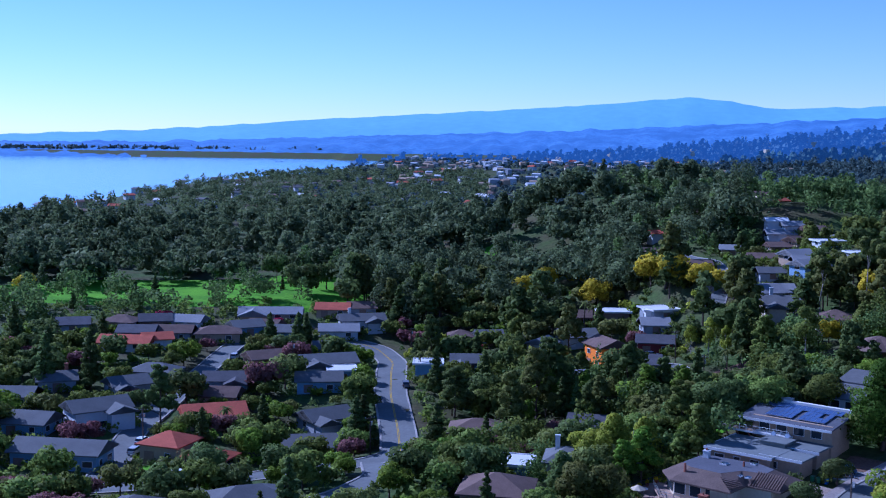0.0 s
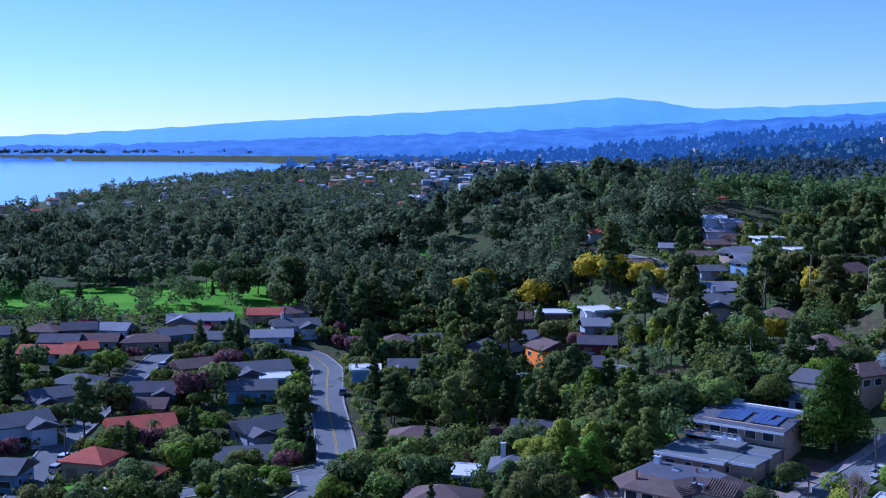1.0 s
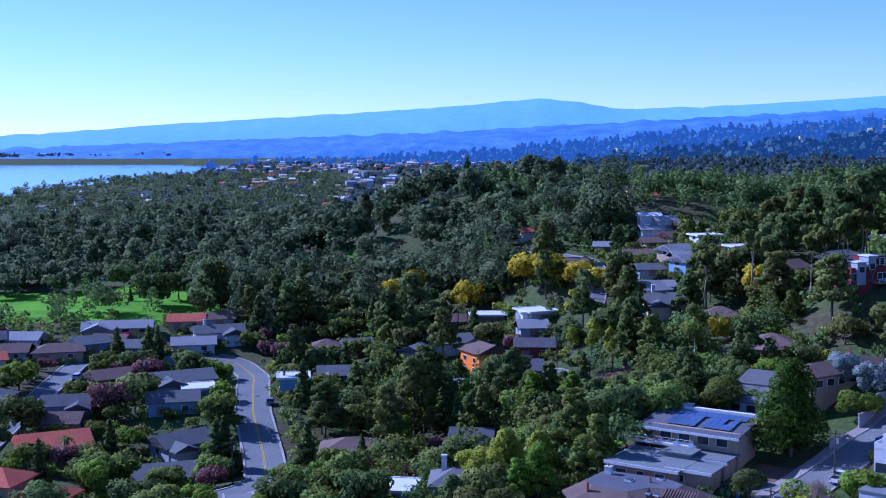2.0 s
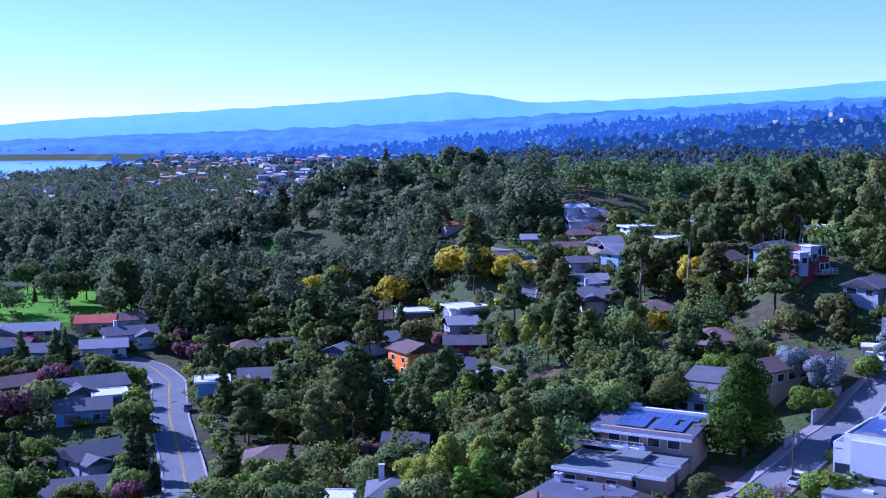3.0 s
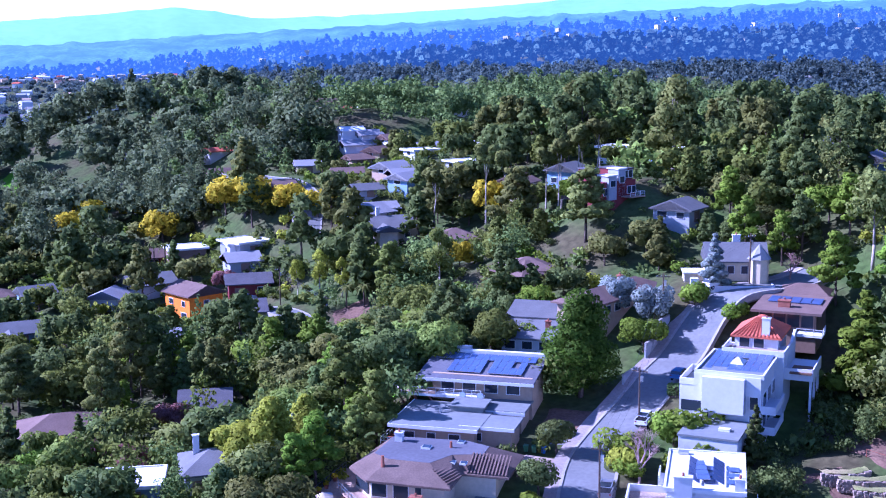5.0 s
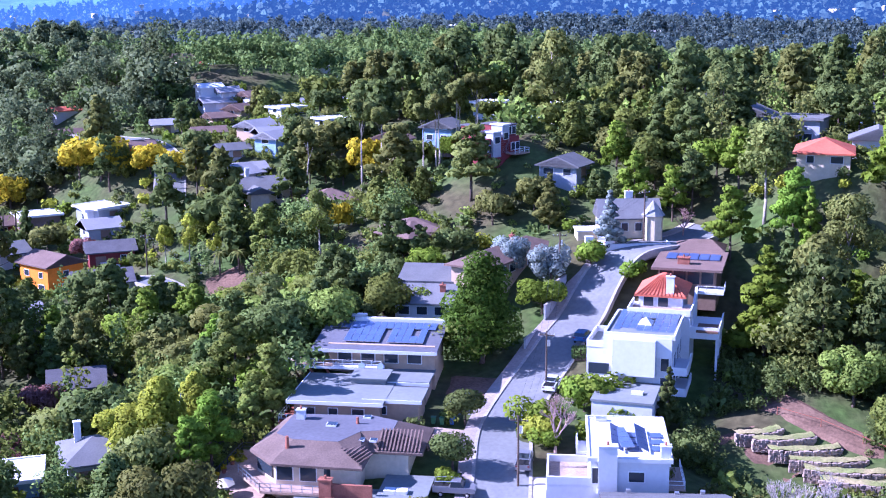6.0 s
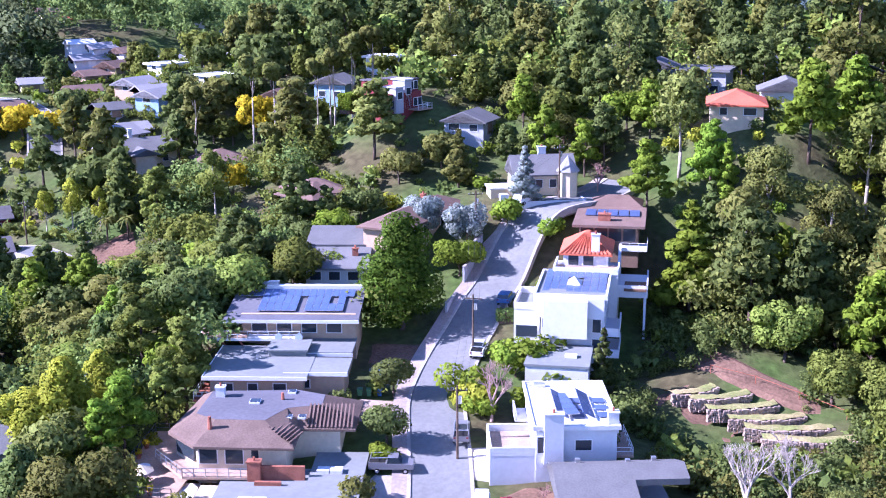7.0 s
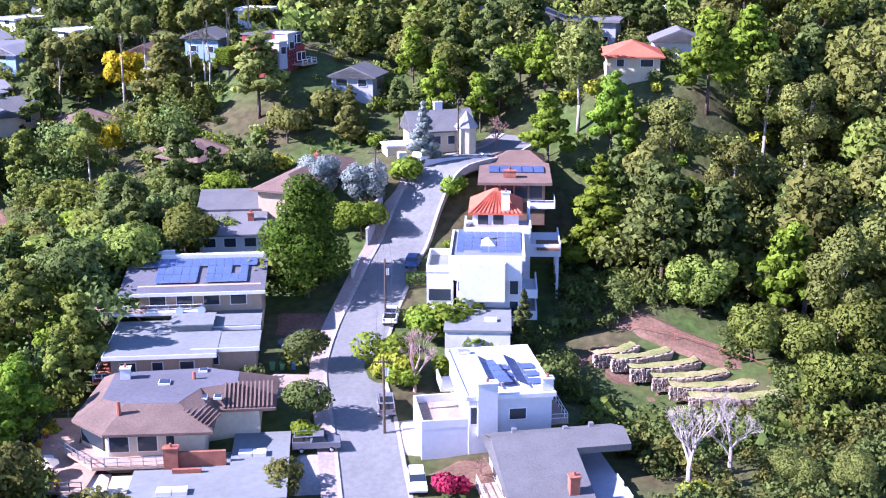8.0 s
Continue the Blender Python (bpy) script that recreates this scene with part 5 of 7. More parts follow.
chimney(h, 0.5, 2.0, 1.0, 3.4, WALL["white"], 1.6, 1.1)
for x_ in (-4, -1.2, 1.6):
    window(h, x_, -4.03, -2.8, 1.3, 1.6, 0)
part("garden_wall", Shape().box(-1.0, -9.5, -7, 16, 0.35, 2.6).box(7.0, -7.5, -7, 0.35, 4.0, 2.6), WALL["white"], h)
part("gate_pillar", Shape().box(-9, -7.5, -7, 1.6, 1.6, 3.8).box(-5.5, -8.5, -7, 1.4, 1.4, 3.4), WALL["white"], h)
for spot in ((47, 190, 4.0), (50, 186, 4.0), (44, 194, 4.0), (38.6, 215.0, 5.0), (37.0, 205.0, 5.0), (60.0, 189.0, 5.0), (86.0, 203.0, 3.0)):
    KEEP.append(spot)


# ---- trees that stand out
tree("dome", "laurel", 84.5, 228.2, 1.3, 3, 1.04)
SEEN.append((84.5, 228.7, 3.0))
KEEP.append((84.5, 228.7, 2.8))
tree("ball", "dark", 70.2, 210.5, 1.12, 2, 1.12)
KEEP.append((70.2, 210.5, 0.8))
tree("ball", "dark", 61.6, 200.0, 1.12, 2, 1.14)
KEEP.append((61.6, 200.0, 0.8))
tree("bush", "bright", 76.9, 203.4, 1.67, 2, 1)
KEEP.append((76.9, 203.4, 2.0))
tree("bush", "lime", 75.8, 200.6, 1.50, 2, 1)
SEEN.append((75.8, 200.6, 3.0))
KEEP.append((75.8, 200.6, 1.8))
tree("bush", "bright", 88.7, 203.6, 1.83, 2, 1.1)
KEEP.append((88.7, 203.6, 2.2))
tree("bush", "bright", 89.4, 199.7, 1.33, 2, 1.1)
KEEP.append((89.4, 199.7, 1.6))
tree("bush", "bright", 86.5, 205.0, 1.67, 2, 1)
KEEP.append((86.5, 205.0, 2.0))
tree("bush", "bright", 75.0, 198.2, 1.00, 2, 1)
KEEP.append((75.0, 198.2, 1.2))
tree("cone", "dark", 93.7, 195.7, 0.60, 2, 0.9)
KEEP.append((93.7, 195.7, 1.6))
tree("cone", "bright", 122.1, 205.7, 1.20, 2, 1.25)
KEEP.append((122.1, 205.7, 3.2))
tree("oak", "blue", 105.2, 238.4, 0.78, 2, 0.9)
KEEP.append((105.2, 238.4, 1.3))
tree("oak", "blue", 103.2, 247.0, 0.78, 2, 0.8)
KEEP.append((103.2, 247.0, 1.3))
tree("cone", "blue", 117.3, 238.0, 0.67, 2, 1.1)
KEEP.append((117.3, 238.0, 1.8))
tree("pine", "bright", 133.8, 225.5, 0.87, 2, 1)
KEEP.append((133.8, 225.5, 2.3))
tree("pine", "bright", 140.8, 218.1, 1.00, 2, 0.9)
KEEP.append((140.8, 218.1, 2.7))
tree("cone", "bright", 141.0, 214.7, 0.93, 2, 0.8)
KEEP.append((141.0, 214.7, 2.5))
tree("gum", "olive", 140.0, 205.6, 0.95, 2, 0.9)
KEEP.append((140.0, 205.6, 3.4))
tree("gum", "olive", 144.3, 196.9, 0.85, 2, 0.8)
KEEP.append((144.3, 196.9, 3.1))
tree("gum", "olive", 161.5, 194.3, 0.90, 2, 1)
KEEP.append((161.5, 194.3, 3.2))
tree("oak", "oak", 156.8, 183.5, 1.22, 2, 1)
KEEP.append((156.8, 183.5, 2.0))
tree("oak", "oak", 118.3, 185.0, 0.89, 2, 1)
KEEP.append((118.3, 185.0, 1.4))
tree("oak", "oak", 113.9, 174.2, 0.78, 2, 1)
KEEP.append((113.9, 174.2, 1.3))
tree("oak", "oak", 116.4, 168.4, 0.78, 2, 1)
KEEP.append((116.4, 168.4, 1.3))
tree("oak", "oak", 123.1, 163.4, 1.00, 2, 1)
KEEP.append((123.1, 163.4, 1.6))
tree("oak", "oak", 106.7, 157.3, 0.89, 2, 1)
KEEP.append((106.7, 157.3, 1.4))
tree("oak", "olive", 86.1, 152.9, 0.45, 3, 1.1)
KEEP.append((86.1, 152.9, 1.4))
tree("oak", "olive", 89.1, 147.1, 0.5, 3, 1)
KEEP.append((89.1, 147.1, 1.6))
tree("pine", "oak", 49.4, 228.5, 0.87, 2, 1)
KEEP.append((49.4, 228.5, 2.3))
tree("pine", "oak", 47.9, 238.1, 0.87, 2, 1.1)
KEEP.append((47.9, 238.1, 2.3))
tree("pine", "bright", 37.1, 220.4, 0.73, 2, 1)
KEEP.append((37.1, 220.4, 2.0))
tree("oak", "oak", 67.6, 244.3, 1.11, 2, 1)
KEEP.append((67.6, 244.3, 1.8))
tree("oak", "oak", 79.7, 251.0, 1.00, 2, 1)
KEEP.append((79.7, 251.0, 1.6))
tree("oak", "dark", 56.9, 244.0, 1.11, 2, 1)
KEEP.append((56.9, 244.0, 1.8))
tree("oak", "bright", 100.2, 234.2, 0.67, 2, 1)
KEEP.append((100.2, 234.2, 1.1))
tree("oak", "bright", 86.1, 248.3, 0.67, 2, 0.7)
KEEP.append((86.1, 248.3, 1.1))
tree("bush", "bright", 112.2, 236.6, 1.50, 2, 1)
KEEP.append((112.2, 236.6, 1.8))
tree("bush", "bright", 115.6, 229.8, 1.17, 2, 1.1)
KEEP.append((115.6, 229.8, 1.4))
tree("bush", "oak", 79.9, 184.0, 1.67, 2, 1)
KEEP.append((79.9, 184.0, 2.0))
tree("bush", "olive", 51.6, 192.1, 1.33, 2, 1)
KEEP.append((51.6, 192.1, 1.6))
tree("bush", "bright", 59.6, 197.7, 0.80, 2, 1.2)
KEEP.append((59.6, 197.7, 1.0))
tree("dome", "lime", 33.2, 227.9, 0.86, 2, 1.0)
SEEN.append((33.2, 227.9, 3.0))
KEEP.append((33.2, 227.9, 2.2))
tree("dome", "lime", 39.7, 232.6, 0.71, 2, 1)
SEEN.append((39.7, 232.6, 3.0))
KEEP.append((39.7, 232.6, 1.8))
tree("oak", "lime", 28.8, 227.5, 0.89, 2, 1)
SEEN.append((28.8, 227.5, 3.0))
KEEP.append((28.8, 227.5, 1.4))
tree("cone", "blue", 37.7, 232.7, 0.47, 2, 0.9)
KEEP.append((37.7, 232.7, 1.3))
tree("pine", "oak", 45.9, 227.2, 0.60, 2, 1)
KEEP.append((45.9, 227.2, 1.6))
tree("pine", "bright", 33.4, 217.6, 0.60, 2, 1)
KEEP.append((33.4, 217.6, 1.6))
tree("pine", "olive", 22.8, 286.0, 1.27, 2, 0.9)
KEEP.append((22.8, 286.0, 3.4))
tree("pine", "dark", 3.3, 292.9, 0.93, 2, 1.1)
KEEP.append((3.3, 292.9, 2.5))
tree("pine", "olive", 16.0, 275.6, 1.07, 2, 0.8)
KEEP.append((16.0, 275.6, 2.9))
tree("cone", "dark", 31.9, 283.1, 0.73, 2, 1)
KEEP.append((31.9, 283.1, 2.0))
tree("pine", "olive", 37.3, 280.3, 0.80, 2, 0.8)
KEEP.append((37.3, 280.3, 2.2))
tree("cone", "dark", -17.8, 274.0, 0.87, 2, 1.1)
KEEP.append((-17.8, 274.0, 2.3))
tree("cone", "dark", 29.1, 288.7, 0.73, 2, 0.9)
KEEP.append((29.1, 288.7, 2.0))
tree("pine", "dark", -3.1, 351.7, 1.00, 1, 0.8)
KEEP.append((-3.1, 351.7, 2.7))
tree("gum", "lime", 67.6, 327.4, 0.45, 1, 0.8)
SEEN.append((67.6, 327.4, 3.0))
KEEP.append((67.6, 327.4, 1.6))
tree("gum", "lime", 71.7, 323.6, 0.50, 1, 0.8)
SEEN.append((71.7, 323.6, 3.0))
KEEP.append((71.7, 323.6, 1.8))
tree("gum", "lime", 74.6, 316.4, 0.45, 1, 0.7)
SEEN.append((74.6, 316.4, 3.0))
KEEP.append((74.6, 316.4, 1.6))
tree("oak", "plum", 57.5, 355.8, 0.61, 1, 0.8)
SEEN.append((57.5, 355.8, 3.0))
KEEP.append((57.5, 355.8, 1.0))
tree("oak", "plum", 27.3, 271.2, 0.67, 2, 0.9)
SEEN.append((27.3, 271.2, 3.0))
KEEP.append((27.3, 271.2, 1.1))
tree("gum", "oak", 89.4, 295.7, 0.70, 1, 0.8)
KEEP.append((89.4, 295.7, 2.5))
tree("pine", "oak", 81.7, 305.3, 0.87, 1, 1)
KEEP.append((81.7, 305.3, 2.3))
tree("pine", "olive", 111.2, 303.2, 1.13, 1, 1.2)
KEEP.append((111.2, 303.2, 3.1))
tree("pine", "olive", 114.3, 277.8, 1.00, 1, 1.2)
KEEP.append((114.3, 277.8, 2.7))
tree("cone", "olive", 119.2, 258.1, 0.73, 1, 1.2)
KEEP.append((119.2, 258.1, 2.0))
tree("oak", "yellow", 118.7, 331.0, 1.04, 1, 0.8)
SEEN.append((118.7, 331.0, 3.0))
KEEP.append((118.7, 331.0, 1.1))
tree("oak", "yellow", 97.2, 302.7, 0.68, 1, 0.8)
SEEN.append((97.2, 302.7, 3.0))
KEEP.append((97.2, 302.7, 0.7))
tree("oak", "yellow", 36.5, 438.0, 1.12, 1, 1)
SEEN.append((36.5, 438.0, 3.0))
KEEP.append((36.5, 438.0, 1.2))
tree("oak", "yellow", 28.9, 426.3, 1.04, 1, 0.8)
SEEN.append((28.9, 426.3, 3.0))
KEEP.append((28.9, 426.3, 1.1))
tree("oak", "yellow", 52.3, 405.9, 1.04, 1, 1)
SEEN.append((52.3, 405.9, 3.0))
KEEP.append((52.3, 405.9, 1.1))
tree("oak", "yellow", 49.2, 434.4, 0.87, 1, 1)
SEEN.append((49.2, 434.4, 3.0))
KEEP.append((49.2, 434.4, 0.9))
tree("oak", "yellow", 71.2, 386.2, 1.21, 1, 1.2)
SEEN.append((71.2, 386.2, 3.0))
KEEP.append((71.2, 386.2, 1.3))
tree("oak", "yellow", 68.0, 395.6, 1.04, 1, 1)
SEEN.append((68.0, 395.6, 3.0))
KEEP.append((68.0, 395.6, 1.1))
tree("oak", "yellow", 80.1, 373.9, 0.95, 1, 1)
SEEN.append((80.1, 373.9, 3.0))
KEEP.append((80.1, 373.9, 1.0))
tree("oak", "yellow", 85.6, 366.7, 0.87, 1, 1)
SEEN.append((85.6, 366.7, 3.0))
KEEP.append((85.6, 366.7, 0.9))
tree("oak", "dark", 38.0, 417.8, 0.89, 1, 1)
KEEP.append((38.0, 417.8, 1.4))
tree("oak", "plum", -46.1, 314.2, 1.00, 1, 0.9)
SEEN.append((-46.1, 314.2, 3.0))
KEEP.append((-46.1, 314.2, 1.6))
tree("oak", "plum", -41.8, 345.5, 0.78, 1, 0.9)
SEEN.append((-41.8, 345.5, 3.0))
KEEP.append((-41.8, 345.5, 1.3))
tree("oak", "red", -91.1, 394.2, 0.50, 1, 1.1)
SEEN.append((-91.1, 394.2, 3.0))
KEEP.append((-91.1, 394.2, 0.8))
tree("oak", "red", -54.1, 394.1, 0.44, 1, 1)
SEEN.append((-54.1, 394.1, 3.0))
KEEP.append((-54.1, 394.1, 0.7))
tree("pine", "dark", -65.3, 278.6, 1.00, 2, 0.9)
KEEP.append((-65.3, 278.6, 2.7))
tree("oak", "dark", -64.4, 302.5, 1.00, 1, 1.1)
KEEP.append((-64.4, 302.5, 1.6))
tree("oak", "olive", -41.6, 319.1, 1.00, 1, 1)
KEEP.append((-41.6, 319.1, 1.6))
tree("oak", "oak", -20.1, 302.6, 0.89, 1, 1)
KEEP.append((-20.1, 302.6, 1.4))
tree("cone", "dark", -91.8, 313.3, 1.07, 1, 1)
KEEP.append((-91.8, 313.3, 2.9))
tree("cone", "dark", -103.0, 311.5, 1.00, 1, 1.1)
KEEP.append((-103.0, 311.5, 2.7))
tree("cone", "dark", -19.3, 272.3, 0.87, 2, 1.1)
KEEP.append((-19.3, 272.3, 2.3))
tree("oak", "bright", -73.2, 340.4, 0.78, 1, 1)
KEEP.append((-73.2, 340.4, 1.3))
tree("oak", "bright", -40.3, 250.4, 0.78, 2, 0.8)
KEEP.append((-40.3, 250.4, 1.3))
tree("oak", "dark", -47.2, 237.1, 0.78, 2, 1.1)
KEEP.append((-47.2, 237.1, 1.3))
tree("oak", "oak", -80.2, 252.3, 0.56, 2, 1.2)
KEEP.append((-80.2, 252.3, 0.9))
tree("oak", "olive", -93.6, 286.8, 0.67, 1, 1)
KEEP.append((-93.6, 286.8, 1.1))
tree("oak", "dark", -52.4, 447.4, 1.33, 1, 1)
KEEP.append((-52.4, 447.4, 2.2))
tree("oak", "dark", -44.4, 461.5, 1.22, 1, 0.9)
KEEP.append((-44.4, 461.5, 2.0))
tree("oak", "dark", -66.5, 484.3, 1.22, 1, 0.7)
KEEP.append((-66.5, 484.3, 2.0))
tree("cone", "dark", -61.1, 460.5, 0.40, 1, 0.8)
KEEP.append((-61.1, 460.5, 1.1))
tree("cone", "dark", -108.7, 427.1, 0.60, 1, 1.2)
KEEP.append((-108.7, 427.1, 1.6))
tree("cone", "dark", -105.1, 441.5, 0.60, 1, 1.1)
KEEP.append((-105.1, 441.5, 1.6))
tree("cone", "dark", -126.5, 413.1, 0.47, 1, 1)
KEEP.append((-126.5, 413.1, 1.3))
tree("oak", "yellow", -155.7, 453.5, 0.87, 1, 1)
SEEN.append((-155.7, 453.5, 3.0))
KEEP.append((-155.7, 453.5, 0.9))
tree("bush", "red", 11.7, 367.0, 0.73, 1, 1)
SEEN.append((11.7, 367.0, 3.0))
KEEP.append((11.7, 367.0, 0.9))


for x, y, k in ((127, 318, 0.8), (129.5, 315, 0.9), (131, 319, 0.8), (133, 313, 0.95), (135.5, 316, 0.85), (137, 311, 0.9), (139.5, 314, 0.8), (113, 322, 1.0), (116, 318, 0.85), (104, 332, 0.9)):
    tree("mast", "olive", x, y, k, 1)
    KEEP.append((x, y, 1.0))
tree("gum", "olive", 150, 299, 1.15, 1)
tree("gum", "dark", 172, 280, 0.9, 1)
KEEP.append((150, 299, 3.0))


tree("bush", "red", 63.6, 179.0, 0.9, 2, 1.1)
KEEP.append((63.6, 179.0, 1.5))

# ---- far houses of the town
def far_house(x, y, w, d, h, rot, roof, wall, label):
    z0 = ground(x, y)
    if z0 < SEA + UP + 1:
        return
    ob = thing("house", pose(x, y, z0, 0, 0, rot), label, "house", "distant houses")
    KEEP.append((x, y, w * 0.7))
    part("wall", wall_shape("gable", w, d, h, 0.35, 5.0), WALL[wall], ob)
    part("roof", roof_shape("gable", w, d, h, 0.35, 0.6), ROOF[roof], ob)


for n_, az0, az1, d0, d1, up in ((70, -20, -1, 800, 1350, 0.7), (75, -3, 13, 800, 2300, 0.95), (55, 10, 40, 560, 1500, 0.75), (22, 26, 52, 400, 800, 0.6), (26, 9, 22, 430, 640, 0.6)):
    for k in range(n_):
        az, d = rng.uniform(az0, az1), rng.uniform(d0, d1)
        roof, wall = rng.choice((("pale", "white"), ("white", "white"), ("grey", "white"), ("brown", "cream"), ("red", "white"), ("dark", "grey")))
        far_house(d * math.sin(radians(az)), d * math.cos(radians(az)), rng.uniform(9, 15) * up, 9 * up, rng.uniform(4, 6.5) * up, rng.uniform(-40, 40), roof, wall,
                  {"pale": "pale-roofed white house in the town", "white": "white house in the distant town", "grey": "grey-roofed white house in the town", "brown": "cream house with brown roof in town", "red": "white house with red roof in town", "dark": "grey house with dark roof in town"}[roof])

town_rng = random.Random(5)
for wall, share, words in (("white", 160, "pale gabled houses of the far town"), ("tan", 260, "tan gabled houses of the far town"), ("grey", 200, "grey gabled houses of the far town")):
    town = Shape()
    for k in range(share):
        az, d = town_rng.uniform(-3, 32), 1050 + 1350 * town_rng.random()
        if noise.noise((az * 0.3, d * 0.004, 2)) < -0.08:
            continue
        x, y = d * math.sin(radians(az)), d * math.cos(radians(az))
        z0 = ground(x, y)
        if z0 > SEA + UP + 1:
            w_, h_, a_ = town_rng.uniform(6, 10), town_rng.uniform(4.5, 7), town_rng.uniform(-0.7, 0.7)
            s = wall_shape("gable", w_, 6, h_, 0.4, 3.0)
            town.poly([(x + math.cos(a_) * px - math.sin(a_) * py, y + math.sin(a_) * px + math.cos(a_) * py, z0 + pz) for px, py, pz in s.v], s.f)
            KEEP.append((x, y, 3.5))
    solid("town_houses", town, WALL[wall], words, "houses", kind="stuff")

# ---- cars
RUBBER, CHROME = mat("tyre_rubber", (0.02, 0.02, 0.02), 0.9, 0.1), STEEL
PAINT = {k: mat("car_paint_" + k, c, 0.3, 0.04, 0.5) for k, c in (("white", (0.78, 0.79, 0.80)), ("grey", (0.16, 0.16, 0.17)), ("blue", (0.03, 0.10, 0.25)), ("silver", (0.5, 0.51, 0.53)))}


def car(kind, colour, x, y, rot, label):
    """A parked vehicle: kind is suv or pickup; the nose points along its own x."""
    ob = thing("pickup_truck" if kind == "pickup" else "car", pose(x, y, ground(x, y) + 0.2, 0, 0, rot), label, "truck" if kind == "pickup" else "car", "parked vehicles")
    ln, wd = (5.3, 1.95) if kind == "pickup" else (4.6, 1.85)
    a = ln / 2

    def hull(profile, half):
        n = len(profile)
        pts = [(px, s * (half - 0.10 * max(0, pz - 0.9)), pz) for s in (-1, 1) for px, pz in profile]
        return Shape().poly(pts, [tuple(range(n)), tuple(range(2 * n - 1, n - 1, -1))] + [(i, n + i, n + (i + 1) % n, (i + 1) % n) for i in range(n)])

    if kind == "pickup":
        part("body", hull([(-a, 0.4), (a - 0.1, 0.4), (a, 0.65), (a - 0.1, 1.0), (a - 1.4, 1.1), (-a, 1.05)], wd / 2), PAINT[colour], ob)
        part("cab", hull([(-0.5, 1.0), (1.3, 1.0), (0.75, 1.72), (-0.35, 1.75)], wd / 2 - 0.06), GLASS, ob)
        part("roof", Shape().box(0.2, 0, 1.7, 1.2, wd - 0.42, 0.08), PAINT[colour], ob)
        part("bed", Shape().box(-1.65, 0, 1.0, 1.9, wd - 0.3, 0.08), RUBBER, ob)
        for s in (-1, 1):
            part("bed_side", Shape().box(-1.65, s * (wd / 2 - 0.1), 1.0, 2.0, 0.12, 0.2), PAINT[colour], ob)
        part("rack", Shape().tube((-2.4, -0.8, 1.75), (0.4, -0.8, 1.85), 0.05, 0.05, 6).tube((-2.4, 0.8, 1.75), (0.4, 0.8, 1.85), 0.05, 0.05, 6).tube((-2.4, -0.8, 1.75), (-2.4, 0.8, 1.75), 0.05, 0.05, 6), CHROME, ob)
    else:
        part("body", hull([(-a, 0.4), (a - 0.1, 0.4), (a, 0.65), (a - 0.15, 0.95), (a - 1.2, 1.08), (-a, 1.05)], wd / 2), PAINT[colour], ob)
        part("window_band", hull([(-a + 0.08, 1.0), (a - 1.2, 1.03), (a - 1.9, 1.58), (-a + 0.4, 1.6)], wd / 2 - 0.05), GLASS, ob)
        part("roof", hull([(-a + 0.35, 1.56), (a - 1.95, 1.56), (a - 2.05, 1.66), (-a + 0.5, 1.66)], wd / 2 - 0.1), PAINT[colour], ob)
    for sx in (-1, 1):
        for sy in (-1, 1):
            w_ = part("wheel", Shape().tube((sx * a * 0.62, sy * (wd / 2 - 0.22), 0.16), (sx * a * 0.62, sy * (wd / 2 + 0.01), 0.16), 0.35, 0.35, 14), RUBBER, ob)
            part("rim", Shape().tube((sx * a * 0.62, sy * (wd / 2), 0.16), (sx * a * 0.62, sy * (wd / 2 + 0.03), 0.16), 0.2, 0.18, 10), CHROME, w_)
    for sy in (-1, 1):
        part("headlight", Shape().box(a - 0.1, sy * 0.65, 0.72, 0.12, 0.35, 0.16), TRIM, ob)
        part("tail_light", Shape().box(-a, sy * 0.75, 0.75, 0.06, 0.25, 0.2), WALL["red"], ob)
    return ob


car("suv", "white", 62.2, 182.8, -130, "white estate car parked at the kerb")
car("pickup", "grey", 69.6, 195.6, 50, "dark grey pickup truck with a ladder rack")
car("pickup", "white", 87.2, 213.6, 42, "white pickup truck with roof rack under a pole")
car("suv", "blue", 98.6, 221.0, 36, "dark blue car parked on the ridge street")
car("suv", "blue", 73.2, 216.4, -160, "blue car in a driveway beside a planter")
car("pickup", "grey", 59.2, 195.6, -40, "dark pickup backed into a driveway")
car("suv", "white", 117.5, 238.0, 10, "white car parked at the bend")
car("suv", "silver", -66.5, 259.5, 80, "silver car parked on the side street")
car("suv", "white", -66.2, 265.0, 80, "white car parked on the side street")
car("suv", "white", -52, 238.6, 20, "white car on the lower street")
car("suv", "grey", -43.5, 247.0, 70, "dark car in a driveway")
car("suv", "white", 60.5, 346.0, 10, "white car parked by the red house")
car("suv", "grey", -9.6, 322, 95, "dark car parked on the avenue")
car("suv", "silver", -60.5, 352, 80, "silver car parked between bungalows")

# ---- low walls along the ridge street
for (ax, ay), (bx, by) in (((90.6, 225.4), (95.4, 229.0)), ((98.6, 231.2), (103.6, 234.6)), ((103.6, 234.6), (107.4, 237.2))):
    za = max(ground(ax, ay), ground(bx, by))
    ln = math.hypot(bx - ax, by - ay)
    ob = thing("retaining_wall", pose((ax + bx) / 2, (ay + by) / 2, za, 0, 0, math.degrees(math.atan2(by - ay, bx - ax))), "low grey rendered retaining wall beside the pavement", "wall", "low garden walls")
    part("wall", Shape().box(0, 0, -1.5, ln - 0.1, 0.3, 2.6), WALL["grey"], ob)
    part("coping", Shape().box(0, 0, 1.1, ln, 0.42, 0.1), CONCRETE, ob)

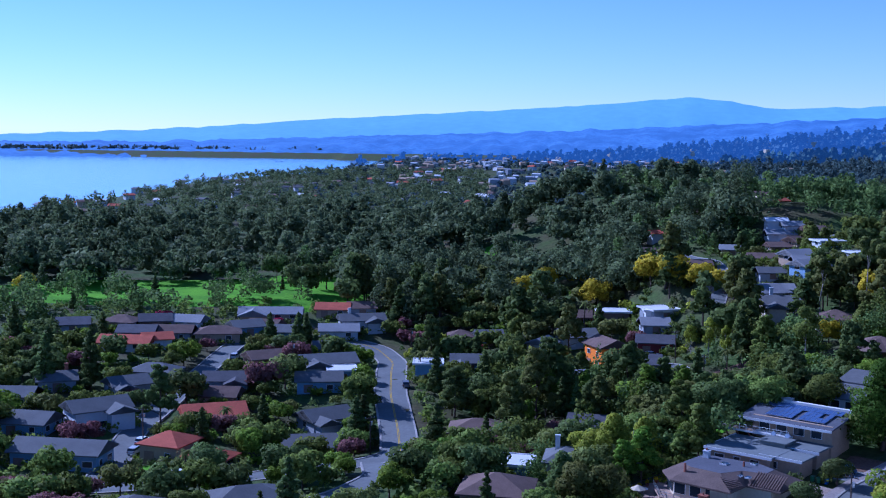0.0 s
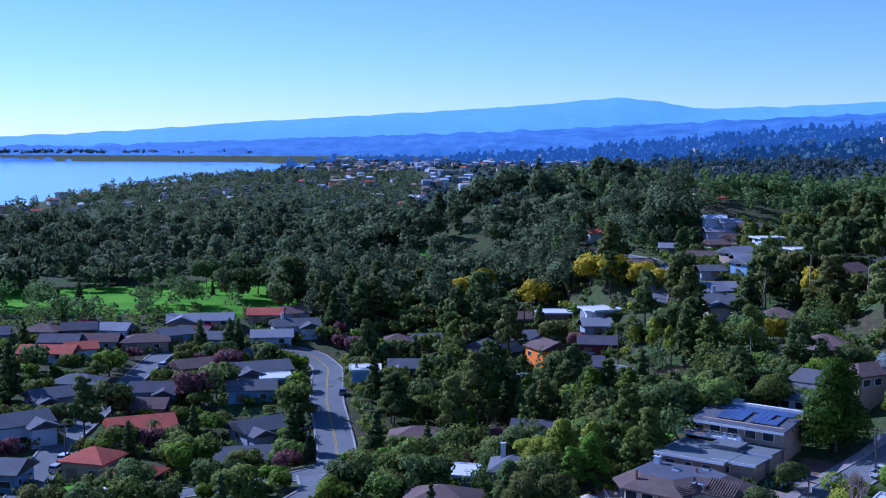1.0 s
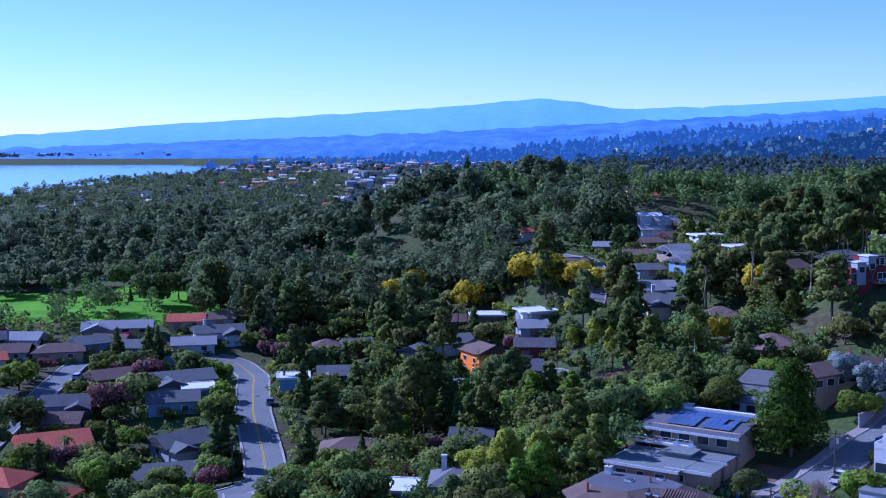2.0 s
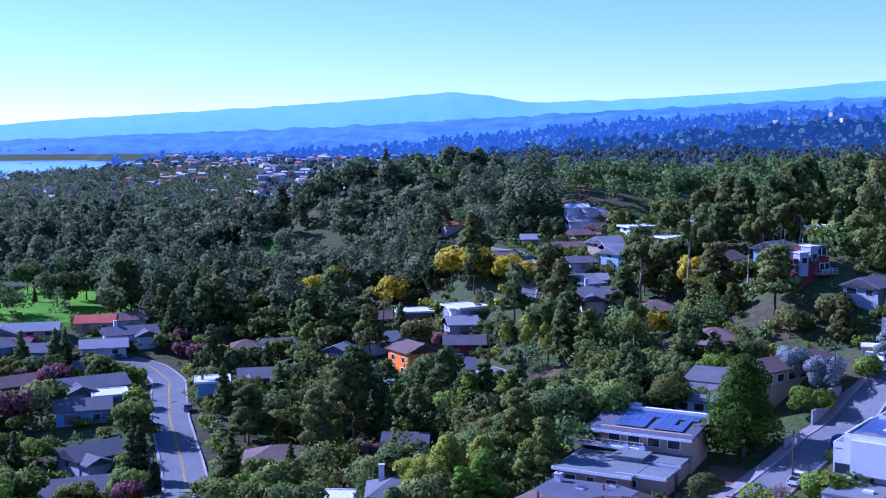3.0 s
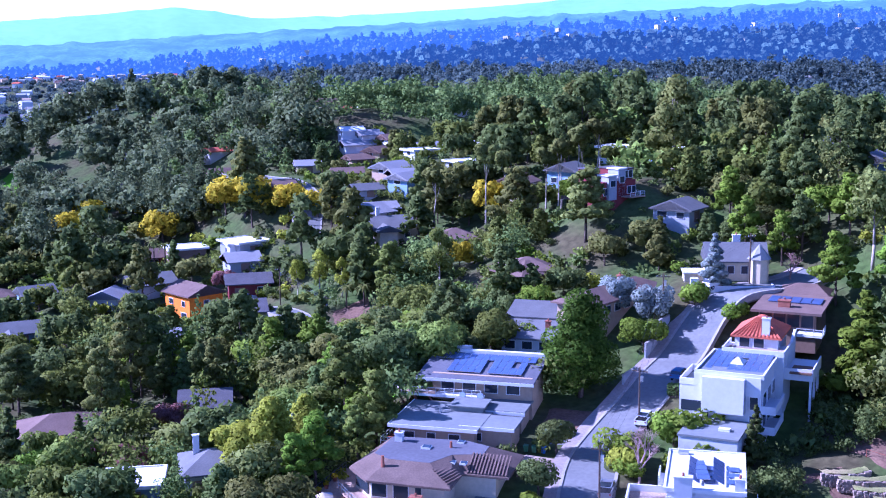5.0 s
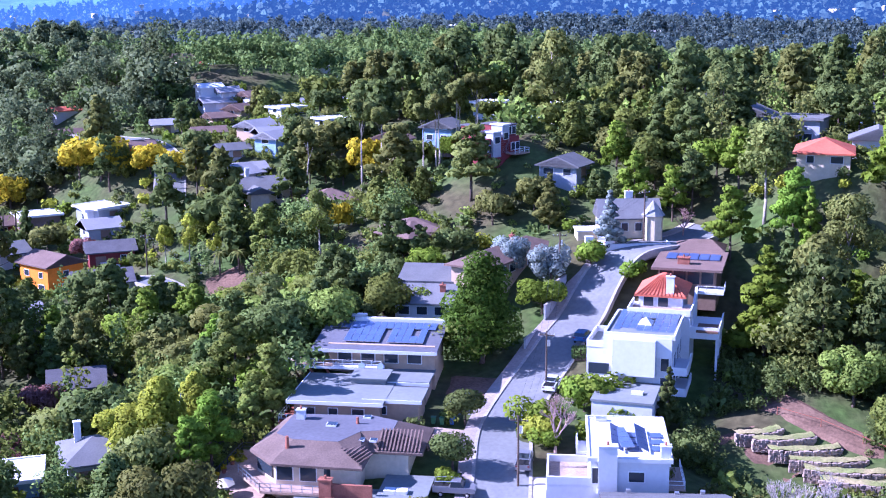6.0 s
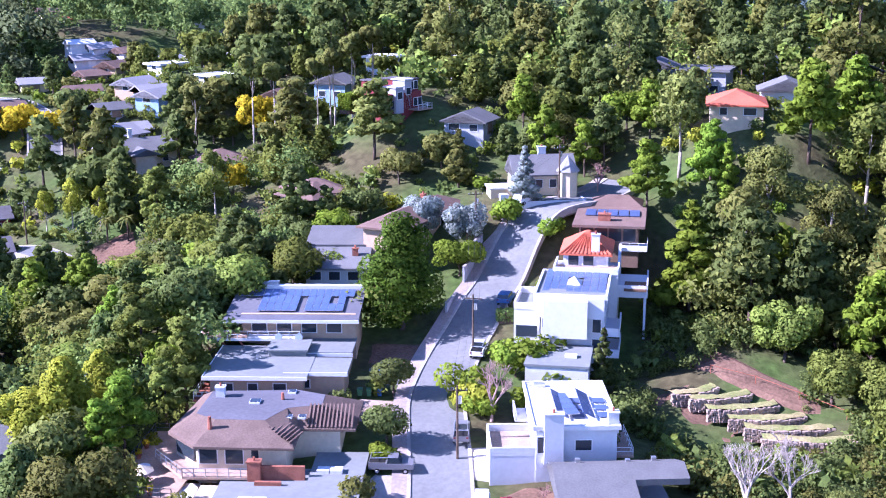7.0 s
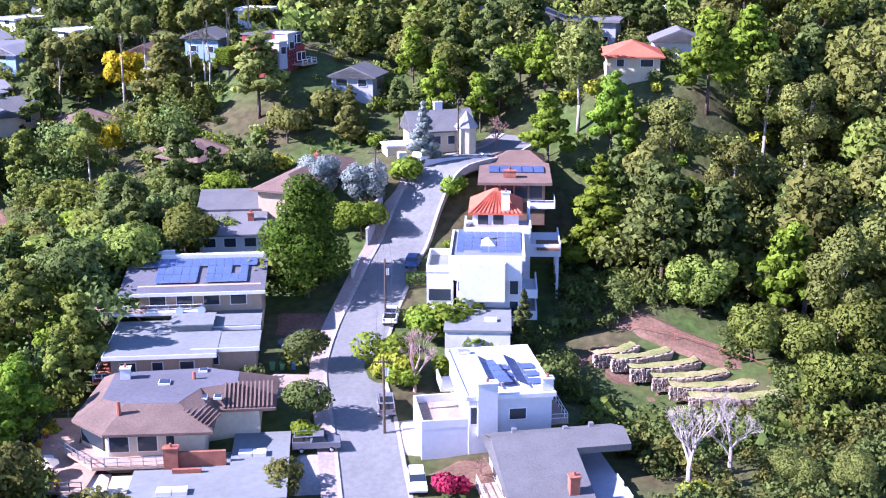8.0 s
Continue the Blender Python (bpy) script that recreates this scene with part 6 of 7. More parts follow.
# ---- bins
BIN = {k: mat("bin_" + k, c, 0.5, 0.1) for k, c in (("green", (0.04, 0.16, 0.06)), ("blue", (0.02, 0.12, 0.40)))}
for x, y, colour in ((66.6, 213.0, "green"), (67.5, 212.2, "green"), (68.6, 211.4, "blue")):
    ob = thing("wheelie_bin", pose(x, y, ground(x, y) + 0.1, 0, 0, -40), colour + " plastic wheelie bin beside the driveway", "bin", "wheelie bins")
    part("body", Shape().poly([(-0.25, -0.28, 0.1), (0.25, -0.28, 0.1), (0.25, 0.28, 0.1), (-0.25, 0.28, 0.1), (-0.32, -0.38, 1.0), (0.32, -0.38, 1.0), (0.32, 0.38, 1.0), (-0.32, 0.38, 1.0)],
                              [(3, 2, 1, 0), (4, 5, 6, 7), (0, 1, 5, 4), (1, 2, 6, 5), (2, 3, 7, 6), (3, 0, 4, 7)]), BIN[colour], ob)
    part("lid", Shape().box(0, 0, 1.0, 0.7, 0.84, 0.08), BIN[colour], ob)
    for sx in (-1, 1):
        part("wheel", Shape().tube((sx * 0.22, 0.3, 0.1), (sx * 0.3, 0.3, 0.1), 0.1, 0.1, 10), RUBBER, ob)

# ---- utility poles and wires
tops = []
for x, y, rot in ((86.0, 213.4, -50), (106.2, 237.4, -30), (123.9, 236.6, 0), (66.5, 192.5, -45), (65.9, 301.9, 0), (63.8, 328.6, 20), (-41.9, 337.8, 0), (-65.5, 262.5, 10), (-15.5, 262, 30), (-9.5, 372, 0), (81, 365, 0)):
    z0 = ground(x, y)
    ob = thing("utility_pole", pose(x, y, z0, 0, 0, rot), "weathered wooden utility pole with a crossarm", "pole", "utility poles")
    part("pole", Shape().tube((0, 0, -1), (0, 0, 9.2), 0.17, 0.12, 8), BARK, ob)
    part("crossarm", Shape().box(0, 0.14, 8.5, 2.4, 0.12, 0.14), BARK, ob)
    for u in (-1.1, -0.4, 0.4, 1.1):
        part("insulator", Shape().tube((u, 0.14, 8.64), (u, 0.14, 8.85), 0.06, 0.04, 6), CHROME, ob)
    part("transformer", Shape().tube((0.32, 0, 7.0), (0.32, 0, 7.9), 0.22, 0.22, 10), STEEL, ob)
    KEEP.append((x, y, 1.0))
    tops.append(Vector((x, y, z0 + 8.8)))
WIRE = mat("cable", (0.03, 0.03, 0.03), 0.6, 0.1)
for a, b_ in ((3, 0), (0, 1), (1, 2), (4, 5)):
    for o in (-0.9, 0.0, 0.9):
        p, q = tops[a] + Vector((o * 0.7, -o * 0.7, 0)), tops[b_] + Vector((o * 0.7, -o * 0.7, 0))
        s = Shape()
        side = (q - p).cross(Vector((0, 0, 1))).normalized() * 0.015
        rings = []
        for i in range(13):
            u = i / 12
            c = p.lerp(q, u) - Vector((0, 0, 4 * 0.9 * u * (1 - u)))
            rings += [c - side, c - Vector((0, 0, 0.015)), c + side, c + Vector((0, 0, 0.015))]
        s.poly(rings, [(4 * i + k, 4 * i + (k + 1) % 4, 4 * i + 4 + (k + 1) % 4, 4 * i + 4 + k) for i in range(12) for k in range(4)])
        solid("wire", s, WIRE, "black overhead power wire between poles", "wire", "overhead wires")


# ---- garden ground, drives and the terraced plot
def plot(name, corners, material, label, lift=0.22, kind="structure"):
    """A sheet laid over the land between four corners."""
    (a, b_, c, d), n = [Vector(p) for p in corners], 7
    s, pts = Shape(), []
    for j in range(n):
        for i in range(n):
            p = a.lerp(b_, i / (n - 1)).lerp(d.lerp(c, i / (n - 1)), j / (n - 1))
            edge = i in (0, n - 1) or j in (0, n - 1)
            pts.append((p.x, p.y, ground(p.x, p.y) + (lift if not edge else lift - 0.35)))
    s.poly(pts, [(j * n + i, j * n + i + 1, (j + 1) * n + i + 1, (j + 1) * n + i) for j in range(n - 1) for i in range(n - 1)])
    m = sum((Vector(p) for p in corners), Vector((0, 0))) / 4
    KEEP.append((m.x, m.y, (a - c).length * 0.3))
    return solid(name, s, material, label, name.replace("_", " "), kind=kind)


plot("driveway", ((64.3, 188.3), (67.4, 185.2), (72.8, 190.9), (69.2, 193.2)), CONCRETE, "weathered concrete driveway of the white house")
plot("driveway", ((52.5, 191.5), (55.6, 188.5), (60.6, 194.3), (57.0, 197.0)), CONCRETE, "concrete driveway with a parked truck")
plot("driveway", ((69.5, 213.5), (74.5, 210.8), (79.5, 216.5), (73.0, 222.0)), ASPHALT, "asphalt driveway with a parked car")
plot("planting_bed", ((72.5, 221.5), (79.5, 216.5), (84.5, 221.0), (78.0, 228.0)), SOIL, "reddish earth bed below the big tree")
plot("planting_bed", ((61.5, 207.5), (66.5, 202.5), (70.5, 208.5), (66.0, 213.5)), STONE, "dry stone front garden of the brown house")
plot("planting_bed", ((64.8, 184.2), (66.2, 176.6), (71.5, 178.6), (69.5, 183.2)), SOIL, "red earth garden bed with shrubs")
plot("footpath", ((88.5, 225.0), (90.0, 223.6), (108.0, 236.4), (106.5, 238.0)), SOIL, "brick-red verge beside the street")
plot("footpath", ((69.5, 302.0), (78.0, 301.0), (79.5, 312.0), (70.0, 314.0)), SOIL, "red gravel garden with low walls")
plot("lawn", ((52.5, 236.0), (58.0, 240.0), (55.0, 246.0), (49.0, 241.5)), LAWN, "small green lawn below the white deck")
plot("lawn", ((-63.5, 236.0), (-58.0, 236.0), (-57.5, 252.0), (-64.0, 255.0)), LAWN, "green lawn strip by the side street")
plot("bare_slope", ((106.5, 196.0), (112.5, 192.0), (115.0, 178.0), (111.5, 172.0)), SOIL, "bare reddish brown canyon slope")
plot("bare_slope", ((96.0, 194.0), (104.5, 194.5), (112.0, 166.0), (98.5, 173.0)), SOIL, "bare earth round the terraced beds", 0.12)

STRAW = mat("dry_grass", (0.33, 0.27, 0.13), 0.95, 0.35, 1.0, 0.5, second=(0.20, 0.22, 0.07))
plot_rows = (((99.9, 189.4), (106.4, 187.5)), ((101.0, 187.2), (108.8, 183.6)), ((101.3, 184.4), (109.7, 179.8)), ((102.0, 181.4), (110.2, 175.7)), ((101.6, 178.4), (110.2, 171.5)), ((100.4, 174.8), (109.6, 166.8)))
for (ax, ay), (bx, by) in plot_rows:
    z0 = max(ground(ax, ay), ground(bx, by), ground((ax + bx) / 2, (ay + by) / 2)) - 0.15
    mx_, my_ = (ax + bx) / 2, (ay + by) / 2
    bed = thing("garden_terrace", pose(mx_, my_, z0, 0, 0, math.degrees(math.atan2(by - ay, bx - ax))), "curved dry-stone terrace bed with straw-coloured grass", "garden bed", "terraced garden beds")
    half = math.hypot(bx - ax, by - ay) / 2
    top, face = Shape(), []
    n = 14
    pts = []
    for i in range(n):
        u = -half + 2 * half * i / (n - 1)
        bow = 0.9 * (1 - (u / half) ** 2) + 0.25 * noise.noise((u, ax, 0))
        for v, z in ((-0.85, 0.42), (-0.3, 0.58), (0.7, 0.5), (1.7, 0.0)):
            pts.append((u, v - bow, z + 0.22 * noise.noise((u * 2, v * 3, ay))))
    top.poly(pts, [(4 * i + k, 4 * i + 4 + k, 4 * i + 5 + k, 4 * i + 1 + k) for i in range(n - 1) for k in range(3)])
    part("grass_top", top, STRAW, bed, smooth=True)
    k = 0
    u = -half
    while u < half:
        w_ = rng.uniform(0.25, 0.5)
        for row in range(5):
            bow = 0.9 * (1 - (u / half) ** 2)
            part("stone", Shape().box(u + rng.uniform(-0.1, 0.1), -0.95 - bow + rng.uniform(-0.08, 0.08), -1.32 + row * 0.34, w_, 0.5, rng.uniform(0.2, 0.4), rng.uniform(-0.2, 0.2)), STONE, bed)
        u += w_
    KEEP.append((mx_, my_, 4.6))
RUST = mat("rusty_rail", (0.30, 0.10, 0.06), 0.9, 0.2)
fence = thing("fence", pose(0, 0, 0), "rusty red pipe fence above the terraced beds", "fence")
line = [(108.2, 189.5), (110.8, 184.0), (112.2, 178.0), (112.6, 171.0), (112.0, 165.0)]
for a, b_ in zip(line, line[1:]):
    za, zb = ground(*a), ground(*b_)
    part("post", Shape().tube((*a, za - 0.3), (*a, za + 1.3), 0.05, 0.05, 6), RUST, fence)
    part("rail", Shape().tube((*a, za + 1.2), (*b_, zb + 1.2), 0.04, 0.04, 6), RUST, fence)


# ---- clipped hedges
def hedge(x, y, w, d, h, rot, leaf, label):
    r = np.random.default_rng(int(x * 10) % 997)
    n = int(60 * (w * d + 2 * h * (w + d)))
    p = r.uniform(-0.5, 0.5, (n, 3)) * np.array([w, d, h]) + np.array([0, 0, h / 2])
    ax_ = r.integers(0, 5, n)
    p[ax_ == 0, 0], p[ax_ == 1, 0], p[ax_ == 2, 1], p[ax_ == 3, 1], p[ax_ == 4, 2] = w / 2, -w / 2, d / 2, -d / 2, h
    p += r.normal(size=(n, 3)) * 0.09
    a = r.normal(size=(n, 3))
    a /= np.linalg.norm(a, axis=1)[:, None]
    b_ = np.cross(a, r.normal(size=(n, 3)))
    b_ /= np.linalg.norm(b_, axis=1)[:, None]
    s = 0.17
    pts = np.stack([p - a * s, p - b_ * s, p + a * s, p + b_ * s], 1).reshape(-1, 3)
    ob = thing("hedge", pose(x, y, ground(x, y), 0, 0, rot), label, "hedge", "clipped hedges")
    part("leaves", quads("leaves", pts, LEAF[leaf]), None, ob)
    part("core", Shape().box(0, 0, -1, w - 0.3, d - 0.3, h + 0.85), BARK, ob)
    KEEP.append((x, y, max(w, d) * 0.6))


hedge(57.5, 303.5, 10, 7, 4.6, 10, "bright", "tall block of clipped green hedge by the cul-de-sac")
hedge(50.5, 297.0, 5, 4, 3.0, 10, "bright", "clipped green hedge block beside the drive")
hedge(50.0, 315.0, 11, 1.6, 2.0, 0, "bright", "long clipped green garden hedge")
hedge(106.5, 219.0, 5, 1.8, 1.6, -45, "bright", "clipped hedge in front of the villa")
hedge(96.0, 216.8, 4, 1.6, 1.5, -45, "dark", "clipped hedge beside the white house")
hedge(128.0, 300.0, 16, 3.0, 3.0, 20, "bright", "long clipped hedge on the far slope")


# ---- leafless trees
def bare(x, y, h, material, label, seed, depth=6, spread=0.68):
    q = random.Random(seed)
    ob = thing("bare_tree", pose(x, y, ground(x, y) - 0.2), label, "tree", "leafless trees")
    trunk, twigs = Shape(), Shape()

    def grow(p, d, ln, r, lv):
        e = p + d * ln
        (trunk if lv < 2 else twigs).tube(p, e, r, r * 0.68, 6 if lv < 2 else 4)
        if lv >= depth:
            return
        for _ in range(3 if lv else 4):
            dd = (d + Vector((q.uniform(-1, 1), q.uniform(-1, 1), q.uniform(-0.25, 0.75))) * spread).normalized()
            grow(e if q.random() < 0.7 else p.lerp(e, 0.7), dd, ln * q.uniform(0.55, 0.8), r * 0.58, lv + 1)

    grow(Vector((0, 0, 0)), Vector((0, 0, 1)), h * 0.27, h * 0.025, 0)
    part("trunk", trunk, material, ob)
    part("twig_crown", twigs, material, ob)
    KEEP.append((x, y, 2.5))


WHITEBARK = mat("white_bark", (0.44, 0.38, 0.32), 0.9, 0.25, 2.0)
ROSYBARK = mat("rosy_twigs", (0.34, 0.20, 0.17), 0.9, 0.25, 2.0)
bare(75.4, 196.8, 9.5, mat("birch_twigs", (0.45, 0.31, 0.26), 0.9, 0.25, 2.0), "leafless birch with pale trunk and pinkish twigs", 3)
bare(56.2, 203.2, 5.0, ROSYBARK, "small leafless tree with rosy twigs", 5)
bare(61.8, 206.5, 4.0, ROSYBARK, "small leafless garden tree in front yard", 8)
bare(79.6, 160.9, 12.0, WHITEBARK, "leafless tree with silvery white branches", 9)
bare(86.0, 160.0, 11.0, WHITEBARK, "leafless pale grey tree on the slope", 12)
bare(132.5, 236.0, 7.0, ROSYBARK, "leafless reddish tree at the bend", 15)
bare(68.0, 179.0, 3.5, ROSYBARK, "small leafless shrub in the red bed", 21)


# ---- a few palms
def palm(x, y, h, label):
    ob = thing("palm_tree", pose(x, y, ground(x, y)), label, "palm", "palms")
    part("trunk", Shape().tube((0, 0, -1), (0.1, 0, h), 0.22, 0.16, 8), BARK, ob)
    for k in range(16):
        a, s = k * 2.4, Shape()
        el = 0.9 - 0.09 * k
        pts = []
        for i in range(6):
            u = i / 5
            rr, zz = 2.3 * u, h + 2.0 * u * math.sin(el) - 1.6 * u * u
            wd = 0.38 * (1 - u * 0.85)
            for sgn in (-1, 1):
                pts.append((rr * math.cos(a) - sgn * wd * math.sin(a), rr * math.sin(a) + sgn * wd * math.cos(a), zz - 0.1))
        s.poly(pts, [(2 * i, 2 * i + 1, 2 * i + 3, 2 * i + 2) for i in range(5)])
        part("frond", s, LEAF["olive"], ob)
    KEEP.append((x, y, 1.0))


for x, y, h_ in ((-48.8, 227.8, 8), (-49.5, 275, 7), (44.5, 378, 10), (47, 376, 9), (74.0, 312, 5), (77.0, 309, 5), (2.0, 303, 5), (-6.0, 330, 8)):
    palm(x, y, h_, "slender fan palm among the houses")


# ---- woods: trees by zones
def free(x, y, r):
    return all((x - a) ** 2 + (y - b) ** 2 > (c + r) ** 2 for a, b, c in KEEP.cells.get((int(x // 10), int(y // 10)), ()))


STAR = [(47.3, 344.2, 6.0), (105.2, 323.1, 4.0), (123.5, 284.6, 3.5), (96.0, 340.8, 4.0)]  # houses in plain view


def hides(x, y, h, spots=SEEN):
    """Whether a tree of height h here would stand before a house, as seen from over the valley."""
    for ex, ey in ((-4.0, 30.0), (-17.0, 92.0)):
        for a, b_, r in spots:
            dx, dy = a - ex, b_ - ey
            ln = math.hypot(dx, dy)
            along, off = ((x - ex) * dx + (y - ey) * dy) / ln, abs((x - ex) * dy - (y - ey) * dx) / ln
            if 0 < ln - along < h * 2.9 and off < r * 0.8 + 0.6:
                return True
    return False


def zone(x, y):
    """Which trees grow here: shares of (form, leaf, scale) and how dense."""
    d, az = math.hypot(x, y), math.degrees(math.atan2(x, y))
    n = noise.noise((x * 0.02, y * 0.02, 0))
    if x > 100 and y < 232 and d < 300:
        return (("gum", "olive", 1.15), ("gum", "oak", 1.1), ("pine", "bright", 1.2), ("oak", "oak", 1.2), ("oak", "olive", 1.1), ("cone", "dark", 1.2), ("pine", "dark", 1.25), ("gum", "olive", 1.2)), 0.95
    if x < 20 and d < 400:
        return (("oak", "dark", 0.8), ("oak", "oak", 0.7), ("cone", "dark", 0.85), ("oak", "plum", 0.55), ("oak", "olive", 0.65), ("bush", "bright", 1.1), ("oak", "bright", 0.6), ("oak", "oak", 0.75)), 0.8
    if d < 300:
        return (("oak", "oak", 0.95), ("dome", "dark", 0.65), ("oak", "dark", 0.9), ("pine", "dark", 0.85), ("oak", "bright", 0.75), ("oak", "olive", 0.85), ("pine", "bright", 0.8)), 0.95
    if y > 400 and d < 480 and az > 3:
        return (("oak", "dark", 0.75), ("oak", "olive", 0.65), ("pine", "dark", 0.6), ("oak", "oak", 0.7), ("cone", "dark", 0.55)), 0.6
    return (("oak", "oak", 0.9), ("pine", "olive", 1.0), ("dome", "oak", 0.65), ("oak", "dark", 1.0), ("cone", "dark", 0.9), ("oak", "olive", 0.85), ("pine", "dark", 1.1), ("gum", "dark", 0.9)), 0.85


spots = []
for gy_ in range(150, 440, 6):
    for gx_ in range(-140, 240, 6):
        x, y = gx_ + rng.uniform(-2.6, 2.6), gy_ + rng.uniform(-2.6, 2.6)
        d, az = math.hypot(x, y), math.degrees(math.atan2(x, y))
        if d < 175 or d > 440 or az < -23 or az > 46 or (az > 33 and d < 205 and x < 95) or (78 < x < 120 and 138 < y < 196) or (90 < x < 119 and 180 < y < 213):
            continue
        if x < -38 and d > 388:
            continue
        spots.append((d, x, y))
spots.sort()
tall, small = 0, 0
crowns, trunks = defaultdict(list), []
for d, x, y in spots:
    kinds, dense = zone(x, y)
    if rng.random() > dense:
        continue
    form, leaf, s = rng.choice(kinds)
    s *= rng.uniform(0.7, 1.15)
    r = SIZE[form][1] * s * 0.62
    if form != "bush" and (hides(x, y, SIZE[form][0] * s, STAR) or hides(x, y, SIZE[form][0] * s) and rng.random() < (0.5 if x < 15 else 0.65)):
        form, leaf, s, r = "bush", rng.choice(("oak", "bright", "dark", "olive")), rng.uniform(0.6, 1.1), 1.5
    if not free(x, y, r):
        if form == "bush" or not free(x, y, 0.8):
            continue
        form, leaf, s = "bush", rng.choice(("oak", "bright", "dark", "olive", "lime")), rng.uniform(0.6, 1.2)
        r = 1.5
    KEEP.append((x, y, r * 0.55))
    if form == "bush" and small < 200 or form != "bush" and tall < 215:
        small, tall = small + (form == "bush"), tall + (form != "bush")
        tree(form, leaf, x, y, s, 2 if d < 210 else 1)
        continue
    crown, trunk = tree_proto(form, leaf, 1 if d < 320 else 0, rng.randrange(3))
    m = pose(x, y, ground(x, y), 0, 0, rng.uniform(0, 360)) @ Matrix.Scale(s, 4)
    for me, store in ((crown, crowns[leaf]), (trunk, trunks)):
        if store is trunks and form not in ("pine", "gum", "oak"):
            continue
        co = np.empty(len(me.vertices) * 3, np.float32)
        me.vertices.foreach_get("co", co)
        rot = np.array(m.to_3x3())
        pts = co.reshape(-1, 3) @ rot.T + np.array(m.translation)
        if store is trunks:
            store.append((pts, [tuple(p.vertices) for p in me.polygons]))
        else:
            me.attributes["custom_normal"].data.foreach_get("vector", co)
            store.append((pts, co.reshape(-1, 3) @ rot.T / s))
for leaf, grown in crowns.items():
    pts, nrm = (np.concatenate(k) for k in zip(*grown))
    tagged(new("foliage", quads("foliage", pts, LEAF[leaf], nrm)), TINT[leaf] + " tree crowns between the farther houses", "foliage", kind="stuff")
joined = Shape()
for pts, fs in trunks:
    joined.poly(pts, fs)
tagged(new("trunks", joined.mesh("trunks", BARK)), "brown tree trunks between the farther houses", "trunks", kind="stuff")


def wood(name, label, n, inside, kinds, leaf, size=1.1, per=95, room=2.0, shy=0.0):
    """A far wood: many crowns of leaf clumps in one mesh."""
    out, made, tries = [], 0, 0
    protos = {}
    while made < n and tries < n * 8:
        tries += 1
        az, d = inside()
        x, y = d * math.sin(radians(az)), d * math.cos(radians(az))
        if not free(x, y, room):
            continue
        z = ground(x, y)
        if y > 600 and z < SEA + UP + 0.5 or 600 < y < 1600 and x < np.interp(y, COAST_Y, COAST_X) + shy:
            continue
        form, s = rng.choice(kinds)
        if form != "bush" and d < 480 and hides(x, y, SIZE[form][0] * s) and rng.random() < 0.8:
            continue
        key = (form, rng.randrange(4))
        if key not in protos:
            h, r = SIZE[form]
            cs, ks = lobes(form, h, r, key[1])
            protos[key] = leaves(cs, ks, per, size, SQUASH[form], key[1], 0.15)
        s *= rng.uniform(0.7, 1.2)
        a = rng.uniform(0, 6.28)
        p, nm = protos[key]
        c, q = math.cos(a), math.sin(a)
        out.append((np.stack([x + s * (c * p[:, 0] - q * p[:, 1]), y + s * (q * p[:, 0] + c * p[:, 1]), z + s * p[:, 2]], 1),
                    np.stack([c * nm[:, 0] - q * nm[:, 1], q * nm[:, 0] + c * nm[:, 1], nm[:, 2]], 1)))
        made += 1
    if not out:
        return
    pts, nrm = (np.concatenate(k) for k in zip(*out))
    tagged(new(name, quads(name, pts, LEAF[leaf], nrm)), label, "woods", kind="stuff")


def far_forest(label, n, dist, el, rough, near, material, az0, az1, houses):
    """Trees and small houses on a far range, each kind in one mesh."""
    q = random.Random(int(dist))
    forms = [leaves(*lobes(f, *SIZE[f], k), 26, 2.6 if f == "cone" else 3.0, SQUASH[f], k, 0.1) for f in ("cone", "oak", "pine") for k in range(3)]
    out = []
    for _ in range(n):
        x, y, z = slope(q.uniform(az0, az1), q.random(), dist, el, rough, near)
        if z > SEA + UP:
            p, nm = q.choice(forms)
            out.append((p * q.uniform(0.9, 1.5) + np.array([x, y, z - 2]), nm))
    pts, nrm = (np.concatenate(k) for k in zip(*out))
    tagged(new("woods", quads("woods", pts, material, nrm)), label, "woods", kind="stuff")
    s = Shape()
    for _ in range(houses):
        az = q.uniform(az0, az1)
        if noise.noise((az * 0.35, dist, 0)) < -0.05:
            continue
        x, y, z = slope(az, q.random(), dist, el, rough, near)
        if z > SEA + UP:
            s.box(x, y, z, q.uniform(7, 12), 8, q.uniform(7, 10), q.uniform(0, 3))
    solid("distant_houses", s, WALL["cream"], "pale houses scattered over the far wooded slopes", "houses", kind="stuff")


MIX = (("oak", 1.2), ("oak", 1.35), ("pine", 0.95), ("gum", 0.8), ("cone", 0.9))
TINY = (("oak", 0.55), ("oak", 0.65), ("bush", 1.6))
LOW = (("oak", 0.85), ("oak", 1.0), ("pine", 0.75))
wood("woods", "dense dark evergreen wood behind the golf course", 850, lambda: (rng.uniform(-24, 13), rng.uniform(490, 740)), MIX, "wood", 0.8, 320)
wood("woods", "trees round the golf course and bungalows", 230, lambda: (rng.uniform(-4.5, 14), rng.uniform(400, 500)), MIX, "wood", 0.55, 420)
wood("woods", "single trees and clumps on the golf course", 46, lambda: (rng.uniform(-24, -5), rng.uniform(405, 500)), (("oak", 1.1), ("cone", 0.7), ("pine", 0.8)), "dark", 0.45, 420)
wood("woods", "wooded slope above the bungalow streets", 1250, lambda: (rng.uniform(8, 50), rng.uniform(430, 600)), LOW, "dark", 0.7, 170)
wood("woods", "coastal trees between seaside houses", 800, lambda: (rng.uniform(-25, 2), rng.uniform(720, 1500)), LOW, "wood", 0.9, 90, shy=18.0)
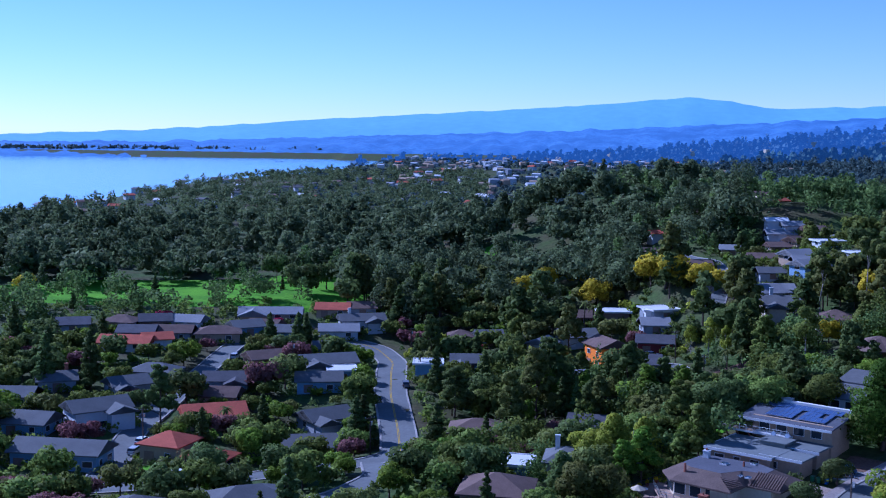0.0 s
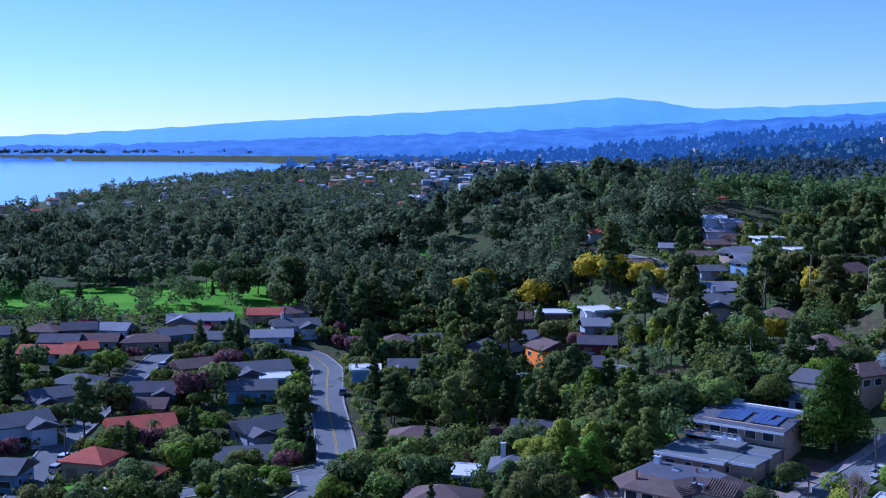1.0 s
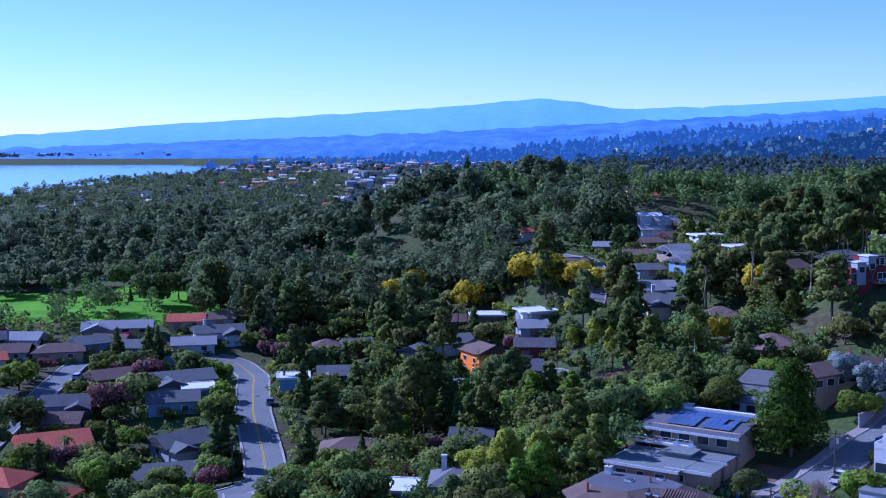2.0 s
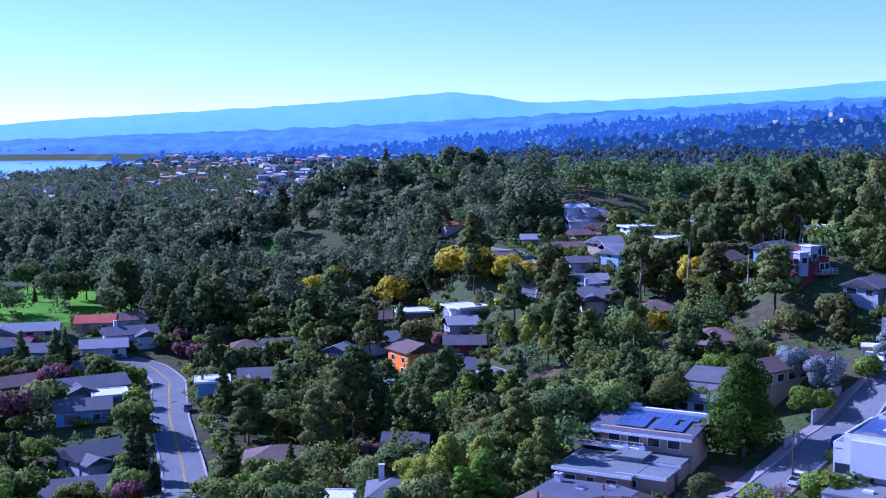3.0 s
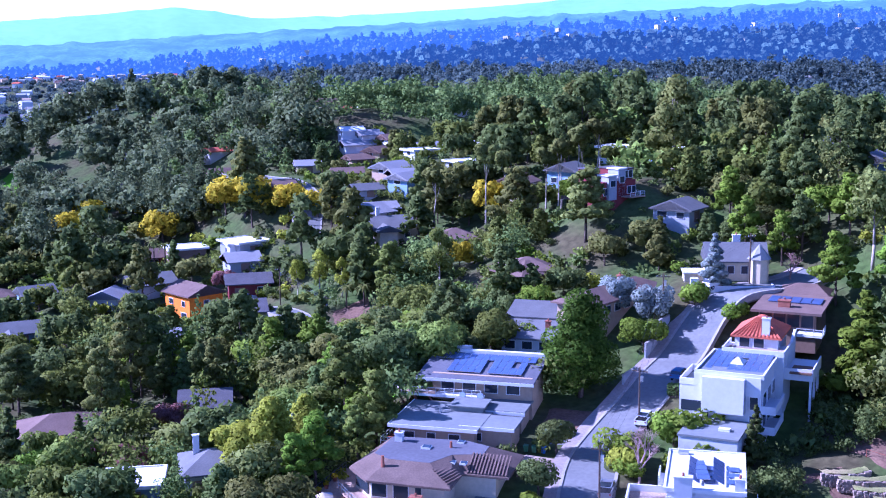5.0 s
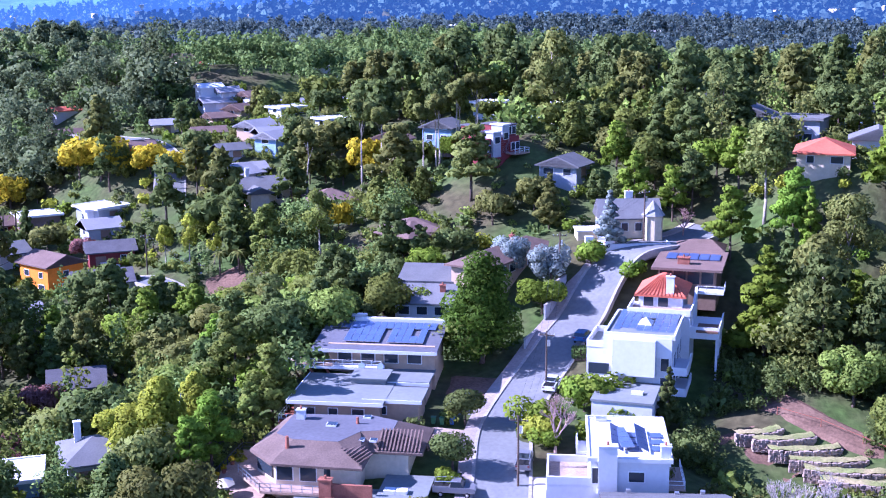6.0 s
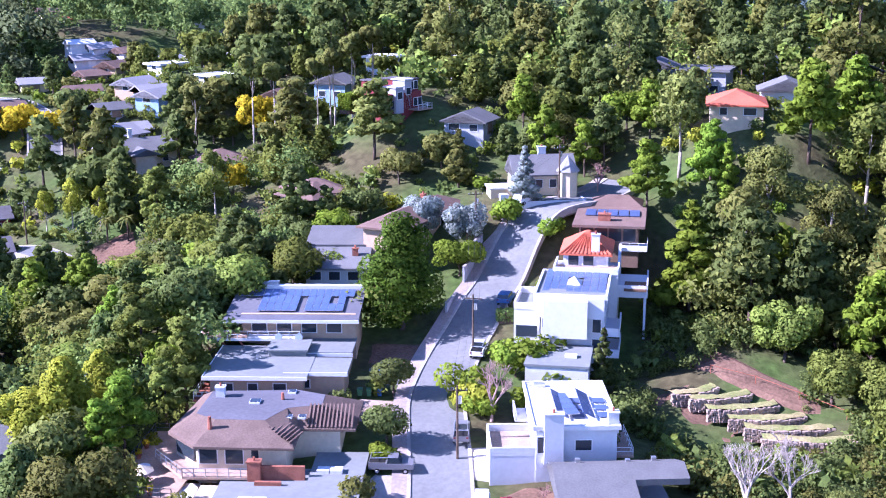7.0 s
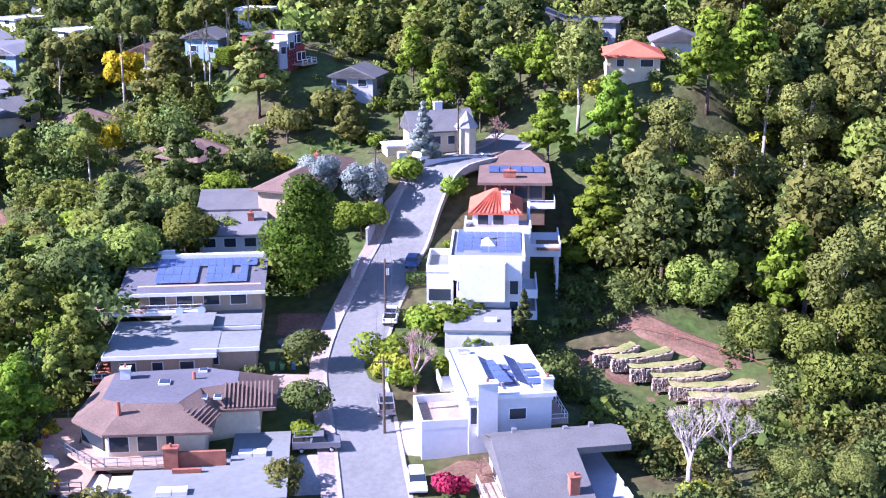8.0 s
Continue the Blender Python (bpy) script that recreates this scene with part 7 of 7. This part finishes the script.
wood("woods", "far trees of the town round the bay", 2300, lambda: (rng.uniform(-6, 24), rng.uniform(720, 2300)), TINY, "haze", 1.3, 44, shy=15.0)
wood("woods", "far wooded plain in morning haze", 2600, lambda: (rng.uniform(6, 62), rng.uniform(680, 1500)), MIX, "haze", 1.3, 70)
# these crowns carry the ranges' painted haze, so they glow faintly too
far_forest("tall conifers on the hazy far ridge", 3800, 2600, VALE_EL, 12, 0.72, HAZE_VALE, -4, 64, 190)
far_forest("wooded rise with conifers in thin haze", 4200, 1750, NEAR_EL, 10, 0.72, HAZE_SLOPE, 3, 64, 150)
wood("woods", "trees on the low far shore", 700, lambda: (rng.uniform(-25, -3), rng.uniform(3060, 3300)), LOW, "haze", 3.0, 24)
wood("woods", "upper wooded slope beyond the crest", 900, lambda: (rng.uniform(9, 52), rng.uniform(580, 760)), LOW, "wood", 0.9, 110)
wood("woods", "wooded crest beyond the canyon", 420, lambda: (rng.uniform(22, 62), rng.uniform(300, 480)), LOW, "oak", 0.8)
wood("woods", "wooded bank above the canyon", 270, lambda: (rng.uniform(30, 58), rng.uniform(215, 330)), (("gum", 0.8), ("oak", 0.9), ("oak", 0.75)), "olive", 0.5, 200)
wood("undergrowth", "low scrub and garden shrubs between houses", 1500, lambda: (rng.uniform(-23, 48), rng.uniform(185, 440)), (("bush", 0.8), ("bush", 1.1), ("bush", 0.6)), "oak", 0.52, 32)
wood("undergrowth", "dark low scrub on the slopes", 1100, lambda: (rng.uniform(-23, 48), rng.uniform(185, 440)), (("bush", 0.8), ("bush", 1.1), ("bush", 0.6)), "dark", 0.52, 32)

wood("woods", "garden trees filling the slope below the ridge street", 80, lambda: (rng.uniform(3, 21), rng.uniform(218, 330)), (("oak", 0.65), ("oak", 0.8), ("cone", 0.7)), "dark", 0.45, 300)
wood("woods", "dull green garden trees on the slope", 80, lambda: (rng.uniform(2, 21), rng.uniform(222, 340)), (("oak", 0.6), ("oak", 0.8), ("pine", 0.7)), "oak", 0.45, 300)

wood("undergrowth", "dense green scrub on the shaded canyon side", 760, lambda: (rng.uniform(24.5, 40), rng.uniform(170, 240)), (("bush", 0.5), ("bush", 0.8), ("bush", 1.0)), "dark", 0.26, 150, 0.4)
wood("undergrowth", "dense green shrubs under the decks", 150, lambda: (rng.uniform(6.5, 14), rng.uniform(196, 226)), (("bush", 0.7), ("bush", 1.0)), "oak", 0.26, 170, 0.6)
wood("undergrowth", "dense olive scrub round the garden terraces", 170, lambda: (rng.uniform(23.5, 35), rng.uniform(166, 198)), (("bush", 0.6), ("bush", 0.9)), "olive", 0.26, 170, 0.4)

# shrubs against the house walls
protos_ = [leaves(*lobes("bush", *SIZE["bush"], k), 50, 0.44, 0.85, k, 0.15) for k in range(4)]
for leaf in ("oak", "bright", "dark", "olive"):
    out = []
    for x, y, s in RING[("oak", "bright", "dark", "olive").index(leaf)::4]:
        p, nm = protos_[rng.randrange(4)]
        out.append((p * s + np.array([x, y, ground(x, y)]), nm))
    pts, nrm = (np.concatenate(k) for k in zip(*out))
    tagged(new("foundation_shrubs", quads("foundation_shrubs", pts, LEAF[leaf], nrm)), TINT[leaf] + " shrubs growing against house walls", "shrubs", kind="stuff")
